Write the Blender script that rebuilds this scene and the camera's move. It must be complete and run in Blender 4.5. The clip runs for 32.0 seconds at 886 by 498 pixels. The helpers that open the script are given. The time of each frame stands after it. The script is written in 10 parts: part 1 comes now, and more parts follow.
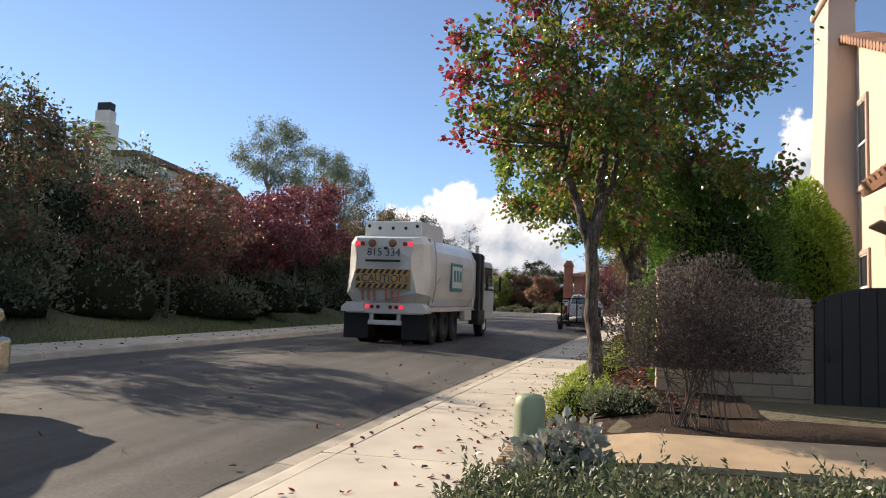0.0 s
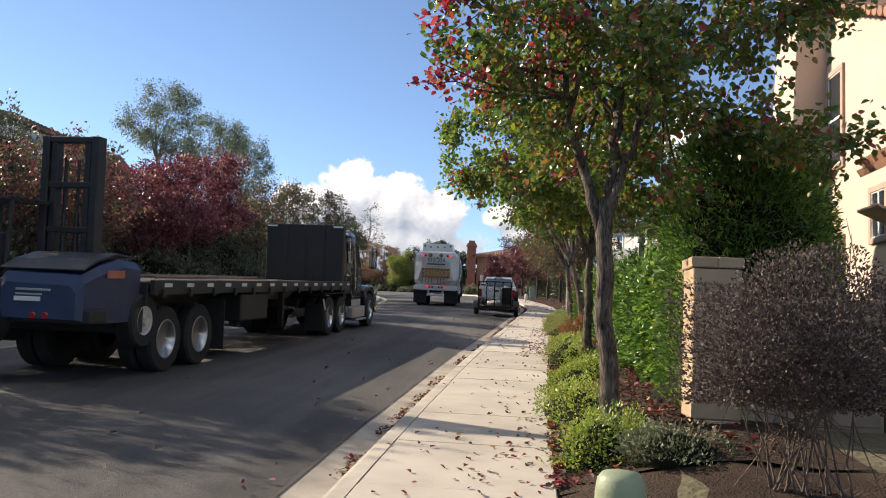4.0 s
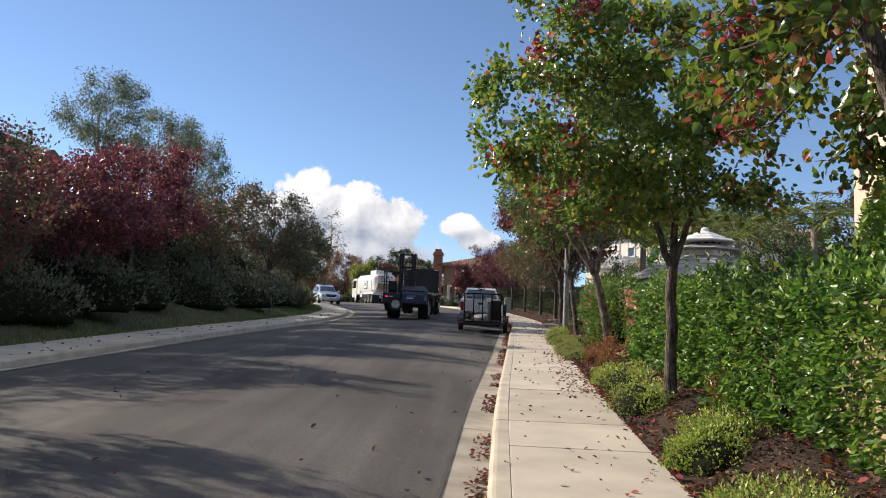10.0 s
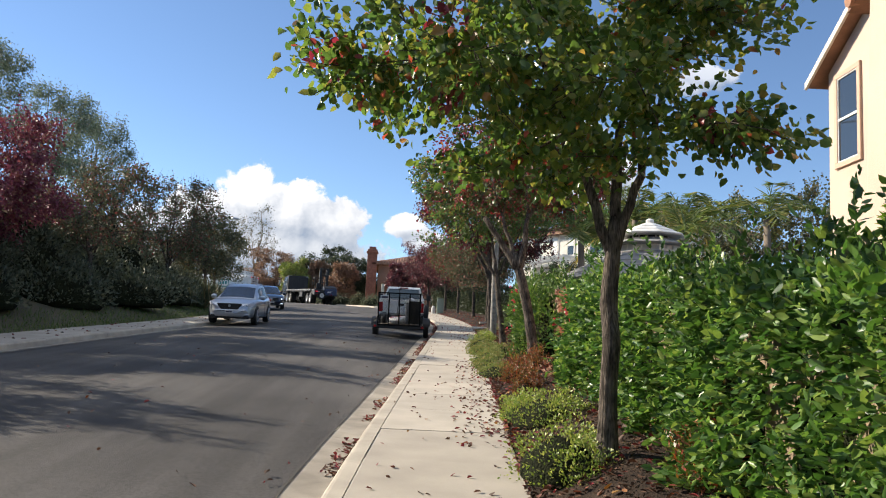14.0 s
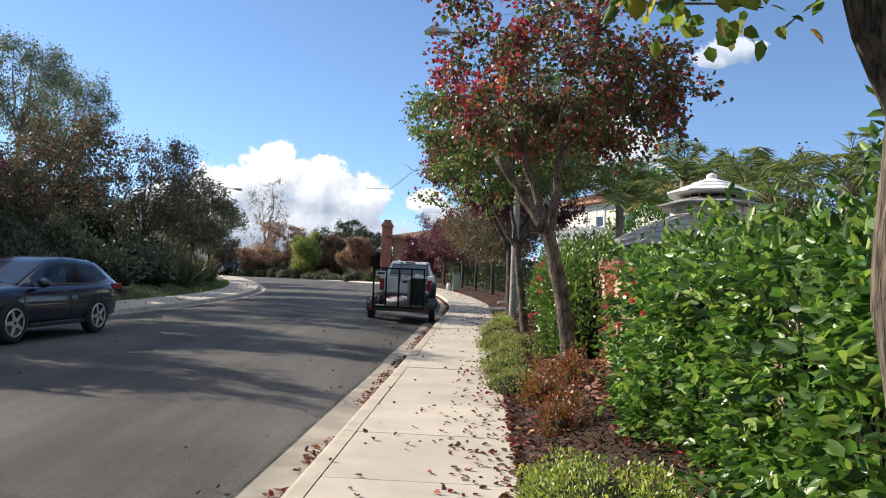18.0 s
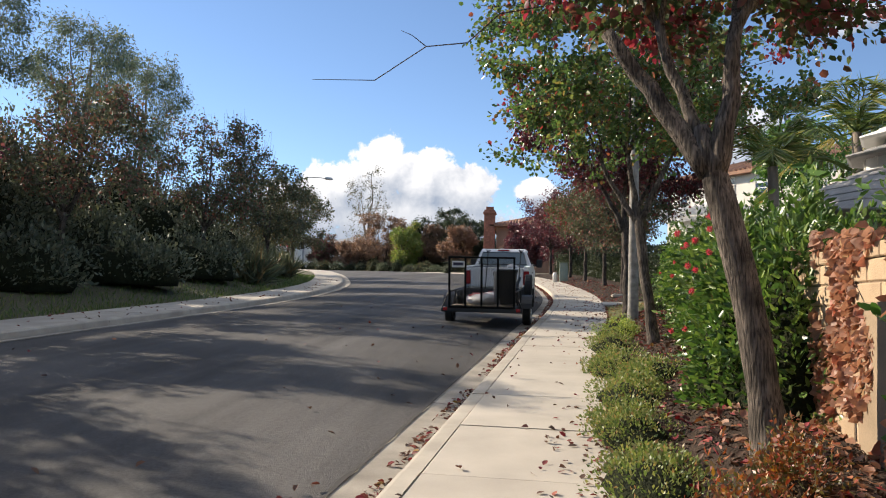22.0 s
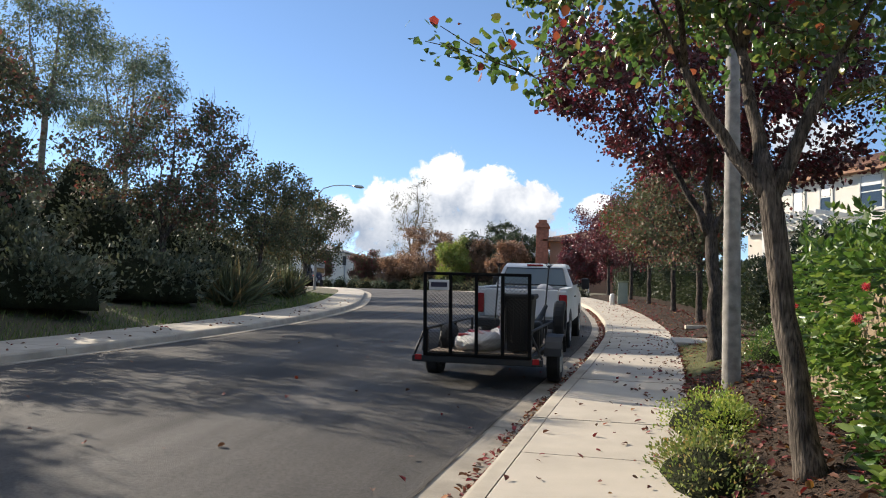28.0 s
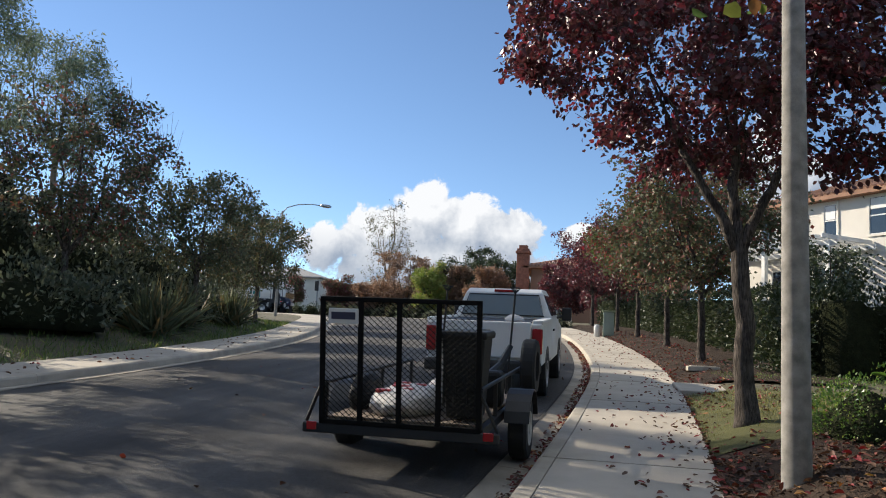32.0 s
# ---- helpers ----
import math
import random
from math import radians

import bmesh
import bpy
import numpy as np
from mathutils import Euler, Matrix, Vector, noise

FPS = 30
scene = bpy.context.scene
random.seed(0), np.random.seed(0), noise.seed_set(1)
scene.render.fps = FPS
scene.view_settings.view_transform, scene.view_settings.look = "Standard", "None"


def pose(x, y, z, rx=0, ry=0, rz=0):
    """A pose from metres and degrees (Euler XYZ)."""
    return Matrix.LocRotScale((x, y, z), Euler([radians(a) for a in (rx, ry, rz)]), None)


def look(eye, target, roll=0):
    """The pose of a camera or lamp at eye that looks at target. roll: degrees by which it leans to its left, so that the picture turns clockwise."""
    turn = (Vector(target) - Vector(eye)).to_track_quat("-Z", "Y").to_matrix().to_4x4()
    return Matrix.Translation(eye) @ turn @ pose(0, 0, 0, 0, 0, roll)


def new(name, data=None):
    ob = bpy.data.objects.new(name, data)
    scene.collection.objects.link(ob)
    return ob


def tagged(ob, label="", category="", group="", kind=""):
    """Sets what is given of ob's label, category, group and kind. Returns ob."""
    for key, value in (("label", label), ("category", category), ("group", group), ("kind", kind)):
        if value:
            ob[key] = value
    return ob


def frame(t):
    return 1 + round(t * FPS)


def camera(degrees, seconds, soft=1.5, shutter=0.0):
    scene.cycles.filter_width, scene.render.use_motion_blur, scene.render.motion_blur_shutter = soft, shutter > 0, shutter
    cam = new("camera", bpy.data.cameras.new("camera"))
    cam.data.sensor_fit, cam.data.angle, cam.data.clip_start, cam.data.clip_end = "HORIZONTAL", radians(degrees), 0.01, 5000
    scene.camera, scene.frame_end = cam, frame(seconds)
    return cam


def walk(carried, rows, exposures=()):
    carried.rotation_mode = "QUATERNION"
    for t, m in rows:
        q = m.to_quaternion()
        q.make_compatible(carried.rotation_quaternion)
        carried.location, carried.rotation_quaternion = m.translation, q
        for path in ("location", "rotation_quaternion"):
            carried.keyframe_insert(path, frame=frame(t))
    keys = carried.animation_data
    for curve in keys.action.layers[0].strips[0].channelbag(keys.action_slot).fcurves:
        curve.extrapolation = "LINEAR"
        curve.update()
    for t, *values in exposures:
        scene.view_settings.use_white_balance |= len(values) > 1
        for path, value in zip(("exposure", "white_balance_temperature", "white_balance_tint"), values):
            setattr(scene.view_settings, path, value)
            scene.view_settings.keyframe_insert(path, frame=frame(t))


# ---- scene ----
cam = camera(57.0, 32.0, soft=1.05)
METRES, EYE, TILT, LEAN, TURN = 30.0, 1.45, 0.0, 0.0, 12.6
ROWS = [
    (0.0, 0.0, 0.0, 0.0, -0.34, 6.97, -2.76),
    (0.5, -0.0022, 0.0074, 0.0007, -0.77, 6.82, -3.15),
    (1.0, -0.0069, 0.0162, 0.0016, -1.89, 6.32, -2.98),
    (1.5, -0.0084, 0.0279, 0.0024, -2.99, 6.1, -2.56),
    (2.0, -0.0116, 0.0385, 0.0042, -3.02, 5.64, -3.28),
    (2.5, -0.017, 0.046, 0.006, -3.89, 5.94, -2.63),
    (4.5, -0.021, 0.0918, 0.0106, -8.14, 5.77, -2.88),
    (5.0, -0.0225, 0.104, 0.0119, -8.06, 6.12, -2.89),
    (5.5, -0.0234, 0.1169, 0.0127, -8.99, 5.97, -2.47),
    (6.0, -0.0238, 0.1289, 0.014, -9.23, 5.17, -3.02),
    (6.5, -0.0267, 0.1414, 0.0152, -9.28, 5.14, -2.54),
    (7.0, -0.0277, 0.1535, 0.016, -9.01, 5.53, -2.09),
    (7.5, -0.0296, 0.1653, 0.0167, -8.28, 5.23, -2.31),
    (8.0, -0.0319, 0.1763, 0.0172, -8.49, 5.27, -2.58),
    (8.5, -0.033, 0.1862, 0.0178, -5.1, 5.31, -3.34),
    (9.0, -0.0356, 0.1927, 0.018, -5.32, 5.38, -3.44),
    (9.5, -0.037, 0.1997, 0.0183, -9.69, 6.09, -2.89),
    (10.0, -0.033, 0.2096, 0.0193, -10.7, 6.59, -2.44),
    (10.5, -0.0291, 0.2212, 0.02, -10.49, 7.22, -1.79),
    (11.0, -0.0236, 0.2342, 0.0209, -10.96, 7.18, -1.59),
    (11.5, -0.0156, 0.2473, 0.0222, -11.99, 6.28, -1.99),
    (12.0, -0.0082, 0.2625, 0.0231, -16.3, 5.68, -1.69),
    (12.5, 0.0013, 0.277, 0.0243, -18.31, 5.19, -2.43),
    (13.0, 0.0089, 0.293, 0.0254, -17.12, 5.38, -2.24),
    (13.5, 0.0174, 0.3083, 0.0267, -16.47, 6.28, -2.3),
    (14.0, 0.0241, 0.3246, 0.0278, -14.63, 6.76, -2.52),
    (14.5, 0.0322, 0.3416, 0.0286, -13.14, 6.13, -2.08),
    (15.0, 0.04, 0.3582, 0.03, -11.39, 4.97, -2.02),
    (15.5, 0.0466, 0.375, 0.031, -11.05, 4.6, -1.55),
    (17.5, 0.0683, 0.4506, 0.0363, -12.62, 4.94, -2.83),
    (18.0, 0.0745, 0.472, 0.0376, -13.05, 5.0, -2.56),
    (18.5, 0.0797, 0.4923, 0.0387, -11.56, 5.0, -2.53),
    (19.0, 0.0866, 0.5117, 0.04, -9.58, 4.39, -2.39),
    (19.5, 0.0927, 0.5318, 0.0406, -8.12, 3.41, -2.43),
    (20.0, 0.0998, 0.5509, 0.0426, -6.87, 2.99, -2.36),
    (20.5, 0.1047, 0.5712, 0.044, -6.1, 3.58, -2.83),
    (21.0, 0.1108, 0.5901, 0.0458, -5.14, 4.55, -2.94),
    (21.5, 0.1147, 0.6093, 0.0464, -4.64, 4.53, -2.21),
    (22.0, 0.1206, 0.628, 0.0473, -5.24, 4.02, -1.55),
    (22.5, 0.1252, 0.6475, 0.0483, -5.44, 4.01, -2.45),
    (23.0, 0.1323, 0.6669, 0.0498, -6.96, 4.42, -3.11),
    (23.5, 0.1366, 0.6852, 0.0509, -7.65, 5.2, -3.21),
    (24.0, 0.1413, 0.7027, 0.0521, -7.25, 6.02, -2.56),
    (24.5, 0.1453, 0.7205, 0.0532, -5.16, 6.52, -2.64),
    (25.0, 0.1498, 0.7379, 0.0545, -5.06, 6.86, -3.11),
    (25.5, 0.1546, 0.7543, 0.0558, -4.52, 7.24, -3.22),
    (27.5, 0.1744, 0.8209, 0.0601, -1.89, 5.85, -2.22),
    (28.0, 0.177, 0.8361, 0.0606, -0.98, 5.13, -2.11),
    (28.5, 0.1806, 0.8516, 0.0617, -1.35, 5.43, -1.59),
    (29.0, 0.1832, 0.867, 0.0627, -0.28, 6.14, -2.12),
    (29.5, 0.1864, 0.884, 0.0636, -0.78, 6.24, -2.13),
    (30.0, 0.1902, 0.8993, 0.0654, -0.42, 6.08, -2.29),
    (30.5, 0.1921, 0.9136, 0.0659, -1.39, 5.84, -1.8),
    (31.0, 0.1958, 0.9266, 0.067, -2.28, 6.07, -1.86),
    (31.5, 0.1974, 0.9383, 0.0672, -1.99, 6.62, -2.91),
    (32.0, 0.1997, 0.9515, 0.068, -2.21, 7.09, -2.63),
]
walk(cam, [(t, pose(0, 0, EYE, TILT, LEAN, TURN) @ pose(METRES * x, METRES * y, METRES * z, 90 + pitch, roll, yaw)) for t, x, y, z, yaw, pitch, roll in ROWS],
     exposures=[(0.0, 0.92, 6950, 13), (2.5, 0.92, 6900, 13), (5.0, 0.95, 6750, 13), (8.0, 0.92, 6650, 13), (11.0, 0.68, 6550, 11), (13.0, 0.81, 6450, 10), (15.0, 0.88, 6450, 10), (18.0, 0.96, 6350, 10), (20.0, 0.86, 6550, 11), (22.0, 0.88, 6600, 11), (25.0, 0.76, 6450, 10), (28.0, 0.88, 6450, 10), (31.0, 0.86, 6400, 9), (32.0, 0.68, 6400, 9)])

# ---- daylight ----
SUN_AZ = radians(67.0)      # to the left of the street's direction
SUN_EL = radians(27.0)
world = bpy.data.worlds.new("sky")
scene.world = world
world.use_nodes = True
_n = world.node_tree.nodes
_sky = _n.new("ShaderNodeTexSky")
_sky.sky_type = 'NISHITA'
_sky.sun_disc = False
_sky.sun_elevation = SUN_EL
_sky.sun_rotation = -SUN_AZ
_sky.altitude = 2200
_sky.air_density, _sky.dust_density, _sky.ozone_density = 1.0, 0.1, 2.8
_bg = _n["Background"]
_bg.inputs["Strength"].default_value = 0.1
world.node_tree.links.new(_sky.outputs[0], _bg.inputs[0])
SUN_DIR = Vector((-math.sin(SUN_AZ) * math.cos(SUN_EL), math.cos(SUN_AZ) * math.cos(SUN_EL), math.sin(SUN_EL)))
sun_data = bpy.data.lights.new("sun", 'SUN')
sun_data.energy, sun_data.angle, sun_data.color = 5.0, radians(0.55), (1.0, 0.885, 0.72)
sun = new("sun", sun_data)
sun.matrix_world = look(SUN_DIR * 60, (0, 0, 0))

# ---- materials ----
def mat(name, base, rough=0.6, metal=0.0, vary=0.25, scale=3.0, fine=60.0, bump=0.2, island=0.0, objrand=0.0,
        spec=0.5, tint=None, dist=0.01, coat=0.0):
    """A procedural surface: a base colour broken up by coarse stains and fine grain, with bump from the grain."""
    m = bpy.data.materials.new(name)
    m.use_nodes = True
    nt, L = m.node_tree.nodes, m.node_tree.links
    b = nt["Principled BSDF"]
    b.inputs["Roughness"].default_value = rough
    b.inputs["Metallic"].default_value = metal
    b.inputs["Specular IOR Level"].default_value = spec
    b.inputs["Coat Weight"].default_value = coat
    co = nt.new("ShaderNodeTexCoord")
    big = nt.new("ShaderNodeTexNoise")
    big.inputs["Scale"].default_value, big.inputs["Detail"].default_value = scale, 5
    small = nt.new("ShaderNodeTexNoise")
    small.inputs["Scale"].default_value, small.inputs["Detail"].default_value = fine, 3
    L.new(co.outputs["Object"], big.inputs["Vector"])
    L.new(co.outputs["Object"], small.inputs["Vector"])
    ramp = nt.new("ShaderNodeMapRange")
    ramp.inputs[1].default_value, ramp.inputs[2].default_value = 0.3, 0.7
    L.new(big.outputs["Fac"], ramp.inputs[0])
    mix = nt.new("ShaderNodeMix")
    mix.data_type = 'RGBA'
    other = tint or [c * (1 - vary) for c in base]
    mix.inputs["A"].default_value = (*base, 1)
    mix.inputs["B"].default_value = (*other, 1)
    L.new(ramp.outputs[0], mix.inputs["Factor"])
    hsv = nt.new("ShaderNodeHueSaturation")
    L.new(mix.outputs["Result"], hsv.inputs["Color"])
    add = nt.new("ShaderNodeMath")
    add.operation = 'MULTIPLY_ADD'
    add.inputs[1].default_value, add.inputs[2].default_value = vary, 1 - vary / 2
    L.new(small.outputs["Fac"], add.inputs[0])
    val = add.outputs[0]
    for amount, node, out in ((island, "ShaderNodeNewGeometry", "Random Per Island"), (objrand, "ShaderNodeObjectInfo", "Random")):
        if amount:
            g = nt.new(node)
            mr = nt.new("ShaderNodeMath")
            mr.operation = 'MULTIPLY_ADD'
            mr.inputs[1].default_value, mr.inputs[2].default_value = amount, 1 - amount / 2
            L.new(g.outputs[out], mr.inputs[0])
            mu = nt.new("ShaderNodeMath")
            mu.operation = 'MULTIPLY'
            L.new(val, mu.inputs[0])
            L.new(mr.outputs[0], mu.inputs[1])
            val = mu.outputs[0]
    L.new(val, hsv.inputs["Value"])
    L.new(hsv.outputs["Color"], b.inputs["Base Color"])
    if bump:
        bp = nt.new("ShaderNodeBump")
        bp.inputs["Strength"].default_value, bp.inputs["Distance"].default_value = bump, dist
        L.new(small.outputs["Fac"], bp.inputs["Height"])
        L.new(bp.outputs["Normal"], b.inputs["Normal"])
    return m


def leaf_mat(name, stops, rough=0.45, shine=0.35, spec=0.5, vary=0.3, patch=0.0, gain=1.4):
    """Leaves: each takes its colour at random from the stops (position, colour); light shines through."""
    m = bpy.data.materials.new(name)
    m.use_nodes = True
    nt, L = m.node_tree.nodes, m.node_tree.links
    b = nt["Principled BSDF"]
    b.inputs["Roughness"].default_value = rough
    b.inputs["Specular IOR Level"].default_value = spec
    g = nt.new("ShaderNodeNewGeometry")
    cr = nt.new("ShaderNodeValToRGB")
    els = cr.color_ramp.elements
    while len(els) < len(stops):
        els.new(0.5)
    for e, (p, c) in zip(els, stops):
        e.position, e.color = p, (*[min(k * gain, 0.8) for k in c], 1)
    src = g.outputs["Random Per Island"]
    co = nt.new("ShaderNodeTexCoord")
    if patch:
        no = nt.new("ShaderNodeTexNoise")
        no.inputs["Scale"].default_value, no.inputs["Detail"].default_value = 0.9, 2
        L.new(co.outputs["Object"], no.inputs["Vector"])
        ma = nt.new("ShaderNodeMath")
        ma.operation = 'MULTIPLY_ADD'
        ma.inputs[1].default_value, ma.inputs[2].default_value = patch, -patch / 2
        L.new(no.outputs["Fac"], ma.inputs[0])
        ad = nt.new("ShaderNodeMath")
        ad.use_clamp = True
        L.new(ma.outputs[0], ad.inputs[0])
        L.new(src, ad.inputs[1])
        src = ad.outputs[0]
    L.new(src, cr.inputs[0])
    fine = nt.new("ShaderNodeTexNoise")
    fine.inputs["Scale"].default_value = 40
    L.new(co.outputs["Object"], fine.inputs["Vector"])
    hsv = nt.new("ShaderNodeHueSaturation")
    ma2 = nt.new("ShaderNodeMath")
    ma2.operation = 'MULTIPLY_ADD'
    ma2.inputs[1].default_value, ma2.inputs[2].default_value = vary * 2, 1 - vary
    L.new(fine.outputs["Fac"], ma2.inputs[0])
    L.new(ma2.outputs[0], hsv.inputs["Value"])
    L.new(cr.outputs[0], hsv.inputs["Color"])
    L.new(hsv.outputs[0], b.inputs["Base Color"])
    tr = nt.new("ShaderNodeBsdfTranslucent")
    br = nt.new("ShaderNodeHueSaturation")
    br.inputs["Value"].default_value, br.inputs["Saturation"].default_value = 1.5, 1.1
    L.new(hsv.outputs[0], br.inputs["Color"])
    L.new(br.outputs[0], tr.inputs["Color"])
    mx = nt.new("ShaderNodeMixShader")
    mx.inputs[0].default_value = shine
    L.new(b.outputs[0], mx.inputs[1])
    L.new(tr.outputs[0], mx.inputs[2])
    L.new(mx.outputs[0], nt["Material Output"].inputs["Surface"])
    return m


def glass_mat(name, tint=(0.02, 0.025, 0.03), rough=0.04):
    m = bpy.data.materials.new(name)
    m.use_nodes = True
    b = m.node_tree.nodes["Principled BSDF"]
    b.inputs["Base Color"].default_value = (*tint, 1)
    b.inputs["Roughness"].default_value = rough
    b.inputs["Specular IOR Level"].default_value = 0.8
    b.inputs["Coat Weight"].default_value = 0.3
    return m


def lamp_mat(name, colour, glow):
    m = bpy.data.materials.new(name)
    m.use_nodes = True
    b = m.node_tree.nodes["Principled BSDF"]
    b.inputs["Base Color"].default_value = (*colour, 1)
    b.inputs["Roughness"].default_value = 0.2
    b.inputs["Emission Color"].default_value = (*colour, 1)
    b.inputs["Emission Strength"].default_value = glow
    return m


def asphalt_mat():
    m = mat("asphalt", (0.092, 0.085, 0.079), rough=0.85, vary=0.45, scale=0.35, fine=150, bump=0.9, dist=0.01, spec=0.3)
    nt, L = m.node_tree.nodes, m.node_tree.links
    b = nt["Principled BSDF"]
    hsv = next(n for n in nt if n.type == 'HUE_SAT')
    co = next(n for n in nt if n.type == 'TEX_COORD')
    # worn wheel tracks and seal-coat streaks run along the street
    mp = nt.new("ShaderNodeMapping")
    mp.inputs["Scale"].default_value = (1.1, 0.05, 1)
    L.new(co.outputs["Object"], mp.inputs["Vector"])
    st = nt.new("ShaderNodeTexNoise")
    st.inputs["Scale"].default_value, st.inputs["Detail"].default_value = 1.0, 4
    L.new(mp.outputs[0], st.inputs["Vector"])
    mr = nt.new("ShaderNodeMapRange")
    mr.inputs[1].default_value, mr.inputs[2].default_value, mr.inputs[3].default_value, mr.inputs[4].default_value = 0.35, 0.7, 0.8, 1.3
    L.new(st.outputs["Fac"], mr.inputs[0])
    # narrow darker drips along the wheel paths and pale scuffs
    mp2 = nt.new("ShaderNodeMapping")
    mp2.inputs["Scale"].default_value = (3.2, 0.12, 1)
    L.new(co.outputs["Object"], mp2.inputs["Vector"])
    st2 = nt.new("ShaderNodeTexNoise")
    st2.inputs["Scale"].default_value, st2.inputs["Detail"].default_value = 1.0, 6
    L.new(mp2.outputs[0], st2.inputs["Vector"])
    mr2 = nt.new("ShaderNodeMapRange")
    mr2.inputs[1].default_value, mr2.inputs[2].default_value, mr2.inputs[3].default_value, mr2.inputs[4].default_value = 0.38, 0.66, 0.84, 1.14
    L.new(st2.outputs["Fac"], mr2.inputs[0])
    both = nt.new("ShaderNodeMath")
    both.operation = 'MULTIPLY'
    L.new(mr.outputs[0], both.inputs[0])
    L.new(mr2.outputs[0], both.inputs[1])
    # coarse stone in the mix, worn bare in places
    st3 = nt.new("ShaderNodeTexNoise")
    st3.inputs["Scale"].default_value, st3.inputs["Detail"].default_value, st3.inputs["Roughness"].default_value = 34.0, 5, 0.75
    L.new(co.outputs["Object"], st3.inputs["Vector"])
    mr3 = nt.new("ShaderNodeMapRange")
    mr3.inputs[1].default_value, mr3.inputs[2].default_value, mr3.inputs[3].default_value, mr3.inputs[4].default_value = 0.3, 0.7, 0.66, 1.36
    L.new(st3.outputs["Fac"], mr3.inputs[0])
    grit = nt.new("ShaderNodeMath")
    grit.operation = 'MULTIPLY'
    L.new(both.outputs[0], grit.inputs[0])
    L.new(mr3.outputs[0], grit.inputs[1])
    mul = nt.new("ShaderNodeMix")
    mul.data_type, mul.blend_type = 'RGBA', 'MULTIPLY'
    mul.inputs["Factor"].default_value = 1
    L.new(hsv.outputs["Color"], mul.inputs["A"])
    L.new(grit.outputs[0], mul.inputs["B"])
    L.new(mul.outputs["Result"], b.inputs["Base Color"])
    return m


def furrow(m):
    """Bark: the fine grain is drawn out along the trunk into furrows."""
    nt, L = m.node_tree.nodes, m.node_tree.links
    small = [n for n in nt if n.type == 'TEX_NOISE'][1]
    co = next(n for n in nt if n.type == 'TEX_COORD')
    mp = nt.new("ShaderNodeMapping")
    mp.inputs["Scale"].default_value = (1.3, 1.3, 0.16)
    L.new(co.outputs["Object"], mp.inputs["Vector"])
    L.new(mp.outputs[0], small.inputs["Vector"])
    small.inputs["Detail"].default_value, small.inputs["Distortion"].default_value = 6, 0.6
    # deep dark fissures between paler plates
    grain = next(n for n in nt if n.type == 'MATH' and n.inputs[0].is_linked and n.inputs[0].links[0].from_node == small)
    mr = nt.new("ShaderNodeMapRange")
    mr.inputs[1].default_value, mr.inputs[2].default_value, mr.inputs[3].default_value, mr.inputs[4].default_value = 0.36, 0.62, -0.35, 1.25
    L.new(small.outputs["Fac"], mr.inputs[0])
    L.new(mr.outputs[0], grain.inputs[0])
    return m


ASPHALT = asphalt_mat()
CONCRETE = mat("concrete", (0.465, 0.415, 0.345), rough=0.9, vary=0.22, scale=1.6, fine=120, bump=0.25, dist=0.004, objrand=0.14, spec=0.3)
KERBM = mat("kerb_concrete", (0.46, 0.41, 0.335), rough=0.9, vary=0.3, scale=2.5, fine=110, bump=0.3, dist=0.004, objrand=0.12, spec=0.3)
GUTTERM = mat("gutter_concrete", (0.39, 0.345, 0.28), rough=0.9, vary=0.45, scale=2.2, fine=110, bump=0.3, dist=0.004, objrand=0.15, spec=0.3)
CREVICE = mat("dark_joint", (0.05, 0.045, 0.04), rough=1, vary=0.3)
MULCH = mat("mulch", (0.062, 0.042, 0.03), rough=1, vary=0.6, scale=3.0, fine=55, bump=1.0, dist=0.03, spec=0.2)
CHIPS = mat("bark_chips", (0.13, 0.075, 0.05), rough=0.95, vary=0.3, island=0.9, bump=0.3, spec=0.2)
BLOCK = mat("tan_block", (0.45, 0.33, 0.215), rough=0.95, vary=0.25, scale=4, fine=90, bump=0.6, dist=0.006, objrand=0.22, spec=0.2)
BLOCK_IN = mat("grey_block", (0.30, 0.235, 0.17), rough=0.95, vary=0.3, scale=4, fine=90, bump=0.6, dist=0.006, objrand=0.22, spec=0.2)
MORTAR = mat("mortar", (0.27, 0.20, 0.13), rough=1, vary=0.3)
STUCCO = mat("cream_stucco", (0.58, 0.45, 0.36), rough=0.95, vary=0.14, scale=0.8, fine=45, bump=0.35, dist=0.01, spec=0.2)
STUCCO_W = mat("white_stucco", (0.68, 0.64, 0.57), rough=0.95, vary=0.12, scale=0.8, fine=45, bump=0.3, dist=0.01, spec=0.2)
STUCCO_B = mat("brown_stucco", (0.36, 0.20, 0.13), rough=0.95, vary=0.15, scale=0.8, fine=45, bump=0.3, dist=0.01, spec=0.2)
BRICKM = mat("red_brick", (0.34, 0.13, 0.08), rough=0.9, vary=0.4, scale=6, fine=60, bump=0.4, objrand=0.3)
TILE = mat("clay_tile", (0.33, 0.17, 0.10), rough=0.8, vary=0.4, scale=3, fine=50, island=0.5, bump=0.3)
TILE_D = mat("brown_roof_tile", (0.20, 0.12, 0.085), rough=0.85, vary=0.4, scale=3, fine=50, island=0.4, bump=0.3)
TRIM = mat("cream_trim", (0.66, 0.60, 0.50), rough=0.7, vary=0.1, bump=0.05)
WHITEP = mat("white_paint", (0.72, 0.71, 0.68), rough=0.5, vary=0.12, scale=2, bump=0.03)
DARKWOOD = mat("dark_gate", (0.022, 0.017, 0.014), rough=0.7, vary=0.4, scale=5, fine=30, bump=0.3)
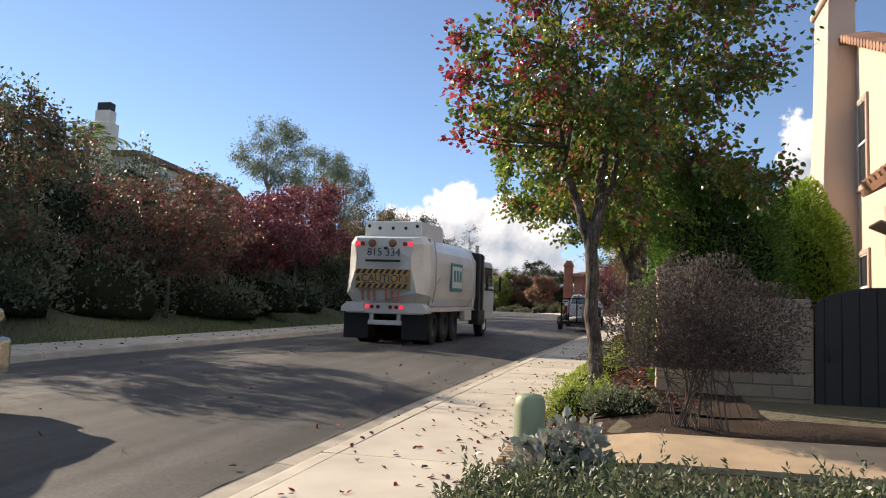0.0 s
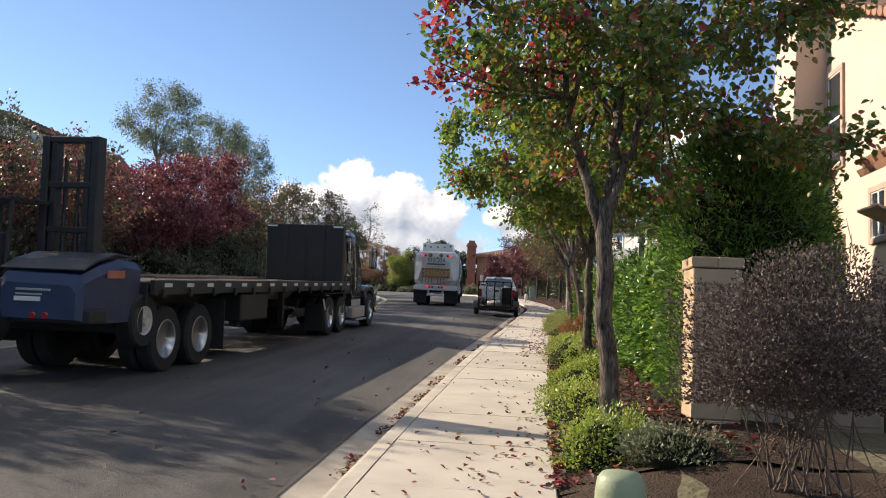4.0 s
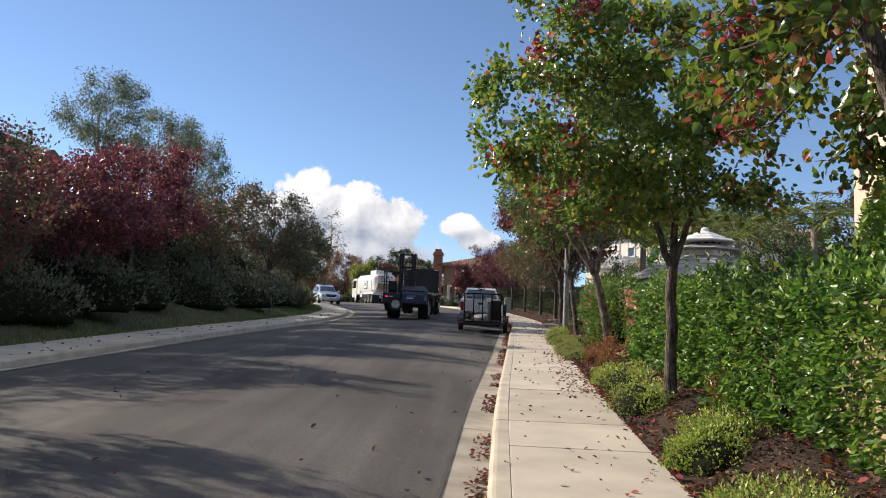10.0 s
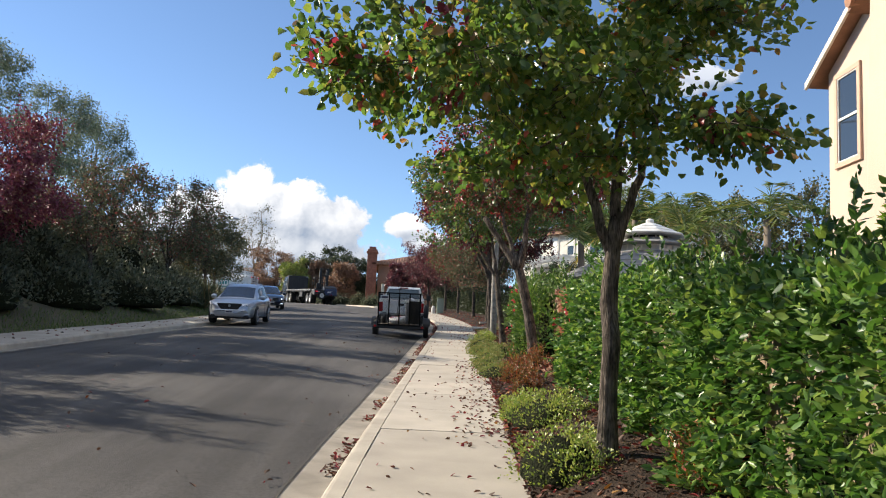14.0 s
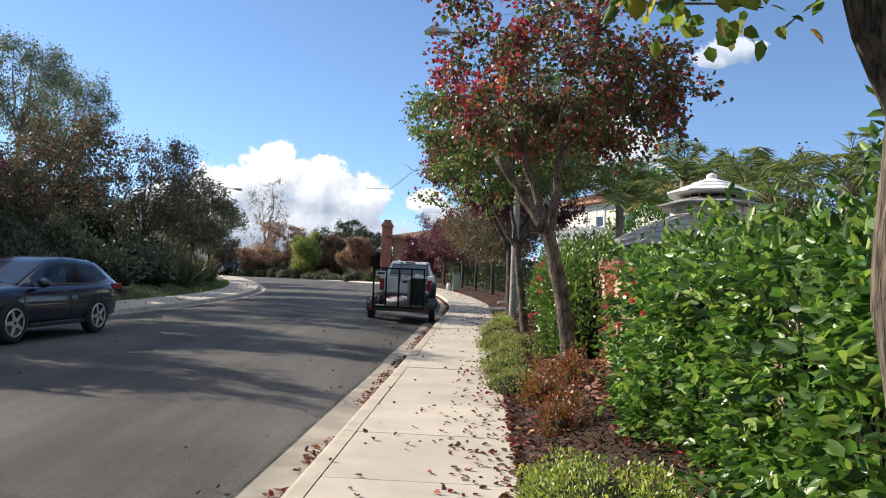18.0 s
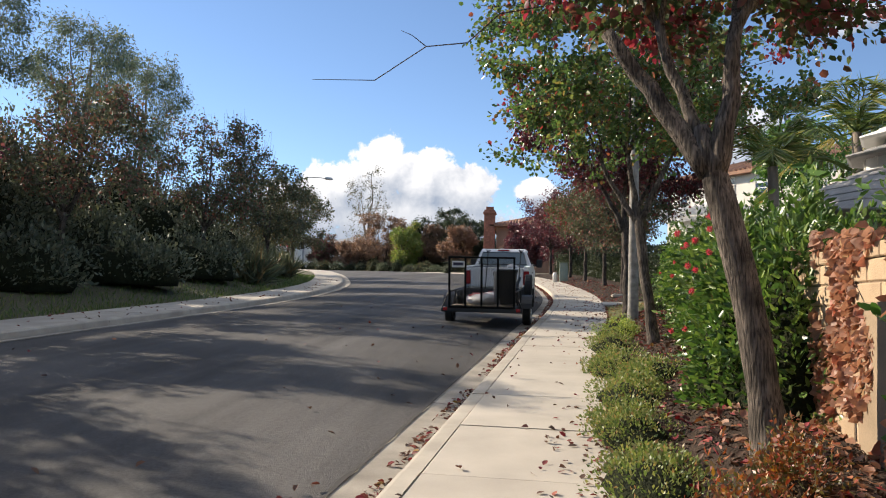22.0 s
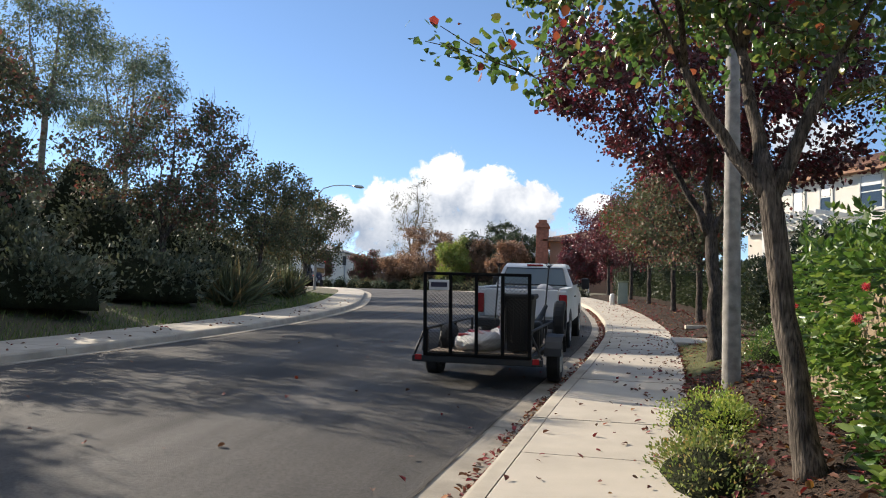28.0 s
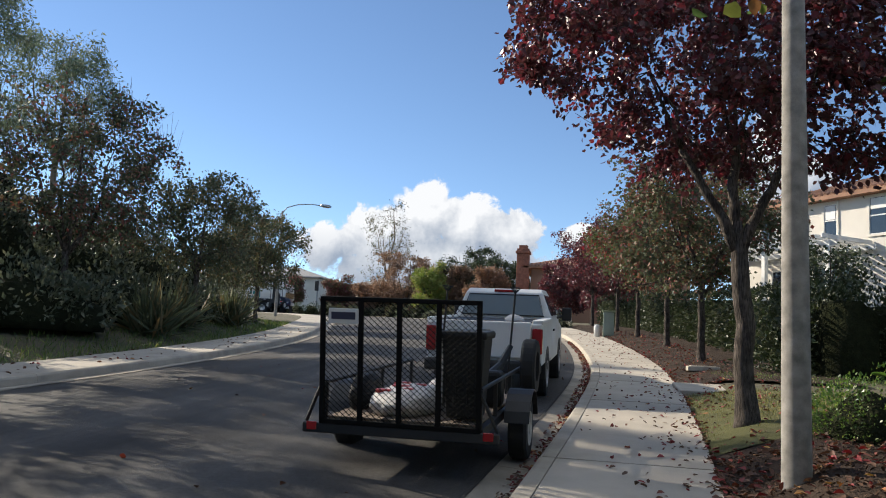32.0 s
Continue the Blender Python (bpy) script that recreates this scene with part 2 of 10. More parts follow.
BARK = furrow(mat("grey_brown_bark", (0.155, 0.128, 0.105), rough=0.95, vary=0.75, scale=6, fine=62, bump=1.0, dist=0.02, spec=0.2))
BARK_D = furrow(mat("dark_bark", (0.115, 0.095, 0.08), rough=0.95, vary=0.7, scale=6, fine=62, bump=1.0, dist=0.02, spec=0.2))
BARK_P = mat("pale_bark", (0.27, 0.22, 0.17), rough=0.95, vary=0.4, scale=3, fine=30, bump=0.6, dist=0.02, spec=0.2)
POLE = mat("aggregate_pole", (0.33, 0.31, 0.28), rough=0.9, vary=0.5, scale=9, fine=160, bump=0.6, dist=0.004, spec=0.3)
GALV = mat("galvanised_steel", (0.42, 0.43, 0.44), rough=0.45, metal=0.8, vary=0.2, scale=4)
GREENBOX = mat("green_enamel", (0.21, 0.25, 0.15), rough=0.55, vary=0.2, scale=5)
SHINGLE = mat("grey_shingle", (0.30, 0.29, 0.28), rough=0.9, vary=0.3, scale=4, fine=60, island=0.4, bump=0.4)
LAWN = mat("lawn_soil", (0.12, 0.12, 0.035), rough=1, vary=0.5, scale=2, fine=60, bump=1.0, dist=0.03)
HILL = mat("hill_ground", (0.075, 0.07, 0.035), rough=1, vary=0.5, scale=0.6, fine=14, bump=0.8, dist=0.05, tint=(0.10, 0.085, 0.05))

LEAF_PEAR = leaf_mat("pear_leaves", [(0.0, (0.040, 0.075, 0.018)), (0.5, (0.060, 0.100, 0.022)), (0.76, (0.115, 0.125, 0.025)), (0.88, (0.14, 0.10, 0.03)), (0.95, (0.15, 0.05, 0.035)), (1.0, (0.19, 0.035, 0.04))], rough=0.3, shine=0.38, patch=0.35)
LEAF_PEAR_Y = leaf_mat("yellowing_pear_leaves", [(0.0, (0.036, 0.066, 0.018)), (0.5, (0.058, 0.095, 0.022)), (0.82, (0.105, 0.13, 0.028)), (0.95, (0.15, 0.14, 0.035)), (0.985, (0.17, 0.09, 0.03)), (1.0, (0.2, 0.05, 0.035))], rough=0.28, shine=0.45, patch=0.25, gain=1.8)
LEAF_PEAR_G = leaf_mat("green_pear_leaves", [(0.0, (0.035, 0.062, 0.02)), (0.6, (0.05, 0.085, 0.025)), (0.86, (0.10, 0.11, 0.03)), (0.94, (0.12, 0.075, 0.03)), (1.0, (0.16, 0.035, 0.03))], rough=0.28, shine=0.36, patch=0.25, gain=1.75)
LEAF_TURN = leaf_mat("maroon_green_leaves", [(0.0, (0.035, 0.06, 0.02)), (0.45, (0.055, 0.072, 0.024)), (0.65, (0.09, 0.055, 0.03)), (0.84, (0.115, 0.038, 0.034)), (1.0, (0.2, 0.032, 0.036))], rough=0.45, shine=0.34, patch=0.4, spec=0.35)
LEAF_FEATHER = leaf_mat("feathery_leaves", [(0.0, (0.045, 0.075, 0.014)), (0.6, (0.085, 0.13, 0.022)), (1.0, (0.15, 0.19, 0.04))], rough=0.5, shine=0.5, spec=0.25, gain=2.3)
LEAF_TIP = leaf_mat("red_tip_leaves", [(0.0, (0.13, 0.024, 0.034)), (0.5, (0.20, 0.035, 0.048)), (0.85, (0.22, 0.06, 0.045)), (1.0, (0.22, 0.12, 0.04))], rough=0.4, shine=0.42, gain=1.25)
LEAF_OLIVE_R = leaf_mat("olive_and_russet_leaves", [(0.0, (0.05, 0.06, 0.035)), (0.6, (0.075, 0.08, 0.042)), (0.78, (0.11, 0.07, 0.045)), (1.0, (0.15, 0.055, 0.045))], rough=0.6, shine=0.22, spec=0.2, patch=0.5)
LEAF_MIX = leaf_mat("turning_pear_leaves", [(0.0, (0.05, 0.06, 0.03)), (0.35, (0.085, 0.07, 0.038)), (0.6, (0.11, 0.058, 0.045)), (0.85, (0.125, 0.042, 0.045)), (1.0, (0.16, 0.035, 0.05))], rough=0.5, shine=0.32, patch=0.5, spec=0.3)
LEAF_RED = leaf_mat("dark_red_leaves", [(0.0, (0.042, 0.022, 0.021)), (0.5, (0.072, 0.024, 0.026)), (0.85, (0.105, 0.026, 0.031)), (1.0, (0.17, 0.032, 0.042))], rough=0.4, shine=0.28, patch=0.3, gain=1.2)
LEAF_CRIM = leaf_mat("crimson_leaves", [(0.0, (0.10, 0.03, 0.045)), (0.55, (0.15, 0.045, 0.06)), (0.85, (0.18, 0.07, 0.06)), (1.0, (0.17, 0.13, 0.07))], rough=0.5, shine=0.22, patch=0.5, spec=0.2, gain=1.3)
LEAF_EUC = leaf_mat("eucalyptus_leaves", [(0.0, (0.07, 0.095, 0.065)), (0.6, (0.10, 0.125, 0.085)), (1.0, (0.15, 0.16, 0.11))], rough=0.6, shine=0.25, spec=0.2)
LEAF_OLIVE = leaf_mat("olive_leaves", [(0.0, (0.05, 0.06, 0.035)), (0.6, (0.075, 0.085, 0.045)), (1.0, (0.14, 0.10, 0.05))], rough=0.6, shine=0.2, spec=0.2)
LEAF_BRONZE = leaf_mat("bronze_leaves", [(0.0, (0.11, 0.07, 0.048)), (0.6, (0.17, 0.10, 0.065)), (1.0, (0.23, 0.14, 0.085))], rough=0.55, shine=0.25)
LEAF_LIME = leaf_mat("lime_leaves", [(0.0, (0.10, 0.14, 0.03)), (0.6, (0.15, 0.19, 0.04)), (1.0, (0.24, 0.20, 0.06))], rough=0.5, shine=0.3)
LEAF_HEDGE = leaf_mat("glossy_hedge_leaves", [(0.0, (0.014, 0.032, 0.009)), (0.35, (0.030, 0.066, 0.014)), (0.72, (0.056, 0.105, 0.022)), (1.0, (0.135, 0.175, 0.042))], rough=0.38, shine=0.32, spec=0.45, gain=2.0)
LEAF_HIB = leaf_mat("hibiscus_leaves", [(0.0, (0.026, 0.055, 0.014)), (0.6, (0.05, 0.09, 0.02)), (1.0, (0.12, 0.16, 0.04))], rough=0.36, shine=0.3, spec=0.45, gain=1.6)
LEAF_DARK = leaf_mat("dark_hedge_leaves", [(0.0, (0.018, 0.030, 0.012)), (0.6, (0.030, 0.045, 0.016)), (1.0, (0.06, 0.07, 0.03))], rough=0.5, shine=0.15, gain=1.1)
LEAF_BANK = leaf_mat("bank_shrub_leaves", [(0.0, (0.030, 0.036, 0.022)), (0.6, (0.045, 0.052, 0.03)), (1.0, (0.085, 0.085, 0.05))], rough=0.6, shine=0.12, gain=2.2)
LEAF_PODO = leaf_mat("podocarpus_leaves", [(0.0, (0.022, 0.048, 0.012)), (0.6, (0.04, 0.085, 0.016)), (1.0, (0.09, 0.15, 0.03))], rough=0.45, shine=0.3, gain=1.9)
LEAF_CLIP = leaf_mat("clipped_conifer_leaves", [(0.0, (0.016, 0.034, 0.010)), (0.6, (0.036, 0.07, 0.016)), (1.0, (0.085, 0.14, 0.03))], rough=0.5, shine=0.3, spec=0.25, gain=1.9)
LEAF_LOW = leaf_mat("low_shrub_leaves", [(0.0, (0.07, 0.11, 0.022)), (0.6, (0.13, 0.17, 0.035)), (1.0, (0.25, 0.25, 0.07))], rough=0.45, shine=0.3, gain=1.75)
LEAF_LOW_D = leaf_mat("dull_shrub_leaves", [(0.0, (0.05, 0.075, 0.02)), (0.6, (0.09, 0.11, 0.03)), (0.9, (0.15, 0.14, 0.05)), (1.0, (0.16, 0.09, 0.04))], rough=0.5, shine=0.34, gain=1.8)
LEAF_NAN = leaf_mat("nandina_leaves", [(0.0, (0.06, 0.075, 0.02)), (0.4, (0.13, 0.07, 0.025)), (0.75, (0.22, 0.05, 0.03)), (1.0, (0.26, 0.15, 0.035))], rough=0.45, shine=0.25, patch=0.7, gain=1.2)
LEAF_IVY = leaf_mat("boston_ivy_leaves", [(0.0, (0.22, 0.115, 0.075)), (0.45, (0.36, 0.19, 0.12)), (0.75, (0.42, 0.25, 0.17)), (0.9, (0.34, 0.12, 0.08)), (1.0, (0.46, 0.32, 0.20))], rough=0.55, shine=0.3, gain=1.0)
LEAF_FALL = leaf_mat("fallen_leaves", [(0.0, (0.07, 0.04, 0.025)), (0.45, (0.13, 0.06, 0.035)), (0.7, (0.17, 0.03, 0.03)), (0.9, (0.26, 0.03, 0.035)), (1.0, (0.33, 0.20, 0.06))], rough=0.7, shine=0.12, gain=1.0)
LEAF_DRY = leaf_mat("dry_purple_leaves", [(0.0, (0.05, 0.038, 0.036)), (0.6, (0.075, 0.058, 0.054)), (1.0, (0.13, 0.11, 0.10))], rough=0.7, shine=0.15, spec=0.1, gain=1.15)
LEAF_SAGE = leaf_mat("sage_leaves", [(0.0, (0.055, 0.07, 0.04)), (0.6, (0.09, 0.105, 0.06)), (1.0, (0.16, 0.17, 0.11))], rough=0.6, shine=0.2)
LEAF_ROSE = leaf_mat("rosemary_leaves", [(0.0, (0.026, 0.036, 0.018)), (0.6, (0.055, 0.07, 0.032)), (0.9, (0.11, 0.12, 0.06)), (1.0, (0.20, 0.20, 0.14))], rough=0.45, shine=0.2)
LEAF_GREY = leaf_mat("grey_paddle_leaves", [(0.0, (0.15, 0.17, 0.14)), (0.6, (0.26, 0.27, 0.23)), (1.0, (0.30, 0.26, 0.22))], rough=0.6, shine=0.1, gain=1.1)
LEAF_PALM = leaf_mat("palm_leaves", [(0.0, (0.05, 0.08, 0.02)), (0.6, (0.09, 0.12, 0.03)), (1.0, (0.20, 0.17, 0.05))], rough=0.4, shine=0.3)
LEAF_PALM_Y = leaf_mat("dry_palm_leaves", [(0.0, (0.13, 0.12, 0.035)), (1.0, (0.26, 0.20, 0.06))], rough=0.5, shine=0.35)
GRASSM = leaf_mat("grass_blades", [(0.0, (0.07, 0.085, 0.02)), (0.6, (0.12, 0.12, 0.03)), (1.0, (0.24, 0.20, 0.08))], rough=0.6, shine=0.25)
GRASS_G = leaf_mat("green_grass_blades", [(0.0, (0.04, 0.075, 0.015)), (0.6, (0.07, 0.115, 0.025)), (1.0, (0.16, 0.17, 0.05))], rough=0.6, shine=0.25)
FLOWERM = leaf_mat("red_flower", [(0.0, (0.44, 0.045, 0.07)), (1.0, (0.58, 0.12, 0.15))], rough=0.6, shine=0.35, gain=1.1)

PAINT_W = mat("white_lorry_paint", (0.66, 0.65, 0.61), rough=0.35, vary=0.16, scale=1.3, fine=25, bump=0.02, coat=0.3)
PAINT_BLK = mat("black_lorry_paint", (0.008, 0.010, 0.014), rough=0.25, vary=0.3, scale=1.5, bump=0.0, coat=0.2, spec=0.3)
PAINT_SIL = mat("silver_paint", (0.44, 0.47, 0.52), rough=0.3, metal=0.6, vary=0.06, bump=0.0, coat=0.8)
PAINT_DK = mat("dark_blue_paint", (0.012, 0.018, 0.032), rough=0.22, metal=0.3, vary=0.1, bump=0.0, coat=0.9)
PAINT_NAVY = mat("navy_machine_paint", (0.02, 0.035, 0.085), rough=0.5, vary=0.3, scale=3, bump=0.03)
STEEL_BLK = mat("black_steel", (0.014, 0.014, 0.015), rough=0.55, vary=0.4, scale=6, fine=60, bump=0.1)
MESH_BLK = mat("matt_black_mesh", (0.012, 0.012, 0.012), rough=0.9, vary=0.3, scale=6, bump=0, spec=0.05)
RUBBER = mat("tyre_rubber", (0.018, 0.018, 0.018), rough=0.85, vary=0.3, scale=8, fine=80, bump=0.2)
CHROME = mat("polished_metal", (0.62, 0.62, 0.62), rough=0.2, metal=1.0, vary=0.1)
ALLOY = mat("wheel_alloy", (0.6, 0.6, 0.61), rough=0.35, metal=0.9, vary=0.2)
RIM_W = mat("white_wheel", (0.55, 0.53, 0.48), rough=0.6, vary=0.3, scale=10)
GLASS = glass_mat("dark_window_glass")
GLASS_L = glass_mat("windscreen_glass", (0.06, 0.075, 0.085), 0.03)
GLASS_P = glass_mat("pale_cab_glass", (0.17, 0.19, 0.18), 0.08)
SCREEN = glass_mat("coated_screen_glass", (0.13, 0.135, 0.14), 0.05)
SCREEN.node_tree.nodes["Principled BSDF"].inputs["Specular IOR Level"].default_value = 1.0
SCREEN.node_tree.nodes["Principled BSDF"].inputs["IOR"].default_value = 1.9
SCREEN.node_tree.nodes["Principled BSDF"].inputs["Coat Weight"].default_value = 1.0
REDL = lamp_mat("lit_red_lens", (0.9, 0.03, 0.05), 0.8)
REDD = mat("red_lens", (0.30, 0.015, 0.018), rough=0.15, vary=0.1, bump=0)
AMBER = mat("amber_lens", (0.75, 0.22, 0.02), rough=0.2, vary=0.1, bump=0)
HEADL = lamp_mat("headlamp_lens", (0.32, 0.34, 0.38), 0.03)
FOGON = lamp_mat("lit_fog_lamp", (0.8, 0.84, 0.9), 0.5)
HEADON = lamp_mat("lit_headlamp", (0.95, 0.97, 1.0), 1.6)
HAZ_Y = mat("hazard_yellow", (0.50, 0.29, 0.09), rough=0.5, vary=0.2, scale=4, bump=0)
HAZ_K = mat("hazard_black", (0.02, 0.02, 0.02), rough=0.5, vary=0.2, bump=0)
HAZ_R = mat("faded_red_stripe", (0.45, 0.14, 0.09), rough=0.5, vary=0.3, scale=5, bump=0)
DECAL_G = mat("green_panel", (0.03, 0.22, 0.21), rough=0.4, vary=0.2, scale=2, bump=0)
INK = mat("dark_lettering", (0.03, 0.03, 0.06), rough=0.5, vary=0.1, bump=0)
DECK = mat("worn_deck_boards", (0.20, 0.15, 0.11), rough=0.9, vary=0.5, scale=3, fine=40, objrand=0.3, bump=0.3)
RED_M = mat("red_plastic", (0.42, 0.03, 0.03), rough=0.4, vary=0.2)
SACK = mat("white_sack", (0.60, 0.58, 0.56), rough=0.7, vary=0.2, scale=6, fine=30, bump=0.5, dist=0.02)
TUB_G = mat("grey_tub", (0.16, 0.165, 0.17), rough=0.5, vary=0.25, scale=4, fine=40, bump=0.1)
BIN_G = mat("dark_grey_bin", (0.014, 0.016, 0.017), rough=0.6, vary=0.25, scale=3, fine=30, bump=0.1, spec=0.25)
PLATE = mat("plate_white", (0.62, 0.62, 0.60), rough=0.5, vary=0.1, bump=0)
STROBE = mat("brown_lens", (0.28, 0.10, 0.05), rough=0.3, vary=0.2, bump=0)
STEPM = mat("brushed_step_metal", (0.46, 0.46, 0.47), rough=0.42, metal=0.55, vary=0.25, scale=3, fine=45, bump=0.15)
REFLECT = mat("reflective_tape", (0.6, 0.6, 0.58), rough=0.4, vary=0.1, bump=0)

# ---- mesh helpers ----
def part(name, bm, material, parent=None, label="", smooth=False):
    """Links a bmesh as one mesh object, under a thing or a part."""
    me = bpy.data.meshes.new(name)
    bm.normal_update()
    bm.to_mesh(me)
    bm.free()
    if smooth:
        me.shade_smooth()
    me.materials.append(material)
    ob = new(name, me)
    if parent is not None:
        ob.parent = parent
    if label:
        ob["label"] = label
    return ob


def np_mesh(name, verts, faces, material, parent=None, smooth=False):
    """A mesh object from arrays: verts (n, 3) and faces (m, k) of one k."""
    verts, faces = np.asarray(verts, np.float32), np.asarray(faces, np.int32)
    me = bpy.data.meshes.new(name)
    n, (m, k) = len(verts), faces.shape
    me.vertices.add(n)
    me.vertices.foreach_set("co", verts.ravel())
    me.loops.add(m * k)
    me.loops.foreach_set("vertex_index", faces.ravel())
    me.polygons.add(m)
    me.polygons.foreach_set("loop_start", np.arange(0, m * k, k, dtype=np.int32))
    me.update(calc_edges=True)
    if smooth:
        me.shade_smooth()
    me.materials.append(material)
    ob = new(name, me)
    if parent is not None:
        ob.parent = parent
    return ob


def thing(name, m, label, category, group="", kind=""):
    ob = new(name)
    ob.empty_display_size = 0.2
    ob.matrix_basis = m
    return tagged(ob, label, category, group, kind)


def box(bm, lo, hi, bevel=0.0, seg=1, rot=None):
    """A box between two corners, its edges rounded by bevel."""
    lo, hi = Vector(lo), Vector(hi)
    r = bmesh.ops.create_cube(bm, size=1)
    vs = r["verts"]
    c, s = (lo + hi) / 2, hi - lo
    for v in vs:
        v.co = Vector((v.co.x * s.x, v.co.y * s.y, v.co.z * s.z))
    if bevel:
        es = list({e for v in vs for e in v.link_edges})
        rb = bmesh.ops.bevel(bm, geom=es, offset=bevel, segments=seg, profile=0.5, affect='EDGES')
        vs = list({v for f in rb["faces"] for v in f.verts} | {v for v in vs if v.is_valid})
    for v in vs:
        v.co = (rot @ v.co if rot else v.co) + c
    return vs


def prism(bm, pts, lo, hi, axis="x", bevel=0.0):
    """A polygon (two coordinates a point) drawn out along an axis from lo to hi."""
    def put(a, b, t):
        return {"x": (t, a, b), "y": (a, t, b), "z": (a, b, t)}[axis]
    va = [bm.verts.new(put(a, b, lo)) for a, b in pts]
    vb = [bm.verts.new(put(a, b, hi)) for a, b in pts]
    n = len(pts)
    fs = [bm.faces.new(va), bm.faces.new(vb[::-1])]
    for i in range(n):
        fs.append(bm.faces.new((va[i], vb[i], vb[(i + 1) % n], va[(i + 1) % n])))
    bmesh.ops.recalc_face_normals(bm, faces=fs)
    if bevel:
        bmesh.ops.bevel(bm, geom=list({e for f in fs for e in f.edges}), offset=bevel, segments=2, profile=0.5, affect='EDGES')
    return va + vb


def tube(bm, pts, radii, n=8, cap=True):
    """A round limb through points, with a radius at each."""
    pts = [Vector(p) for p in pts]
    rings, side = [], Vector((1, 0.1, 0.05)).normalized()
    for i, p in enumerate(pts):
        d = (pts[min(i + 1, len(pts) - 1)] - pts[max(i - 1, 0)])
        d = d.normalized() if d.length > 1e-9 else Vector((0, 0, 1))
        a = (side - d * side.dot(d))
        a = a.normalized() if a.length > 1e-3 else d.orthogonal().normalized()
        b = d.cross(a)
        side = a
        rings.append([bm.verts.new(p + (a * math.cos(2 * math.pi * k / n) + b * math.sin(2 * math.pi * k / n)) * radii[i]) for k in range(n)])
    for r0, r1 in zip(rings, rings[1:]):
        for k in range(n):
            bm.faces.new((r0[k], r0[(k + 1) % n], r1[(k + 1) % n], r1[k]))
    if cap:
        bm.faces.new(rings[0][::-1])
        bm.faces.new(rings[-1])
    return [v for r in rings for v in r]


def lathe(bm, prof, axis="x", n=24, centre=(0, 0, 0), cap=True):
    """A profile of (along, radius) turned round an axis through centre."""
    rings = []
    for a, r in prof:
        ring = []
        for k in range(n):
            c, s = math.cos(2 * math.pi * k / n) * r, math.sin(2 * math.pi * k / n) * r
            ring.append(bm.verts.new(Vector({"x": (a, c, s), "y": (c, a, s), "z": (c, s, a)}[axis]) + Vector(centre)))
        rings.append(ring)
    fs = []
    for r0, r1 in zip(rings, rings[1:]):
        for k in range(n):
            fs.append(bm.faces.new((r0[k], r0[(k + 1) % n], r1[(k + 1) % n], r1[k])))
    if cap:
        fs.append(bm.faces.new(rings[0][::-1]))
        fs.append(bm.faces.new(rings[-1]))
    bmesh.ops.recalc_face_normals(bm, faces=fs)


def BM():
    return bmesh.new()


def leaves(pos, direc, size, rng, wide=0.5, fold=0.25, droop=0.0, jitter=0.7, hexa=True):
    """Arrays of leaf blades at pos, pointing about along direc: (verts, quads)."""
    n = len(pos)
    d = direc + rng.normal(0, jitter, (n, 3))
    d[:, 2] -= droop
    d /= np.linalg.norm(d, axis=1, keepdims=True) + 1e-9
    r = rng.normal(0, 1, (n, 3))
    s = np.cross(d, r)
    s /= np.linalg.norm(s, axis=1, keepdims=True) + 1e-9
    u = np.cross(s, d)
    L = (size * rng.uniform(0.65, 1.25, n))[:, None]
    W = L * wide * rng.uniform(0.8, 1.15, n)[:, None] * 0.5
    F = W * fold * rng.uniform(0.2, 2.2, n)[:, None]
    base, tip = pos, pos + d * L - u * F * 0.6
    if hexa:
        l1, l2 = pos + d * L * 0.28 + s * W + u * F, pos + d * L * 0.68 + s * W * 0.8 + u * F * 0.8
        r1, r2 = pos + d * L * 0.28 - s * W + u * F, pos + d * L * 0.68 - s * W * 0.8 + u * F * 0.8
        v = np.stack([base, r1, r2, tip, l2, l1], 1).reshape(-1, 3)
        q = np.array([[0, 1, 2, 3], [0, 3, 4, 5]])
        f = (np.arange(n)[:, None, None] * 6 + q).reshape(-1, 4)
    else:
        a, b = pos + d * L * 0.45 + s * W + u * F, pos + d * L * 0.45 - s * W + u * F
        v = np.stack([base, b, tip, a], 1).reshape(-1, 3)
        f = (np.arange(n)[:, None] * 4 + np.array([0, 1, 2, 3])).reshape(-1, 4)
    return v, f


def catmull(pts, step=0.5):
    """Points at an even step along a smooth curve through pts."""
    p = np.asarray(pts, float)
    p = np.vstack([2 * p[0] - p[1], p, 2 * p[-1] - p[-2]])
    out = []
    for i in range(1, len(p) - 2):
        a, b, c, d = p[i - 1:i + 3]
        for t in np.linspace(0, 1, 40, endpoint=False):
            out.append(0.5 * (2 * b + (c - a) * t + (2 * a - 5 * b + 4 * c - d) * t ** 2 + (3 * b - a - 3 * c + d) * t ** 3))
    out.append(p[-2])
    out = np.array(out)
    s = np.r_[0, np.cumsum(np.linalg.norm(np.diff(out, axis=0), axis=1))]
    q = np.arange(0, s[-1], step)
    return np.stack([np.interp(q, s, out[:, k]) for k in range(out.shape[1])], 1)


def offset(line, d):
    """A line moved d to its right (to the left where d is below nought)."""
    t = np.gradient(line, axis=0)
    t /= np.linalg.norm(t, axis=1, keepdims=True)
    return line + np.stack([t[:, 1], -t[:, 0]], 1) * d


# ---- lie of the land ----
SLOPE, BASE = 0.066, 0.183


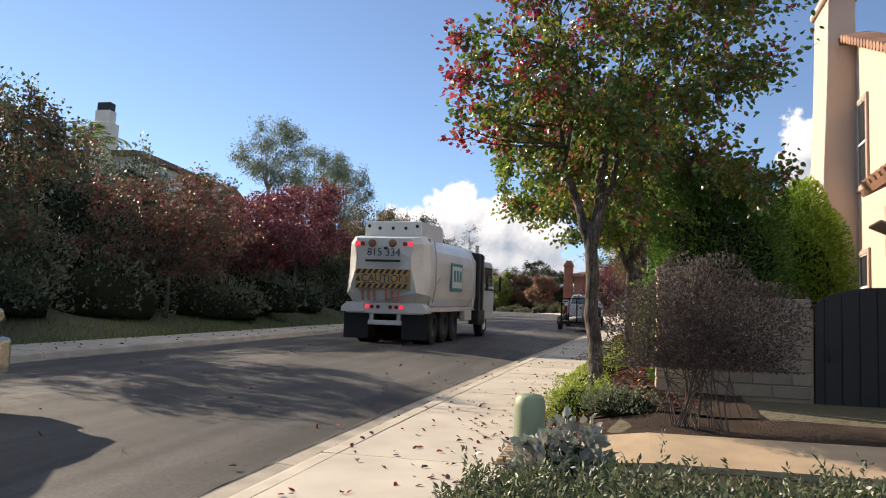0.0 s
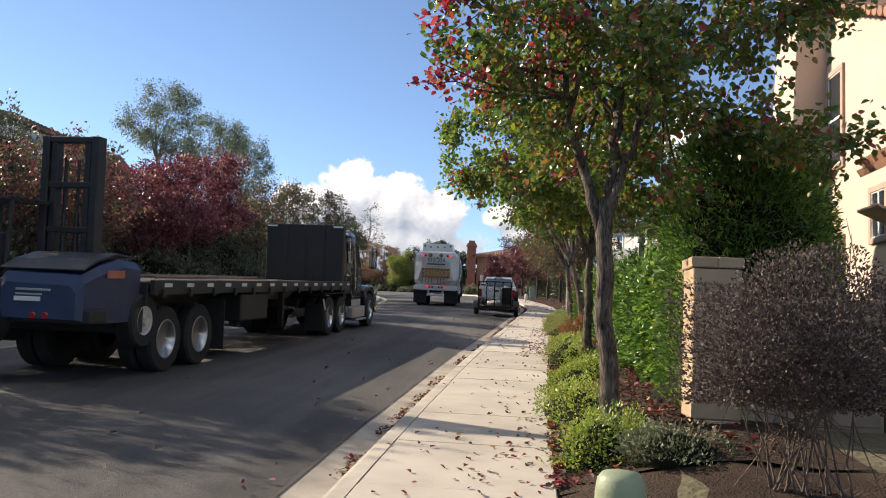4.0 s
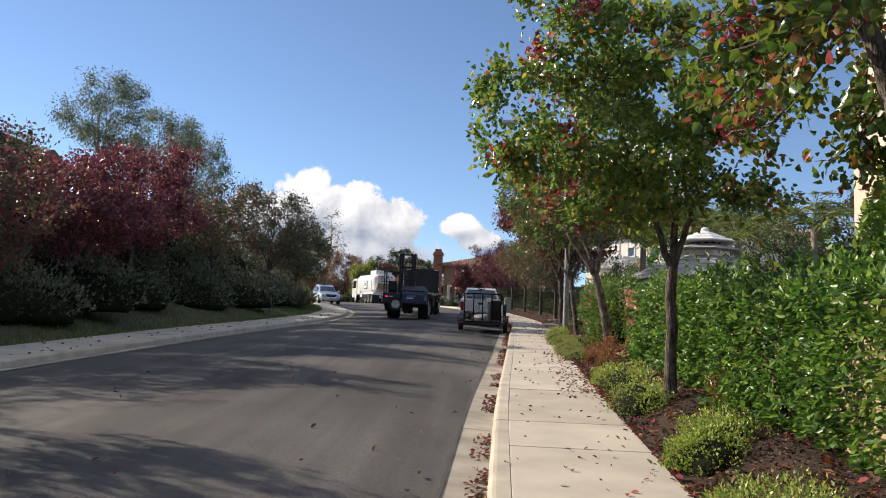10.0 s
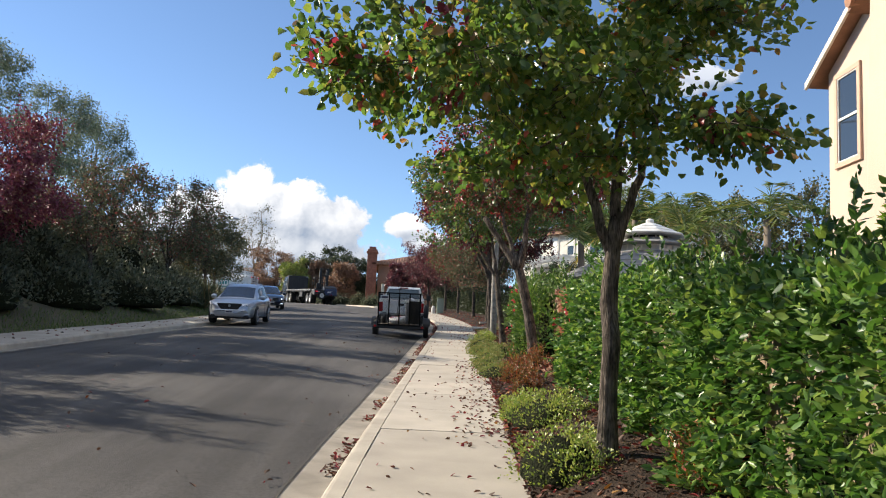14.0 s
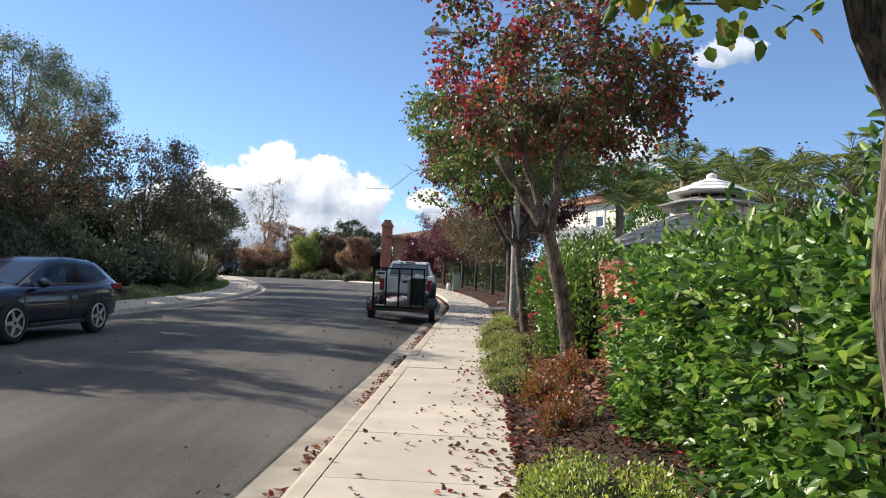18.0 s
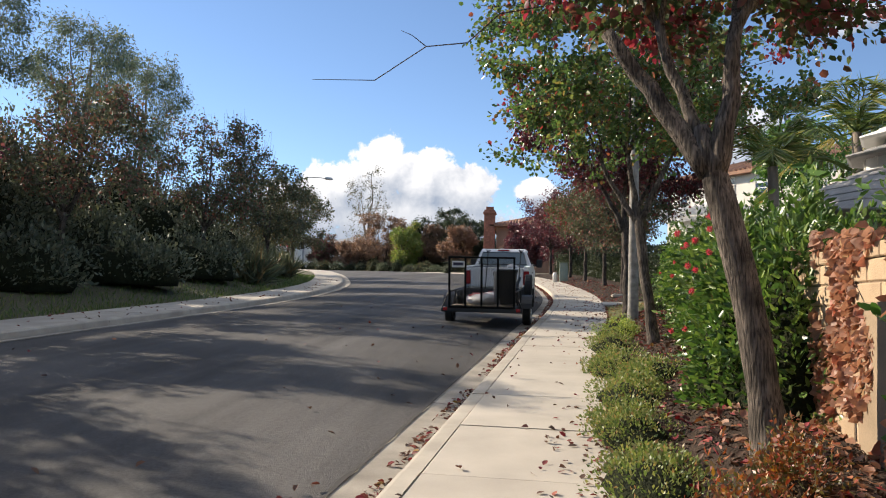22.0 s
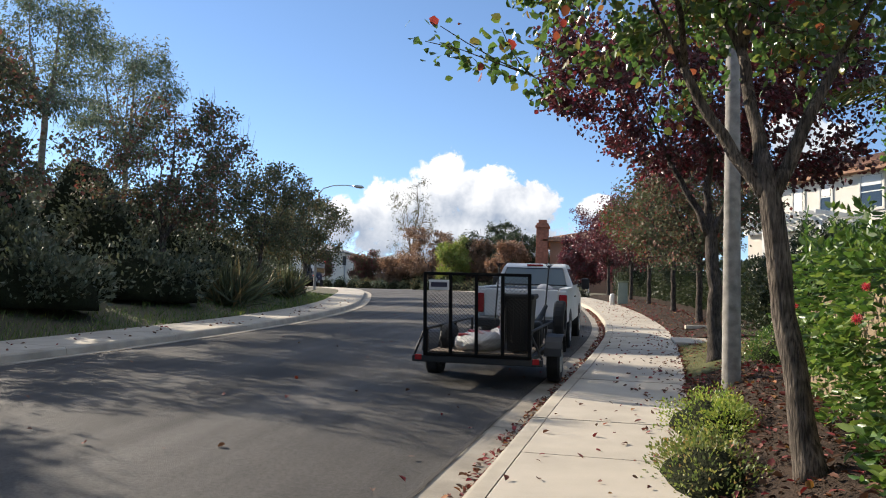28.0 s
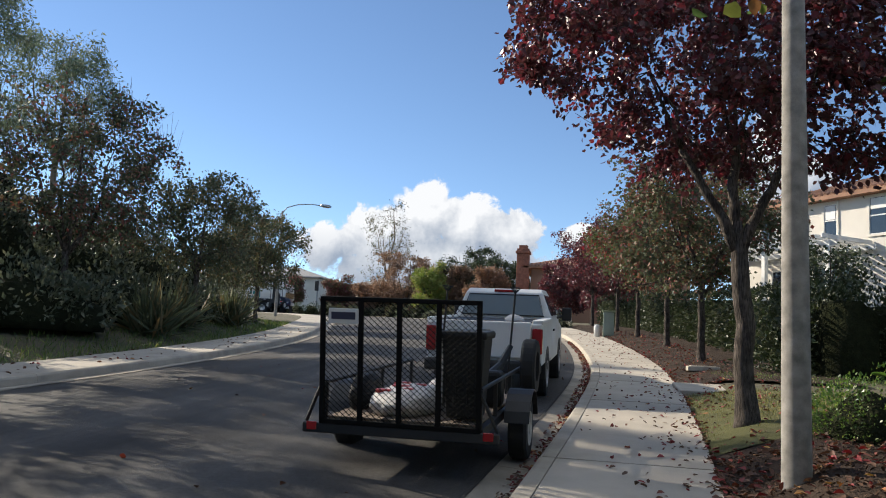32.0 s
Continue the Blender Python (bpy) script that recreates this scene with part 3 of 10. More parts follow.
def lie(y):
    """The street climbs evenly and levels out past the bend."""
    y = np.asarray(y, float)
    up = np.where(y > 70, 70 + 40 * (1 - np.exp(-np.maximum(y - 70, 0) / 40)), y)
    up = np.where(up < -30, -30 - 18 * (1 - np.exp(-np.maximum(-30 - up, 0) / 18)), up)
    return BASE + SLOPE * up


def Z(x, y):
    return float(lie(y))


R_KERB = catmull([(-2.9, -60), (-2.5, -15), (-2.36, 2), (-2.3, 7), (-2.17, 11.5), (-1.95, 17), (-1.70, 21.5), (-1.47, 25.5), (-1.22, 30), (-0.95, 35),
                  (-0.68, 39), (-0.42, 45), (-0.5, 50), (-0.95, 57), (-1.7, 64), (-2.9, 71), (-4.6, 78), (-6.9, 84.5), (-9.8, 91), (-14, 96.8), (-19.5, 101), (-28, 103.8), (-45, 106), (-90, 108.5)])
L_KERB = catmull([(-10.9, -60), (-10.6, -10), (-10.5, 5), (-10.3, 13), (-10.0, 19), (-9.75, 26), (-9.3, 33), (-8.85, 38), (-8.65, 43), (-8.8, 47.5),
                  (-9.4, 52.5), (-10.3, 57), (-11.5, 61.5), (-12.8, 66), (-14.5, 71.5), (-17, 78), (-20.5, 84), (-25.5, 88.5), (-33, 91.5), (-50, 94), (-90, 96.5)])


def kx(y, line=R_KERB):
    k = np.argmax(line[:, 1]) if line[-1, 1] < line[:, 1].max() else len(line)
    return float(np.interp(y, line[:k, 1], line[:k, 0]))


def near(px, py, line):
    """Distance to a line and whether the point lies to its right."""
    a = line[::3]
    out_d, out_s = np.full(px.shape, 1e9), np.zeros(px.shape)
    for p, q in zip(a[:-1], a[1:]):
        e = q - p
        t = np.clip(((px - p[0]) * e[0] + (py - p[1]) * e[1]) / (e @ e), 0, 1)
        dx, dy = px - p[0] - t * e[0], py - p[1] - t * e[1]
        d = np.hypot(dx, dy)
        side = e[1] * dx - e[0] * dy
        m = d < out_d
        out_d, out_s = np.where(m, d, out_d), np.where(m, side, out_s)
    return out_d, out_s > 0


def smooth01(v):
    v = np.clip(v, 0, 1)
    return v * v * (3 - 2 * v)


def bed_rise(u, y):
    """Height of the planted bed over the pavement's edge, u metres from the kerb."""
    return 0.30 * smooth01((u - 1.5) / 0.9) * (1 - smooth01((np.asarray(y) - 36) / 6) * 0.5) * (0.15 + 0.85 * smooth01((np.asarray(y) - 4.5) / 4.0))


def land(px, py):
    """Height of the ground sheet: under the street, the planted bank to the left and the gardens to the right."""
    px, py = np.asarray(px, float), np.asarray(py, float)
    dr, right = near(px, py, R_KERB)
    dl, lright = near(px, py, L_KERB)
    g = lie(py)
    out_r = np.where(right, dr, -dr)
    out_l = np.where(lright, -dl, dl)
    h = np.full(px.shape, -0.4)
    h = np.where(out_r > 0.75, -0.05, h)
    h = np.where(out_l > 0.75, -0.05, h)
    h = np.where(out_r > 1.5, -0.05 + bed_rise(out_r, py), h)
    hill = smooth01((out_l - 1.6) / 2.2) * 0.35 + smooth01((out_l - 3.0) / 10.0) * 4.4 + smooth01((out_l - 12) / 16) * 1.6
    hill *= 1 - 0.9 * smooth01((py - 50) / 22)
    bump = 0.12 * np.sin(px * 0.9 + 0.3 * py) * np.sin(py * 0.7) * smooth01((out_l - 2) / 3)
    h = np.where(out_l > 1.5, -0.03 + hill + bump, h)
    return g + h


def ground_at(x, y):
    return float(land(np.array([x]), np.array([y]))[0])

# ---- the street ----
def ribbon(name, a, b, za, zb, material, parent=None, step=1):
    """A strip between two lines of plan points at heights za and zb over the lie of the land."""
    a, b = a[::step], b[::step]
    n = min(len(a), len(b))
    v = np.concatenate([np.c_[a[:n], lie(a[:n, 1]) + za], np.c_[b[:n], lie(b[:n, 1]) + zb]])
    i = np.arange(n - 1)
    return np_mesh(name, v, np.stack([i, i + n, i + n + 1, i + 1], 1)[:, ::-1], material, parent, smooth=True)


def ground_sheet():
    fx = np.arange(-34, 16.1, 0.5)
    fy = np.arange(-14, 104.1, 0.5)
    far = np.array([4, 10, 18, 30, 50, 90, 160, 300, 600, 1200, 2200], float)
    xs, ys = np.r_[fx[0] - far[::-1], fx, fx[-1] + far], np.r_[fy[0] - far[::-1], fy, fy[-1] + far]
    gx, gy = np.meshgrid(xs, ys)
    z = land(gx.ravel(), gy.ravel())
    nx, ny = len(xs), len(ys)
    i = (np.arange(ny - 1)[:, None] * nx + np.arange(nx - 1)).ravel()
    ob = np_mesh("ground", np.c_[gx.ravel(), gy.ravel(), z], np.stack([i, i + 1, i + nx + 1, i + nx], 1), HILL, smooth=True)
    tagged(ob, "dry earth ground rising into a planted bank", "ground", kind="structure")


def road():
    # resample both kerbs to the same number of steps, then lay the asphalt between the gutters
    n = 260
    def even(line, k):
        s = np.r_[0, np.cumsum(np.linalg.norm(np.diff(line, axis=0), axis=1))]
        q = np.linspace(0, s[-1], k)
        return np.stack([np.interp(q, s, line[:, 0]), np.interp(q, s, line[:, 1])], 1)
    r, l = even(offset(R_KERB, -0.34), n), even(offset(L_KERB, 0.34), n)
    cols = 9
    v = []
    for k in range(cols):
        f = k / (cols - 1)
        p = l * (1 - f) + r * f
        crown = -0.118 + 0.09 * (1 - (2 * f - 1) ** 2)
        v.append(np.c_[p, lie(p[:, 1]) + crown])
    v = np.concatenate(v)
    i = (np.arange(cols - 1)[:, None] * n + np.arange(n - 1)).ravel()
    ob = np_mesh("road", v, np.stack([i, i + n, i + n + 1, i + 1], 1), ASPHALT, smooth=True)
    tagged(ob, "worn dark grey asphalt street curving uphill", "road", kind="structure")


def kerb_side(side, line, label_side):
    """Gutter, kerb and pavement slabs along one side; side +1: right of the line."""
    s = side
    gut = tagged(new("gutter"), "dusty concrete gutter along the kerb", "gutter", kind="structure")
    ker = tagged(new("kerb"), "pale concrete kerb with worn rounded edge", "kerb", kind="structure")
    pav = tagged(new("pavement"), label_side, "pavement", kind="structure")
    arc = np.r_[0, np.cumsum(np.linalg.norm(np.diff(line, axis=0), axis=1))]

    def at(d, u):
        o = offset(line, u * s)
        return np.array([np.interp(d, arc, o[:, 0]), np.interp(d, arc, o[:, 1])])

    def solid(name, d0, d1, prof, material, parent, drop=0.0):
        """A piece between two stations with a cross-section of (across, height)."""
        st = [d0, (d0 + d1) / 2, d1]
        v = []
        for d in st:
            for u, h in prof:
                p = at(d, u)
                v.append((p[0], p[1], lie(p[1]) + h + drop))
        k = len(prof)
        bm = BM()
        vs = [bm.verts.new(c) for c in v]
        fs = []
        for j in range(len(st) - 1):
            for i in range(k):
                a, b = j * k + i, j * k + (i + 1) % k
                fs.append(bm.faces.new((vs[a], vs[b], vs[b + k], vs[a + k])))
        fs.append(bm.faces.new(vs[:k][::-1]))
        fs.append(bm.faces.new(vs[-k:]))
        bmesh.ops.recalc_face_normals(bm, faces=fs)
        return part(name, bm, material, parent)

    s0, s1 = float(np.interp(-12, line[:, 1], arc)), arc[-1] - 12
    if s < 0:
        s0 = float(np.interp(4, line[:, 1], arc))
    rnd = random.Random(5 + s)
    d, k = s0, 0
    SLAB = 1.52
    while d < s1:
        e = d + SLAB
        g = 0.006
        lift = rnd.uniform(-0.004, 0.004)
        solid("slab", d + g, e - g, [(0.155, -0.12), (0.155, -0.004), (0.163, 0.0), (1.482, 0.006), (1.49, 0.0), (1.49, -0.12)], CONCRETE, pav, lift)
        if k % 2 == 0:
            f = d + 2 * SLAB
            solid("kerbstone", d + 0.004, f - 0.004, [(-0.03, -0.3), (-0.03, -0.128), (-0.012, -0.035), (0.012, -0.006), (0.04, 0.0), (0.15, 0.002), (0.15, -0.3)], KERBM, ker, lift)
            solid("gutter_pan", d + 0.004, f - 0.004, [(-0.38, -0.3), (-0.38, -0.112), (-0.031, -0.133), (-0.031, -0.3)], GUTTERM, gut, lift * 0.5)
        d, k = e, k + 1
    # ragged dark crack where the asphalt meets the gutter
    ds = np.arange(s0, s1, 0.06)
    wob = np.array([noise.noise(Vector((q * 2.3, s, 0))) + 0.6 * noise.noise(Vector((q * 9, s, 4))) for q in ds])
    oi, oo = offset(line, -0.375 * s), offset(line, -0.42 * s)
    pi = np.stack([np.interp(ds, arc, oi[:, 0]), np.interp(ds, arc, oi[:, 1])], 1)
    po = np.stack([np.interp(ds, arc, oo[:, 0]), np.interp(ds, arc, oo[:, 1])], 1)
    po = pi + (po - pi) * (0.62 + 0.7 * wob)[:, None]
    m = len(ds)
    cv = np.concatenate([np.c_[pi, lie(pi[:, 1]) - 0.103], np.c_[po, lie(po[:, 1]) - 0.103]])
    i = np.arange(m - 1)
    np_mesh("edge_crack", cv, np.stack([i, i + 1, i + 1 + m, i + m], 1) if s > 0 else np.stack([i + m, i + m + 1, i + 1, i], 1), CREVICE, gut)
    base = offset(line, 0.02 * s), offset(line, 1.48 * s)
    ob = ribbon("joint_bed", *(base if s > 0 else base[::-1]), -0.02, -0.02, CREVICE, pav)
    return pav


ground_sheet()
road()
kerb_side(1, R_KERB, "cream concrete pavement slabs strewn with fallen leaves")
kerb_side(-1, L_KERB, "pale concrete pavement along the planted bank")

# ---- plants ----
def limb_points(a, b, bend, rng, k=5):
    a, b = np.array(a), np.array(b)
    t = np.linspace(0, 1, k)[:, None]
    side = rng.normal(0, 1, 3) * bend * np.linalg.norm(b - a)
    up = np.array([0, 0, 1.0]) * bend * 0.8 * np.linalg.norm(b - a)
    return a + (b - a) * t + (side - up) * (t * (1 - t)) + rng.normal(0, 0.012 * np.linalg.norm(b - a), (k, 3)) * np.minimum(1, t * 4)


def tree(name, label, x, y, z=None, fork=1.9, r=0.09, lean=(0, 0), crown=(0, 0, 3.6), rad=(2.0, 2.0, 1.9), limbs=6, boughs=36, twigs=230,
         per=26, leaf=0.075, wide=0.75, leafmat=None, bark=None, seed=1, spread=0.16, hexa=True, group="", droop=0.35, bare=0.0, up=0.0, low=-1.0, inner=0, slim=1.0, stem=None, mains=(), tips=0.0):
    """A tree at (x, y): tapered trunk to the fork, limbs to the crown (centre and radii from the trunk's foot), twigs and leaves.
    stem: waypoints of a crooked trunk up to the fork; mains: (dx, dy, dz, r0, r1) of heavy limbs from the fork; tips: share of
    red leaves on the outer twigs."""
    rng = np.random.default_rng(seed)
    z = ground_at(x, y) - 0.05 if z is None else z
    root = thing(name, pose(x, y, z), label, "tree", group)
    bm = BM()
    tip = np.array([lean[0], lean[1], fork])
    k = 7
    t = np.linspace(0, 1, k)[:, None]
    wob = rng.normal(0, 0.014, (k, 3)) * np.minimum(t, 1 - t) * 2 * fork * 0.6
    trunk = np.array([0, 0, 0]) + tip * t + wob * np.array([1, 1, 0])
    k = 15
    t = np.linspace(0, 1, k)[:, None]
    trunk = np.stack([np.interp(t[:, 0], np.linspace(0, 1, len(trunk)), trunk[:, i]) for i in range(3)], 1)
    if stem:
        way = catmull([(0, 0, 0)] + [tuple(p) for p in stem], 0.05)
        q = np.linspace(0, len(way) - 1, k)
        trunk = np.stack([np.interp(q, np.arange(len(way)), way[:, i]) for i in range(3)], 1)
        tip = trunk[-1]
    rr = [r * rng.uniform(0.96, 1.04) * (1.5 if i == 0 else 1.22 if i == 1 else 1.08 if i == 2 else 1 - 0.14 * i / k) for i in range(k)]
    if mains:
        # the trunk draws in where the heavy limbs take over
        for i, f in ((k - 4, 0.98), (k - 3, 0.92), (k - 2, 0.80), (k - 1, 0.55)):
            rr[i] *= f
    tube(bm, trunk, rr, n=14)
    c = np.array(crown, float)
    R = np.array(rad, float)

    def inside(n, lo=0.0):
        out = []
        while len(out) < n:
            p = rng.uniform(-1, 1, 3)
            q = np.linalg.norm(p)
            lump = 1 + 0.22 * math.sin(3.1 * p[0] + seed) * math.cos(2.7 * p[1] - seed) + 0.18 * math.sin(5.3 * p[2] + 2 * p[0] + seed)
            if lo < q < lump and p[2] > low:
                out.append(c + p * R)
        return np.array(out)

    nodes = []          # points on limbs that bear boughs
    heavy = []
    for dx, dy, dz, ra, rb_ in mains:
        root_p = trunk[-3] + np.array([dx, dy, 0]) * 0.04
        pts = limb_points(root_p, tip + np.array([dx, dy, dz]), 0.10, rng, 9)
        tube(bm, pts, np.r_[ra * 1.12, ra * 1.08, np.linspace(ra, rb_, 7)], n=10)
        heavy.append((pts[-1], rb_, pts[-1] - pts[-2]))
    ang0 = rng.uniform(0, 6.28)
    for i in range(limbs):
        a = ang0 + i * 2 * math.pi / limbs + rng.uniform(-0.3, 0.3)
        top = c + R * np.array([math.cos(a) * 0.55, math.sin(a) * 0.55, rng.uniform(0.05, 0.75)])
        if i == 0:
            top = c + R * np.array([0.05, 0.05, 0.75])
        start = tip * (0.97 if i == 0 else 1 - rng.uniform(0.02, 0.2))
        pts = limb_points(start, top, 0.16, rng, 7)
        r0 = r * (0.74 if i == 0 else rng.uniform(0.38, 0.56)) * slim
        if heavy:
            # carry on from the heavy limb that already points that way
            e, re, _d = max(heavy, key=lambda hv: float(np.dot(hv[2] / np.linalg.norm(hv[2]), (top - hv[0]) / (np.linalg.norm(top - hv[0]) + 1e-6))))
            pts = limb_points(e - _d * 0.3, top, 0.14, rng, 7)
            r0 = re * rng.uniform(0.6, 0.92)
        radii = r0 * np.array([1.0, 0.84, 0.7, 0.56, 0.44, 0.32, 0.2])
        tube(bm, pts, radii, n=8)
        for j in range(1, 7):
            nodes.append((pts[j], radii[j]))
    np_nodes = np.array([n[0] for n in nodes])
    twig_nodes = []
    for p in inside(boughs, 0.35):
        dist = np.linalg.norm(np_nodes - p, axis=1) + 0.8 * np.maximum(0, np_nodes[:, 2] - p[2])
        j = int(np.argmin(dist))
        pts = limb_points(np_nodes[j], p, 0.14, rng, 5)
        r0 = min(nodes[j][1] * 0.7, 0.03)
        tube(bm, pts, np.linspace(r0, r0 * 0.3, 5), n=5, cap=False)
        for q in range(1, 5):
            twig_nodes.append(pts[q])
    tn = np.array(twig_nodes)
    ends = inside(twigs, 0.25)
    if inner:
        # short leafy shoots low on the limbs
        k = rng.integers(0, limbs, inner) * 6 + rng.integers(0, 4, inner)
        a = np_nodes[k]
        tn = np.concatenate([tn, a])
        ends = np.concatenate([ends, a + rng.normal(0, 0.30, (inner, 3)) * np.array([1, 1, 0.75]) + np.array([0, 0, 0.03])])
    lp, ld, tip_p, tip_d = [], [], [], []
    rt = random.Random(seed)
    for p in ends:
        j = int(np.argmin(np.linalg.norm(tn - p, axis=1)))
        a = tn[j]
        p = a + (p - a) * min(1.0, 1.1 / (np.linalg.norm(p - a) + 1e-6))
        pts = limb_points(a, p, 0.12, rng, 4)
        pts[-1, 2] += up
        tube(bm, pts, np.linspace(0.007, 0.003, 4), n=3, cap=False)
        m = int(per * rng.uniform(0.4, 1.6)) if rng.random() > bare else 0
        u = rng.uniform(0.15, 1.05, m)[:, None]
        pos = a + (p - a) * u + rng.normal(0, spread, (m, 3)) * 0.75
        dd = np.tile((p - a) / (np.linalg.norm(p - a) + 1e-6), (m, 1)) * 0.6 + (pos - c) / R * 0.3
        e = (p - c) / R
        red = tips and rt.random() < tips * min(1.0, max(0.0, (float(np.linalg.norm(e)) - 0.45) / 0.4)) * min(1.0, max(0.15, 0.5 + e[2] * 0.5 - e[0] * 0.4))
        (tip_p if red else lp).append(pos)
        (tip_d if red else ld).append(dd)
    part("trunk", bm, bark or BARK, root, "", smooth=True)
    v, f = leaves(np.concatenate(lp), np.concatenate(ld), leaf, rng, wide=wide, droop=droop, hexa=hexa)
    cr = np_mesh("crown", v, f, leafmat, root)
    cr["kind"] = "stuff"
    if tip_p:
        v, f = leaves(np.concatenate(tip_p), np.concatenate(tip_d), leaf, rng, wide=wide, droop=droop, hexa=hexa)
        np_mesh("turned_leaves", v, f, LEAF_TIP, root)["kind"] = "stuff"
    return root


def blob_leaves(rng, n, cx, cy, z0, rx, ry, h, leaf, wide=0.5, hexa=False, fill=0.25, lump=0.15, boxy=2.0, low=0.0, jitter=0.6):
    """Leaves over the skin of a rounded mass whose foot is at z0."""
    u = rng.normal(0, 1, (n, 3))
    u /= np.linalg.norm(u, axis=1, keepdims=True)
    u[:, 2] = np.abs(u[:, 2]) * (1 - low) + u[:, 2] * low
    if boxy > 2:
        u = u / (np.sum(np.abs(u) ** boxy, axis=1, keepdims=True) ** (1 / boxy))
    w = 1 + lump * (np.sin(u[:, 0] * 5 + cx * 3) * np.cos(u[:, 1] * 6 + cy) + 0.7 * np.sin(u[:, 2] * 8 + u[:, 0] * 4 + cx))
    q = w * (1 - fill * rng.random(n) ** 1.6)
    p = np.c_[cx + u[:, 0] * rx * q, cy + u[:, 1] * ry * q, z0 + np.maximum(0.02, u[:, 2] * h * q)]
    nrm = u / np.array([rx, ry, h])
    nrm /= np.linalg.norm(nrm, axis=1, keepdims=True)
    return leaves(p, nrm + np.array([0, 0, 0.3]), leaf, rng, wide=wide, jitter=jitter, hexa=hexa)


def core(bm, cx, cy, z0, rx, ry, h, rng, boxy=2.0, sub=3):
    """A solid inner mass, coloured dark as the shade among the twigs, so that no light shows through."""
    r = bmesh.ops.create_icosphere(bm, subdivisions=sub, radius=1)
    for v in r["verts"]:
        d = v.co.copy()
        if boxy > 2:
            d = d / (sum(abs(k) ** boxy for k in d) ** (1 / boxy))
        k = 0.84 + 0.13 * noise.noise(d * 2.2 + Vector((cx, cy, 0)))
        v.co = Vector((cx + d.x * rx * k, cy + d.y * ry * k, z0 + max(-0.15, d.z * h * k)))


# dark colours for the painted shade deep inside shrubs and hedges, all but TWIG_G
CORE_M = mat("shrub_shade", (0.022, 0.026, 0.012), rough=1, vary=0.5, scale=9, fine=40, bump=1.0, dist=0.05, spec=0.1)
TWIG_G = mat("grey_twigs", (0.15, 0.115, 0.095), rough=0.9, vary=0.4, scale=9, fine=60, bump=0.4, spec=0.1)
CORE_B = mat("twig_shade", (0.05, 0.035, 0.022), rough=1, vary=0.5, scale=9, fine=40, bump=1.0, dist=0.05, spec=0.1)


def shrub(name, label, x, y, rx, ry, h, n, leaf, leafmat, seed=1, wide=0.5, hexa=False, z=None, clumps=1, lump=0.15, fill=0.25, group="", coremat=None, boxy=2.0, jitter=0.6, with_core=True, foot=0.0, shoots=0, core_k=0.9):
    rng = np.random.default_rng(seed)
    z = ground_at(x, y) - 0.02 if z is None else z
    root = thing(name, pose(x, y, z), label, "shrub", group)
    vs, fs, off = [], [], 0
    bm = BM()
    for k in range(clumps):
        dx, dy = (0, 0) if k == 0 else (rng.uniform(-0.6, 0.6) * rx, rng.uniform(-0.6, 0.6) * ry)
        s = 1 if k == 0 else rng.uniform(0.5, 0.8)
        v, f = blob_leaves(rng, int(n / clumps), dx, dy, foot * h, rx * s, ry * s, (1 - foot) * (h * rng.uniform(0.8, 1.05) if k else h), leaf, wide, hexa, fill, lump, boxy, jitter=jitter)
        vs.append(v)
        fs.append(f + off)
        off += len(v)
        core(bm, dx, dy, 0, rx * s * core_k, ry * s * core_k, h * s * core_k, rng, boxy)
    for k in range(shoots):
        # upright leafy shoots
        a, b = rng.uniform(0, 6.28), math.sqrt(rng.random())
        top = h * math.sqrt(max(0.1, 1 - b * b)) * 0.9
        d = np.array([math.cos(a) * 0.6 * b, math.sin(a) * 0.6 * b, 1.0]) + rng.normal(0, 0.25, 3)
        u = np.linspace(0, 1, 14)[:, None]
        p = np.array([math.cos(a) * rx * b, math.sin(a) * ry * b, top]) + d * u * rng.uniform(0.08, 0.2)
        v, f = leaves(p, np.tile(d * 0.5, (14, 1)), leaf, rng, wide=wide, jitter=0.7, hexa=hexa)
        vs.append(v)
        fs.append(f + off)
        off += len(v)
    if with_core:
        # solid cores, no real twigs: inner shade put in as dark colour
        part("twigs_or_shade_core", bm, coremat or CORE_M, root, smooth=True)
    else:
        bm.free()
        bm = BM()
        for k in range(20):
            a, b = rng.uniform(0, 6.28), rng.uniform(0.2, 0.9)
            end = np.array([math.cos(a) * rx * b, math.sin(a) * ry * b, h * math.sqrt(1 - b * b * 0.8) * 0.95])
            pts = limb_points((rng.normal(0, 0.09) + (0.16 if k % 2 else -0.16), rng.normal(0, 0.06), 0), end, 0.12, rng, 6)
            tube(bm, pts, np.linspace(0.0075, 0.003, 6), n=5, cap=False)
            for q in range(7):
                e2 = pts[2 + q % 4] + rng.normal(0, 0.25, 3) * np.array([rx, ry, h * 0.7])
                tube(bm, limb_points(pts[2 + q % 4], e2, 0.1, rng, 4), np.linspace(0.005, 0.002, 4), n=3, cap=False)
        part("twigs_or_shade_core", bm, coremat or TWIG_G, root, smooth=True)
    fo = np_mesh("foliage", np.concatenate(vs), np.concatenate(fs), leafmat, root)
    fo["kind"] = "stuff"
    return root


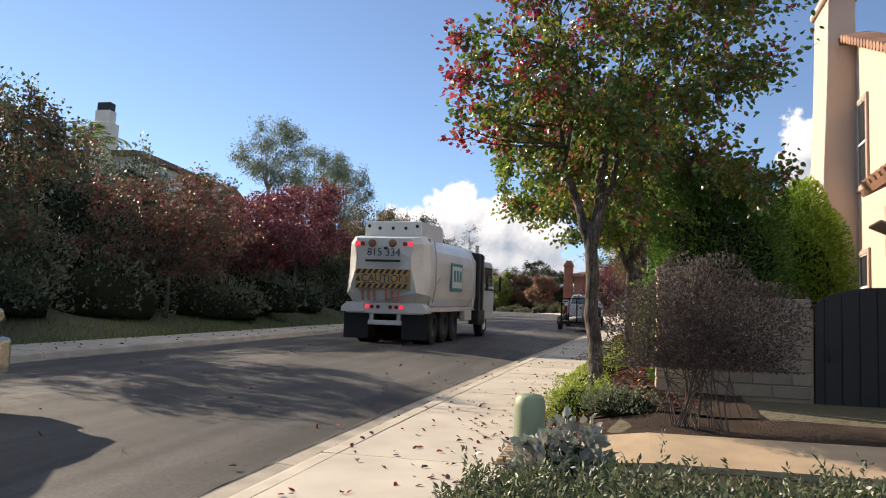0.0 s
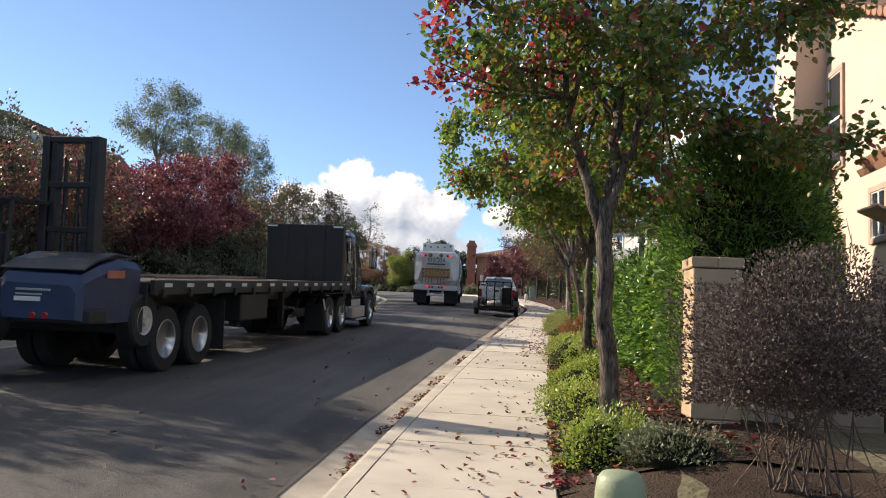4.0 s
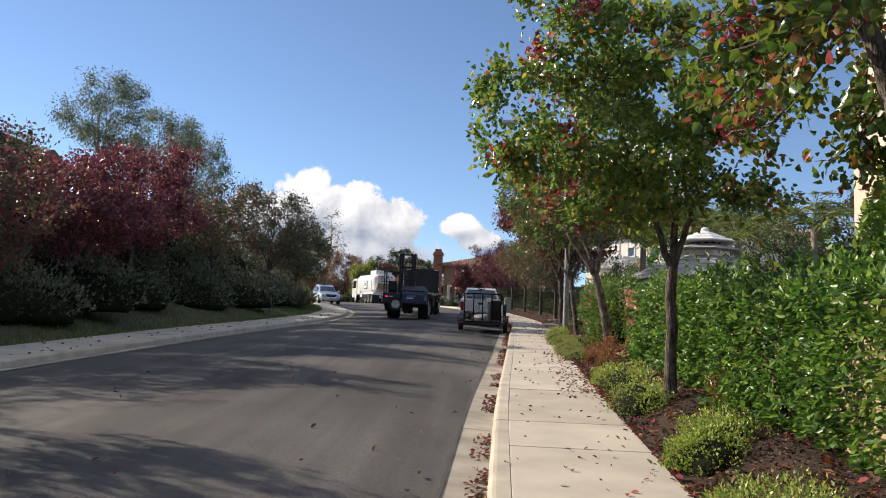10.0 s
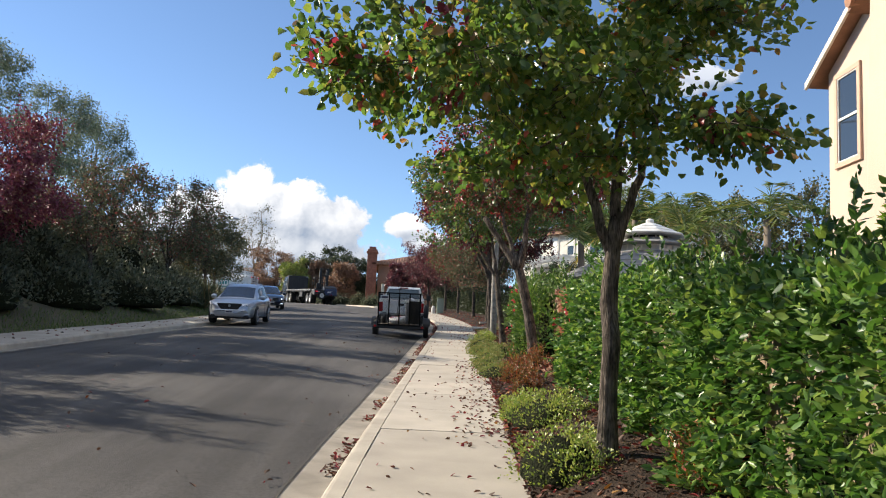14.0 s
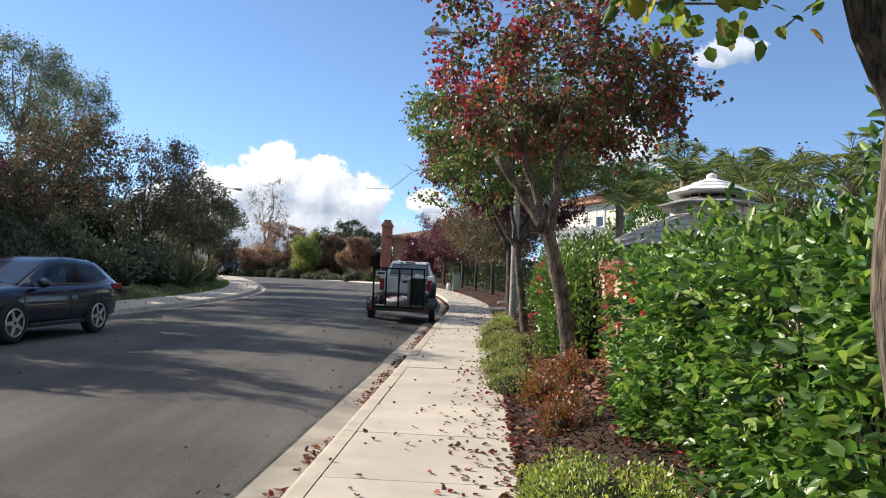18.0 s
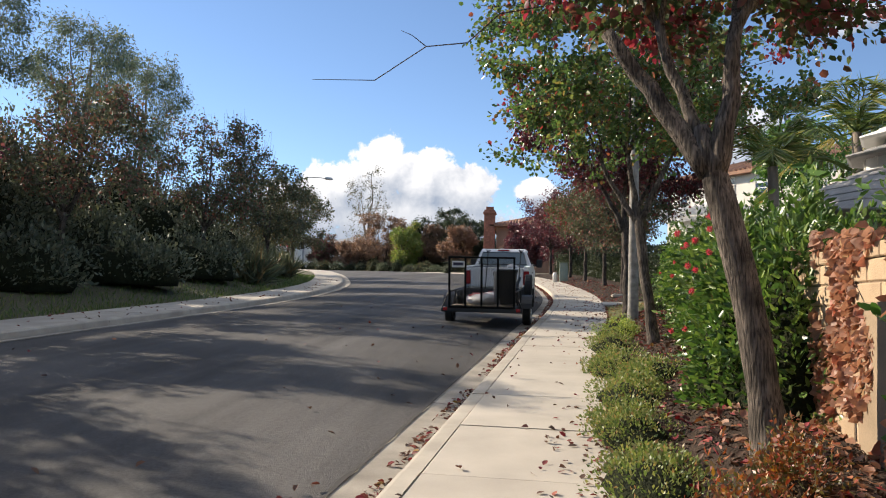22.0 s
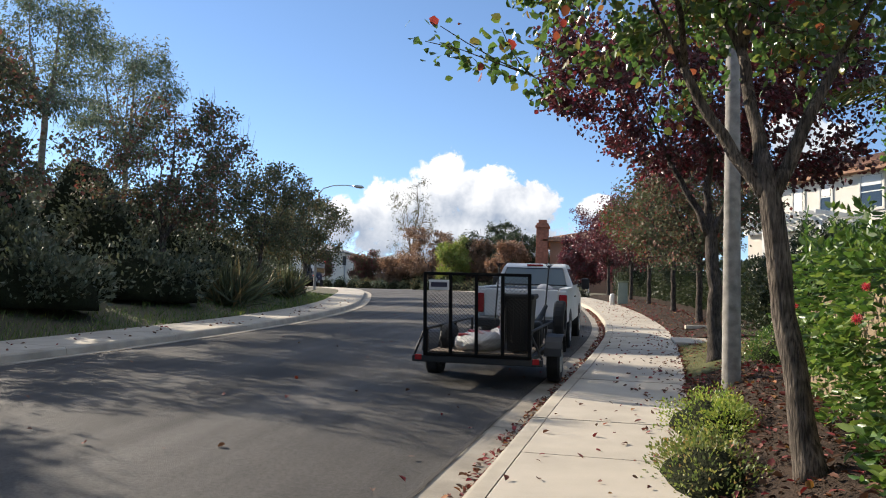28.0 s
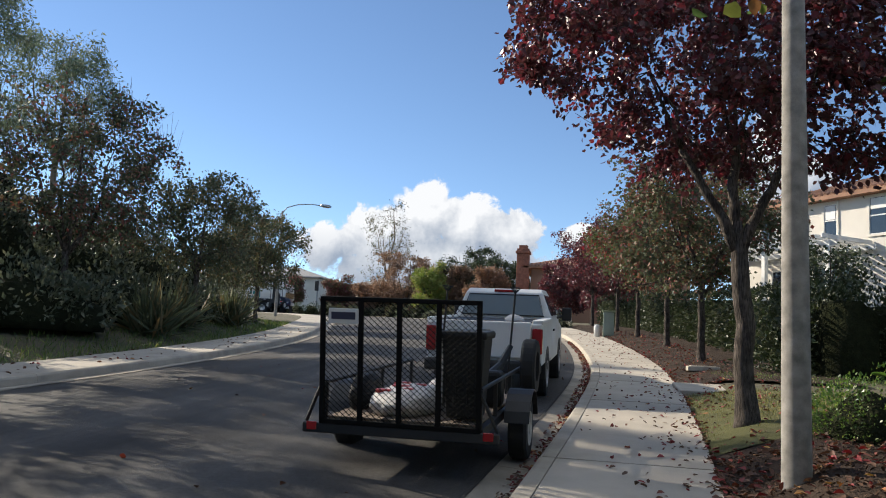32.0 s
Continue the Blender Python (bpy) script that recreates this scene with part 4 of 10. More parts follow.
def hedge(name, label, line, w, h, per_m2, leaf, leafmat, seed=1, wide=0.5, hexa=True, lump=0.18, group="", z0=None, jitter=0.55, droop=0.3, rag=1.0, sprays=0):
    """A long hedge: line is the street-side face (x, y, ...), w its depth to the right, h its height."""
    rng = np.random.default_rng(seed)
    line = catmull(line, 0.25)
    x0, y0 = line[0]
    zb = ground_at(x0, y0)
    root = thing(name, pose(x0, y0, zb), label, "hedge", group)
    n = len(line)
    foot = np.array([ground_at(a, b) for a, b in line]) - zb
    # the solid middle, its dark colour painting the shade behind the leaves
    prof = np.array([(0.26, -0.15), (0.24, 0.5 * h), (0.32, 0.80 * h), (0.45 * w, 0.84 * h), (0.75 * w, 0.84 * h), (w, 0.7 * h), (w, -0.15)])
    nrm = offset(line, 1) - line
    v = []
    for i in range(n):
        for u, hh in prof:
            k = 0.10 * noise.noise(Vector((line[i, 0] * 1.3, line[i, 1] * 1.3, hh * 1.6 + seed)))
            v.append((line[i, 0] - x0 + nrm[i, 0] * (u + k), line[i, 1] - y0 + nrm[i, 1] * (u + k), foot[i] + hh + k * 0.8))
    k = len(prof)
    f = [[i * k + j, i * k + j + 1, (i + 1) * k + j + 1, (i + 1) * k + j] for i in range(n - 1) for j in range(k - 1)]
    bm = BM()
    vv = [bm.verts.new(c) for c in v]
    for q in f:
        bm.faces.new([vv[a] for a in q])
    bm.faces.new(vv[:k])
    bm.faces.new(vv[-k:][::-1])
    bmesh.ops.recalc_face_normals(bm, faces=bm.faces)
    part("twigs_or_shade_core", bm, CORE_M, root, smooth=True)
    length = 0.25 * (n - 1)
    m = int(per_m2 * length * (h + 0.8 * w))
    s = rng.uniform(0, n - 1.01, m)
    i0 = s.astype(int)
    fr = (s - i0)[:, None]
    base = line[i0] * (1 - fr) + line[i0 + 1] * fr
    nn = nrm[i0]
    ft = foot[i0]
    q = rng.uniform(0, h + 0.8 * w, m)
    face = q < h
    hh = np.where(face, q, h)
    uu = np.where(face, 0, (q - h) / 0.8)
    edge = np.clip((hh - 0.8 * h) / (0.2 * h), 0, 1) * face
    uu = uu + 0.16 * edge ** 2
    w1 = np.array([noise.noise(Vector((b[0] * 1.1, b[1] * 1.1, c * 1.4 + seed))) for b, c in zip(base, hh + uu)])
    w2 = np.array([noise.noise(Vector((b[0] * 3.1, b[1] * 3.1, c * 3.4 - seed))) for b, c in zip(base, hh + uu)])
    puff = np.maximum(lump * (w1 + 0.6 * w2), -0.16) + rng.uniform(-0.14, 0.05, m) * rag
    out = np.where(face, uu - puff, uu)
    zz = np.where(face, hh, hh + puff)
    pos = np.c_[base[:, 0] - x0 + nn[:, 0] * out, base[:, 1] - y0 + nn[:, 1] * out, ft + zz]
    dirn = np.where(face[:, None], np.c_[-nn, np.full(m, 0.15)], np.array([0, 0, 1.0]))
    if sprays:
        # leafy shoots that stand out from the hedge
        k = int(sprays * length)
        pick = rng.integers(0, m, k)
        per = 16
        u = np.tile(np.linspace(0.05, 1, per), k)[:, None]
        d0 = np.repeat(dirn[pick] * 0.55 + rng.normal(0, 0.42, (k, 3)) + np.array([0, 0, 0.42]), per, 0)
        reach = np.repeat(rng.uniform(0.15, 0.42, k), per)[:, None]
        stem = np.repeat(pos[pick], per, 0) + d0 * reach * u - np.array([0, 0, 0.16]) * u * u * reach
        side = np.cross(d0, [0, 0, 1.0]) * np.where(np.arange(k * per) % 2, 1, -1)[:, None]
        pos = np.concatenate([pos, stem])
        dirn = np.concatenate([dirn, side * 1.6 + d0 * 0.9])
    v, f = leaves(pos, dirn, leaf, rng, wide=wide, droop=droop, jitter=jitter, hexa=hexa)
    fo = np_mesh("foliage", v, f, leafmat, root)
    fo["kind"] = "stuff"
    return root

# ---- street trees on the right ----
STREET = "pear trees along the street"
tree("street_tree", "young pear tree turning red at its tips beside a block pillar", -0.25, 9.4, fork=2.1, r=0.085, lean=(-0.14, 0.0), crown=(0.22, 0.3, 3.9), rad=(1.95, 1.95, 1.85), limbs=7, boughs=54, twigs=400, per=56, leaf=0.068, leafmat=LEAF_PEAR, seed=11, tips=0.38, mains=((-0.34, 0.05, 0.75, 0.052, 0.036), (0.12, 0.1, 0.8, 0.062, 0.042), (0.30, -0.12, 0.7, 0.042, 0.03)), low=-0.98, inner=45, slim=0.75, spread=0.10, group=STREET)
tree("street_tree", "green pear tree with a straight grey trunk in bark mulch", 0.11, 16.05, fork=2.0, r=0.074, lean=(0.02, 0.0), crown=(-0.62, -0.35, 3.45), rad=(1.9, 1.5, 1.6), limbs=6, boughs=52, twigs=440, per=50, leaf=0.074, leafmat=LEAF_PEAR_Y, seed=17, tips=0.07, mains=((-0.30, 0.05, 0.62, 0.044, 0.03), (0.05, 0.12, 0.75, 0.05, 0.034), (0.32, -0.05, 0.66, 0.04, 0.028)), low=-0.72, inner=36, slim=0.75, spread=0.10, group=STREET)
leaning = tree("street_tree", "leaning pear tree with red and green leaves", 0.74, 24.2, fork=1.95, r=0.098, stem=((-0.04, 0.0, 0.3), (-0.13, 0.03, 0.9), (-0.24, 0.06, 1.4), (-0.42, 0.1, 2.08)), mains=((-0.56, 0.1, 0.62, 0.068, 0.044), (-0.24, 0.25, 0.75, 0.046, 0.032), (0.18, -0.05, 0.62, 0.066, 0.042)), tips=0.32, crown=(-0.24, 0.5, 3.55), rad=(1.95, 1.75, 1.4), limbs=6, boughs=46, twigs=290, per=44, leaf=0.07, leafmat=LEAF_TURN, seed=13, low=-0.45, inner=14, slim=0.8, spread=0.10, group=STREET)
bm = BM()
tube(bm, [(-1.0, 0.0, 3.1), (-1.22, -0.2, 2.92), (-1.38, -0.36, 2.66), (-1.62, -0.55, 2.55), (-1.78, -0.72, 2.33), (-1.98, -0.88, 2.26), (-2.2, -1.1, 2.02), (-2.46, -1.3, 1.97)], [0.006, 0.0055, 0.005, 0.0045, 0.004, 0.0032, 0.0026, 0.0014], 5)
tube(bm, [(-1.98, -0.88, 2.26), (-2.05, -0.91, 2.31), (-2.1, -0.96, 2.32)], [0.003, 0.002, 0.001], 4)
tube(bm, [(-1.62, -0.55, 2.55), (-1.68, -0.52, 2.60), (-1.7, -0.5, 2.64)], [0.003, 0.002, 0.001], 4)
part("bare_twig", bm, BARK_D, leaning)
tree("street_tree", "dark green pear tree with a slim curved trunk", 0.92, 31.0, fork=2.1, r=0.08, lean=(-0.28, 0.1), crown=(-0.38, 0.0, 3.9), rad=(2.25, 2.1, 1.55), limbs=6, boughs=50, twigs=420, per=46, leaf=0.07, leafmat=LEAF_PEAR_G, seed=14, tips=0.12, mains=((-0.5, 0.05, 0.6, 0.045, 0.03), (-0.1, 0.15, 0.75, 0.05, 0.034), (0.45, -0.05, 0.62, 0.046, 0.03)), low=-0.8, inner=45, slim=0.7, spread=0.10, group=STREET)
tree("street_tree", "dark purple-red pear tree on a patch of lawn", 1.26, 38.5, fork=2.3, r=0.11, lean=(-0.12, 0.0), crown=(-0.25, 0.0, 4.35), rad=(2.5, 2.4, 1.95), limbs=7, boughs=60, twigs=640, per=50, leaf=0.076, spread=0.12, inner=14, tips=0.0, leafmat=LEAF_RED, bark=BARK_D, seed=15, mains=((-0.6, 0.0, 0.8, 0.06, 0.04), (0.0, 0.2, 0.9, 0.066, 0.045), (0.55, -0.1, 0.75, 0.06, 0.04)), group=STREET)
for i, (x, y, lm) in enumerate([(2.0, 48.5, LEAF_OLIVE_R), (1.75, 54.5, LEAF_OLIVE_R), (1.2, 60.5, LEAF_TURN), (0.6, 66.0, LEAF_RED), (-0.5, 73.5, LEAF_RED)]):
    tree("street_tree", "pear tree in autumn leaf before a dark hedge", x, y, fork=1.9, r=0.09, crown=(0, 0, 3.45), rad=(2.1, 2.1, 1.75), limbs=5, boughs=38, twigs=330, per=38, leaf=0.10, leafmat=lm, bark=BARK_D, seed=20 + i, hexa=False, group=STREET)

# ---- trees on the bank ----
BANK = "trees on the bank"
for i, (x, y, fk, cz, rr, lm, sd, br) in enumerate([
        (-14.0, 4.6, 1.9, 4.0, (2.8, 2.8, 2.3), LEAF_OLIVE_R, 30, 0.1),
        (-13.6, 14.3, 1.9, 3.7, (2.7, 2.6, 1.9), LEAF_OLIVE_R, 31, 0.02), (-13.4, 22.2, 1.7, 2.9, (2.5, 2.5, 1.6), LEAF_MIX, 32, 0.12),
        (-13.8, 32.8, 1.9, 3.5, (2.6, 2.6, 1.8), LEAF_CRIM, 33, 0.02), (-13.4, 27.9, 1.8, 3.15, (2.6, 2.6, 1.6), LEAF_CRIM, 39, 0.02), (-12.8, 38.3, 1.9, 3.4, (2.3, 2.4, 1.8), LEAF_OLIVE_R, 34, 0.3),
        (-12.5, 46.1, 1.8, 3.7, (2.4, 2.5, 1.9), LEAF_OLIVE_R, 35, 0.35), (-12.4, 52.3, 1.7, 3.2, (2.1, 2.2, 1.7), LEAF_OLIVE, 36, 0.2),
        (-13.9, 60.4, 1.7, 3.1, (2.0, 2.0, 1.6), LEAF_OLIVE, 37, 0.2), (-17.4, 66.0, 1.7, 3.0, (2.0, 2.0, 1.6), LEAF_OLIVE, 38, 0.15)]):
    tree("bank_tree", "half-bare autumn tree on the shaded bank" if br > 0.12 else "crimson-leaved tree on the shaded bank", x, y, fork=fk, r=0.09, crown=(0, 0, cz), rad=rr, limbs=6, boughs=46, twigs=520 if 26 < y < 36 else 400, per=44 if 26 < y < 36 else 36, leaf=0.10, leafmat=lm, bark=BARK, seed=sd, hexa=False, bare=br, up=0.4 if br > 0.25 else 0.18, group=BANK)
for x, y, h, rr, sd in [(-21.5, 46.0, 7.2, (2.2, 2.2, 2.4), 41), (-19.9, 55.3, 8.2, (2.1, 2.1, 2.8), 43), (-19.8, 50.2, 7.0, (2.2, 2.2, 2.5), 42)]:
    tree("eucalyptus", "tall slender eucalyptus with grey-green leaves", x, y, fork=h * 0.40, r=0.12, crown=(0, 0, h - rr[2]), rad=rr, limbs=6, boughs=44, twigs=320, per=34, leaf=0.16, wide=0.35, leafmat=LEAF_EUC, bark=BARK_P, seed=sd, hexa=False, droop=0.8, spread=0.22, group="eucalyptus trees")
rb = random.Random(3)
for i in range(64):
    y = 4 + (i % 44) * 1.36 + rb.uniform(-0.6, 0.6)
    back = (2.9, 4.4, 6.0)[i % 3] if i < 44 else 8.5
    x = kx(min(y, 62), L_KERB) - 1.5 - back - max(0, y - 60) * 0.7
    h = rb.uniform(1.4, 2.3) * (0.75 if back < 3 else 1 if back < 5 else 1.35)
    shrub("bank_shrub", "dark evergreen shrub covering the shaded bank", x, y, rb.uniform(1.4, 2.1), rb.uniform(1.4, 2.1), h, 2600, 0.145, LEAF_BANK, seed=100 + i, clumps=3, lump=0.2, group="shrubs on the bank")
for i, (x, y) in enumerate(((-11.6, 48.5), (-12.2, 50.6), (-12.8, 55.5))):
    f = thing("flax_clump", pose(x, y, ground_at(x, y)), "spiky flax clump with sword-like leaves on the bank", "plant", "flax clumps")
    rng = np.random.default_rng(70 + i)
    n = 260
    d = rng.normal(0, 1, (n, 3))
    d[:, 2] = np.abs(d[:, 2]) * 1.3 + 0.5
    v, q = leaves(rng.normal(0, 0.22, (n, 3)) * [1, 1, 0.2], d / np.linalg.norm(d, axis=1, keepdims=True), 1.25, rng, wide=0.055, fold=0.4, jitter=0.12)
    np_mesh("blade_tuft", v, q, LEAF_OLIVE, f)["kind"] = "stuff"

# ---- hedges on the right ----
hedge("laurel_hedge", "tall glossy green laurel hedge over a block wall", [(kx(y) + (2.62 if y < 13 else 2.55), y) for y in (11.55, 14, 17, 20, 21.4, 22.3)], 1.5, 1.36, 1400, 0.074, LEAF_HEDGE, seed=51, wide=0.5, sprays=52, lump=0.36)
hedge("hibiscus_hedge", "green hibiscus hedge with red blooms", [(kx(y) + 2.5, y) for y in (26.2, 28, 31, 33, 34.6)], 1.3, 1.40, 560, 0.085, LEAF_HIB, seed=52, wide=0.42, sprays=34, lump=0.30)
hedge("far_hedge", "dark clipped hedge behind the street trees", [(kx(y) + 4.0, y) for y in (45.5, 50, 56, 62)] + [(1.6, 70), (-0.3, 77)], 1.2, 1.75, 170, 0.11, LEAF_DARK, seed=53, hexa=False)
shrub("side_hedge", "dark clipped hedge across the end of the lawn", 5.6, 46.4, 2.9, 0.7, 1.7, 5200, 0.11, LEAF_DARK, seed=54, boxy=6)


def blooms(spots):
    for i, (x, y, z, r) in enumerate(spots):
        b = thing("flower", pose(x, y, z), "round red powder-puff bloom on the hedge", "flower", "red blooms")
        rng = np.random.default_rng(900 + i)
        n = 240
        d = rng.normal(0, 1, (n, 3))
        d /= np.linalg.norm(d, axis=1, keepdims=True)
        v, q = leaves(d * r * 0.15, d, r * 0.85, rng, wide=0.09, jitter=0.06, hexa=False)
        np_mesh("petal_tuft", v, q, FLOWERM, b)["kind"] = "stuff"


rf = random.Random(8)
spots = []
for i in range(30):
    if i < 11:
        y, off, h = rf.uniform(20.3, 22.3), 2.42, rf.uniform(0.3, 1.3)
    elif i < 17:
        y, off, h = rf.uniform(27.0, 34.2), 2.34, rf.uniform(0.4, 1.4)
    else:
        y, off, h = rf.uniform(25.0, 26.6), 1.98 + rf.uniform(-0.05, 0.2), rf.uniform(0.5, 1.5)
    spots.append((kx(y) + off + rf.uniform(-0.06, 0.05), y, ground_at(kx(y) + 2.6, y) + h, rf.uniform(0.026, 0.036)))
blooms(spots)

# ---- low planting between the pavement and the hedges ----
LOWG = "low shrubs along the pavement"
for i, (x, y, rx, ry, h, m, n) in enumerate([
        (-0.45, 10.9, 0.42, 0.75, 0.42, LEAF_LOW, 2600), (-0.42, 8.55, 0.40, 0.42, 0.42, LEAF_LOW, 2600), (0.05, 8.1, 0.4, 0.35, 0.22, LEAF_SAGE, 1300), (-0.28, 13.0, 0.36, 0.45, 0.33, LEAF_LOW, 1700),
        (-0.2, 16.3, 0.42, 0.55, 0.45, LEAF_LOW, 2600), (0.0, 13.6, 0.45, 0.6, 0.28, LEAF_LOW, 2200), (0.22, 27.4, 0.42, 1.1, 0.32, LEAF_LOW_D, 4200), (0.36, 29.3, 0.42, 1.0, 0.34, LEAF_LOW_D, 4200),
        (0.36, 31.6, 0.40, 0.8, 0.36, LEAF_LOW_D, 2600), (0.58, 33.4, 0.45, 0.75, 0.42, LEAF_LOW, 3000), (0.10, 25.8, 0.42, 0.8, 0.30, LEAF_LOW_D, 3000), (0.06, 24.3, 0.40, 0.8, 0.30, LEAF_LOW_D, 3000), (2.0, 37.0, 0.5, 0.55, 0.6, LEAF_HIB, 2000),
        (0.05, 18.8, 0.45, 0.8, 0.34, LEAF_LOW, 2800), (0.62, 28.3, 0.36, 0.7, 0.26, LEAF_LOW_D, 2400)]):
    shrub("low_shrub", "low rounded shrub with small yellow-green leaves" if m in (LEAF_LOW, LEAF_LOW_D) else "low grey-green ground-cover shrub", x, y, rx, ry, h, int(n * 1.5), 0.032, m, seed=200 + i, clumps=3, lump=0.16, wide=0.55, group=LOWG)
for i, (x, y, r, h) in enumerate([(0.52, 14.9, 0.28, 0.55), (0.2, 21.2, 0.22, 0.36), (0.27, 22.9, 0.25, 0.38), (0.62, 23.3, 0.22, 0.36)]):
    shrub("nandina", "small heavenly bamboo shrub with orange-red leaves", x, y, r, r, h, 1500, 0.04, LEAF_NAN, seed=230 + i, clumps=3, wide=0.4, lump=0.24, fill=0.5, core_k=0.6, shoots=30, coremat=CORE_B, group="heavenly bamboo shrubs")

# ---- the garden corner where the walk begins ----
shrub("clipped_column", "tall clipped dark conifer block behind the wall", 1.14, 10.55, 0.74, 0.64, 2.70, 34000, 0.085, LEAF_CLIP, seed=240, wide=0.22, boxy=9, lump=0.04, shoots=260)
shrub("feathery_shrub", "tall feathery green shrub rising over the hedge", 3.12, 15.75, 0.78, 0.9, 3.15, 36000, 0.09, LEAF_FEATHER, seed=241, wide=0.26, boxy=3, lump=0.07)
shrub("purple_shrub", "twiggy purple-brown shrub almost bare at its foot", 0.64, 7.28, 0.76, 0.45, 1.40, 30000, 0.028, LEAF_DRY, seed=242, wide=0.5, fill=0.75, foot=0.38, with_core=False, lump=0.14, boxy=3)
for i, (x, y, rx, ry, h) in enumerate([(-0.52, 4.6, 0.42, 0.4, 0.32), (0.1, 4.7, 0.6, 0.42, 0.32), (0.85, 4.75, 0.6, 0.42, 0.31), (1.55, 4.95, 0.6, 0.45, 0.32), (2.25, 5.15, 0.6, 0.5, 0.34), (3.0, 5.3, 0.6, 0.5, 0.34), (-0.35, 4.0, 0.55, 0.5, 0.36), (0.5, 4.1, 0.6, 0.5, 0.38), (1.35, 4.2, 0.6, 0.5, 0.40), (2.2, 4.4, 0.6, 0.5, 0.40), (0.1, 3.3, 0.6, 0.5, 0.34), (1.1, 3.4, 0.7, 0.5, 0.34)]):
    shrub("rosemary", "dark green ground-cover shrub spilling over the border", x, y, rx, ry, h, 6500, 0.044, LEAF_ROSE, seed=250 + i, wide=0.34, clumps=4, lump=0.22, fill=0.4, jitter=0.9, shoots=60, group="ground cover at the border")
shrub("jade_plant", "succulent clump with round grey paddle leaves", -0.36, 5.55, 0.36, 0.28, 0.47, 680, 0.075, LEAF_GREY, seed=260, wide=0.85, hexa=True, fill=0.5, jitter=0.4)
# a flowering bush before the end of the block wall
shrub("flowering_shrub", "loose green bush with red powder-puff blooms", 1.22, 25.75, 0.5, 0.85, 1.42, 11000, 0.085, LEAF_HIB, seed=262, wide=0.4, hexa=True, clumps=4, lump=0.24, shoots=90)

# ---- garden walls of concrete block ----
CH = 0.14        # height of a course


def block_mesh(sx, sy, sz):
    bm = BM()
    box(bm, (0, 0, 0), (sx, sy, sz), 0.008)
    me = bpy.data.meshes.new("block")
    bm.to_mesh(me)
    bm.free()
    return me


_blocks = {}


def lay(name, parent, m, size, material):
    key = (*[round(s, 3) for s in size], material.name)
    if key not in _blocks:
        me = block_mesh(*size)
        me.materials.append(material)
        _blocks[key] = me
    ob = new(name, _blocks[key])
    ob.parent = parent
    ob.matrix_basis = m
    return ob


def pillar(x, y, z0, courses, w, label, material=BLOCK, turn=0):
    root = thing("block_pillar", pose(x, y, z0, 0, 0, turn), label, "pillar", "block pillars")
    bm = BM()
    box(bm, (-w / 2 + 0.012, -w / 2 + 0.012, -0.3), (w / 2 - 0.012, w / 2 - 0.012, courses * CH - 0.02))
    part("core", bm, MORTAR, root)
    rnd = random.Random(int(y * 10))
    for k in range(courses):
        lay("block", root, pose(-w / 2 + rnd.uniform(-0.004, 0.004), -w / 2 + rnd.uniform(-0.004, 0.004), k * CH + 0.004), (w, w, CH - 0.009), material)
    for i in range(2):
        lay("cap_block", root, pose(-w / 2 - 0.015 + i * (w / 2 + 0.017), -w / 2 - 0.015, courses * CH + 0.004), (w / 2 + 0.013, w + 0.03, 0.09), material)
    return root


def block_wall(name, x0, y0, length, turn, z0, courses, label, material, thick=0.19, slope=0.0, blocks=True, from_m=0.0, to_m=1e9, cap=True):
    """A wall from (x0, y0) that runs for its length along its own x; turn: degrees from the world's x."""
    root = thing(name, pose(x0, y0, z0, 0, 0, turn), label, "wall")
    bm = BM()
    nseg = max(1, int(length / 4))
    for s in range(nseg):
        a, b = s * length / nseg, (s + 1) * length / nseg
        lift = slope * (a + b) / 2
        box(bm, (a, 0.012, -0.8 + lift), (b, thick - 0.012, courses * CH - 0.012 + lift))
    part("core", bm, MORTAR, root)
    if blocks:
        for k in range(courses):
            sx = -0.2 if k % 2 else 0.0
            while sx < length - 0.05:
                a, b = max(0, sx), min(length, sx + 0.4)
                if b > from_m and a < to_m and b - a > 0.06:
                    lift = slope * (int((a + b) / 2 / (length / nseg)) + 0.5) * length / nseg
                    lay("block", root, pose(a + 0.005, 0, k * CH + 0.004 + lift), (b - a - 0.009, thick, CH - 0.009), material)
                sx += 0.4
        if cap:
            sx = 0.0
            while sx < length - 0.05:
                if from_m < sx < to_m:
                    lift = slope * (int((sx + 0.1) / (length / nseg)) + 0.5) * length / nseg
                    lay("cap_block", root, pose(sx + 0.004, -0.008, courses * CH + 0.003 + lift), (0.192, thick + 0.016, 0.09), material)
                sx += 0.2
    return root


zA = ground_at(0.55, 9.4) - 0.02
pillar(0.57, 9.40, zA - 0.06, 10, 0.40, "tan block pillar at the corner of the garden wall")
ang = math.degrees(math.atan2(24.4 - 9.6, (kx(24.4) + 2.82) - 0.50))
block_wall("garden_wall", 0.66, 9.60, 14.8, ang, zA - 0.06, 9, "tan block garden wall mostly hidden by the hedge", BLOCK, slope=0.06, to_m=2.6)
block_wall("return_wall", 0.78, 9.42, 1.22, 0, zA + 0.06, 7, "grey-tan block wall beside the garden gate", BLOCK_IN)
zB = ground_at(1.2, 24.6) - 0.02
pillar(1.46, 25.85, zB + 0.02, 9, 0.40, "tan block pillar at the end of the creeper wall")
block_wall("creeper_wall", 1.52, 21.9, 3.74, 91.0, zB - 0.2, 9, "tan block wall partly covered by orange-red creeper", BLOCK, slope=0.066)
block_wall("rear_wall", 1.52, 26.06, 8.2, 88.0, zB - 0.05, 9, "tan block garden wall behind the hibiscus hedge", BLOCK, slope=0.066, to_m=0.8)


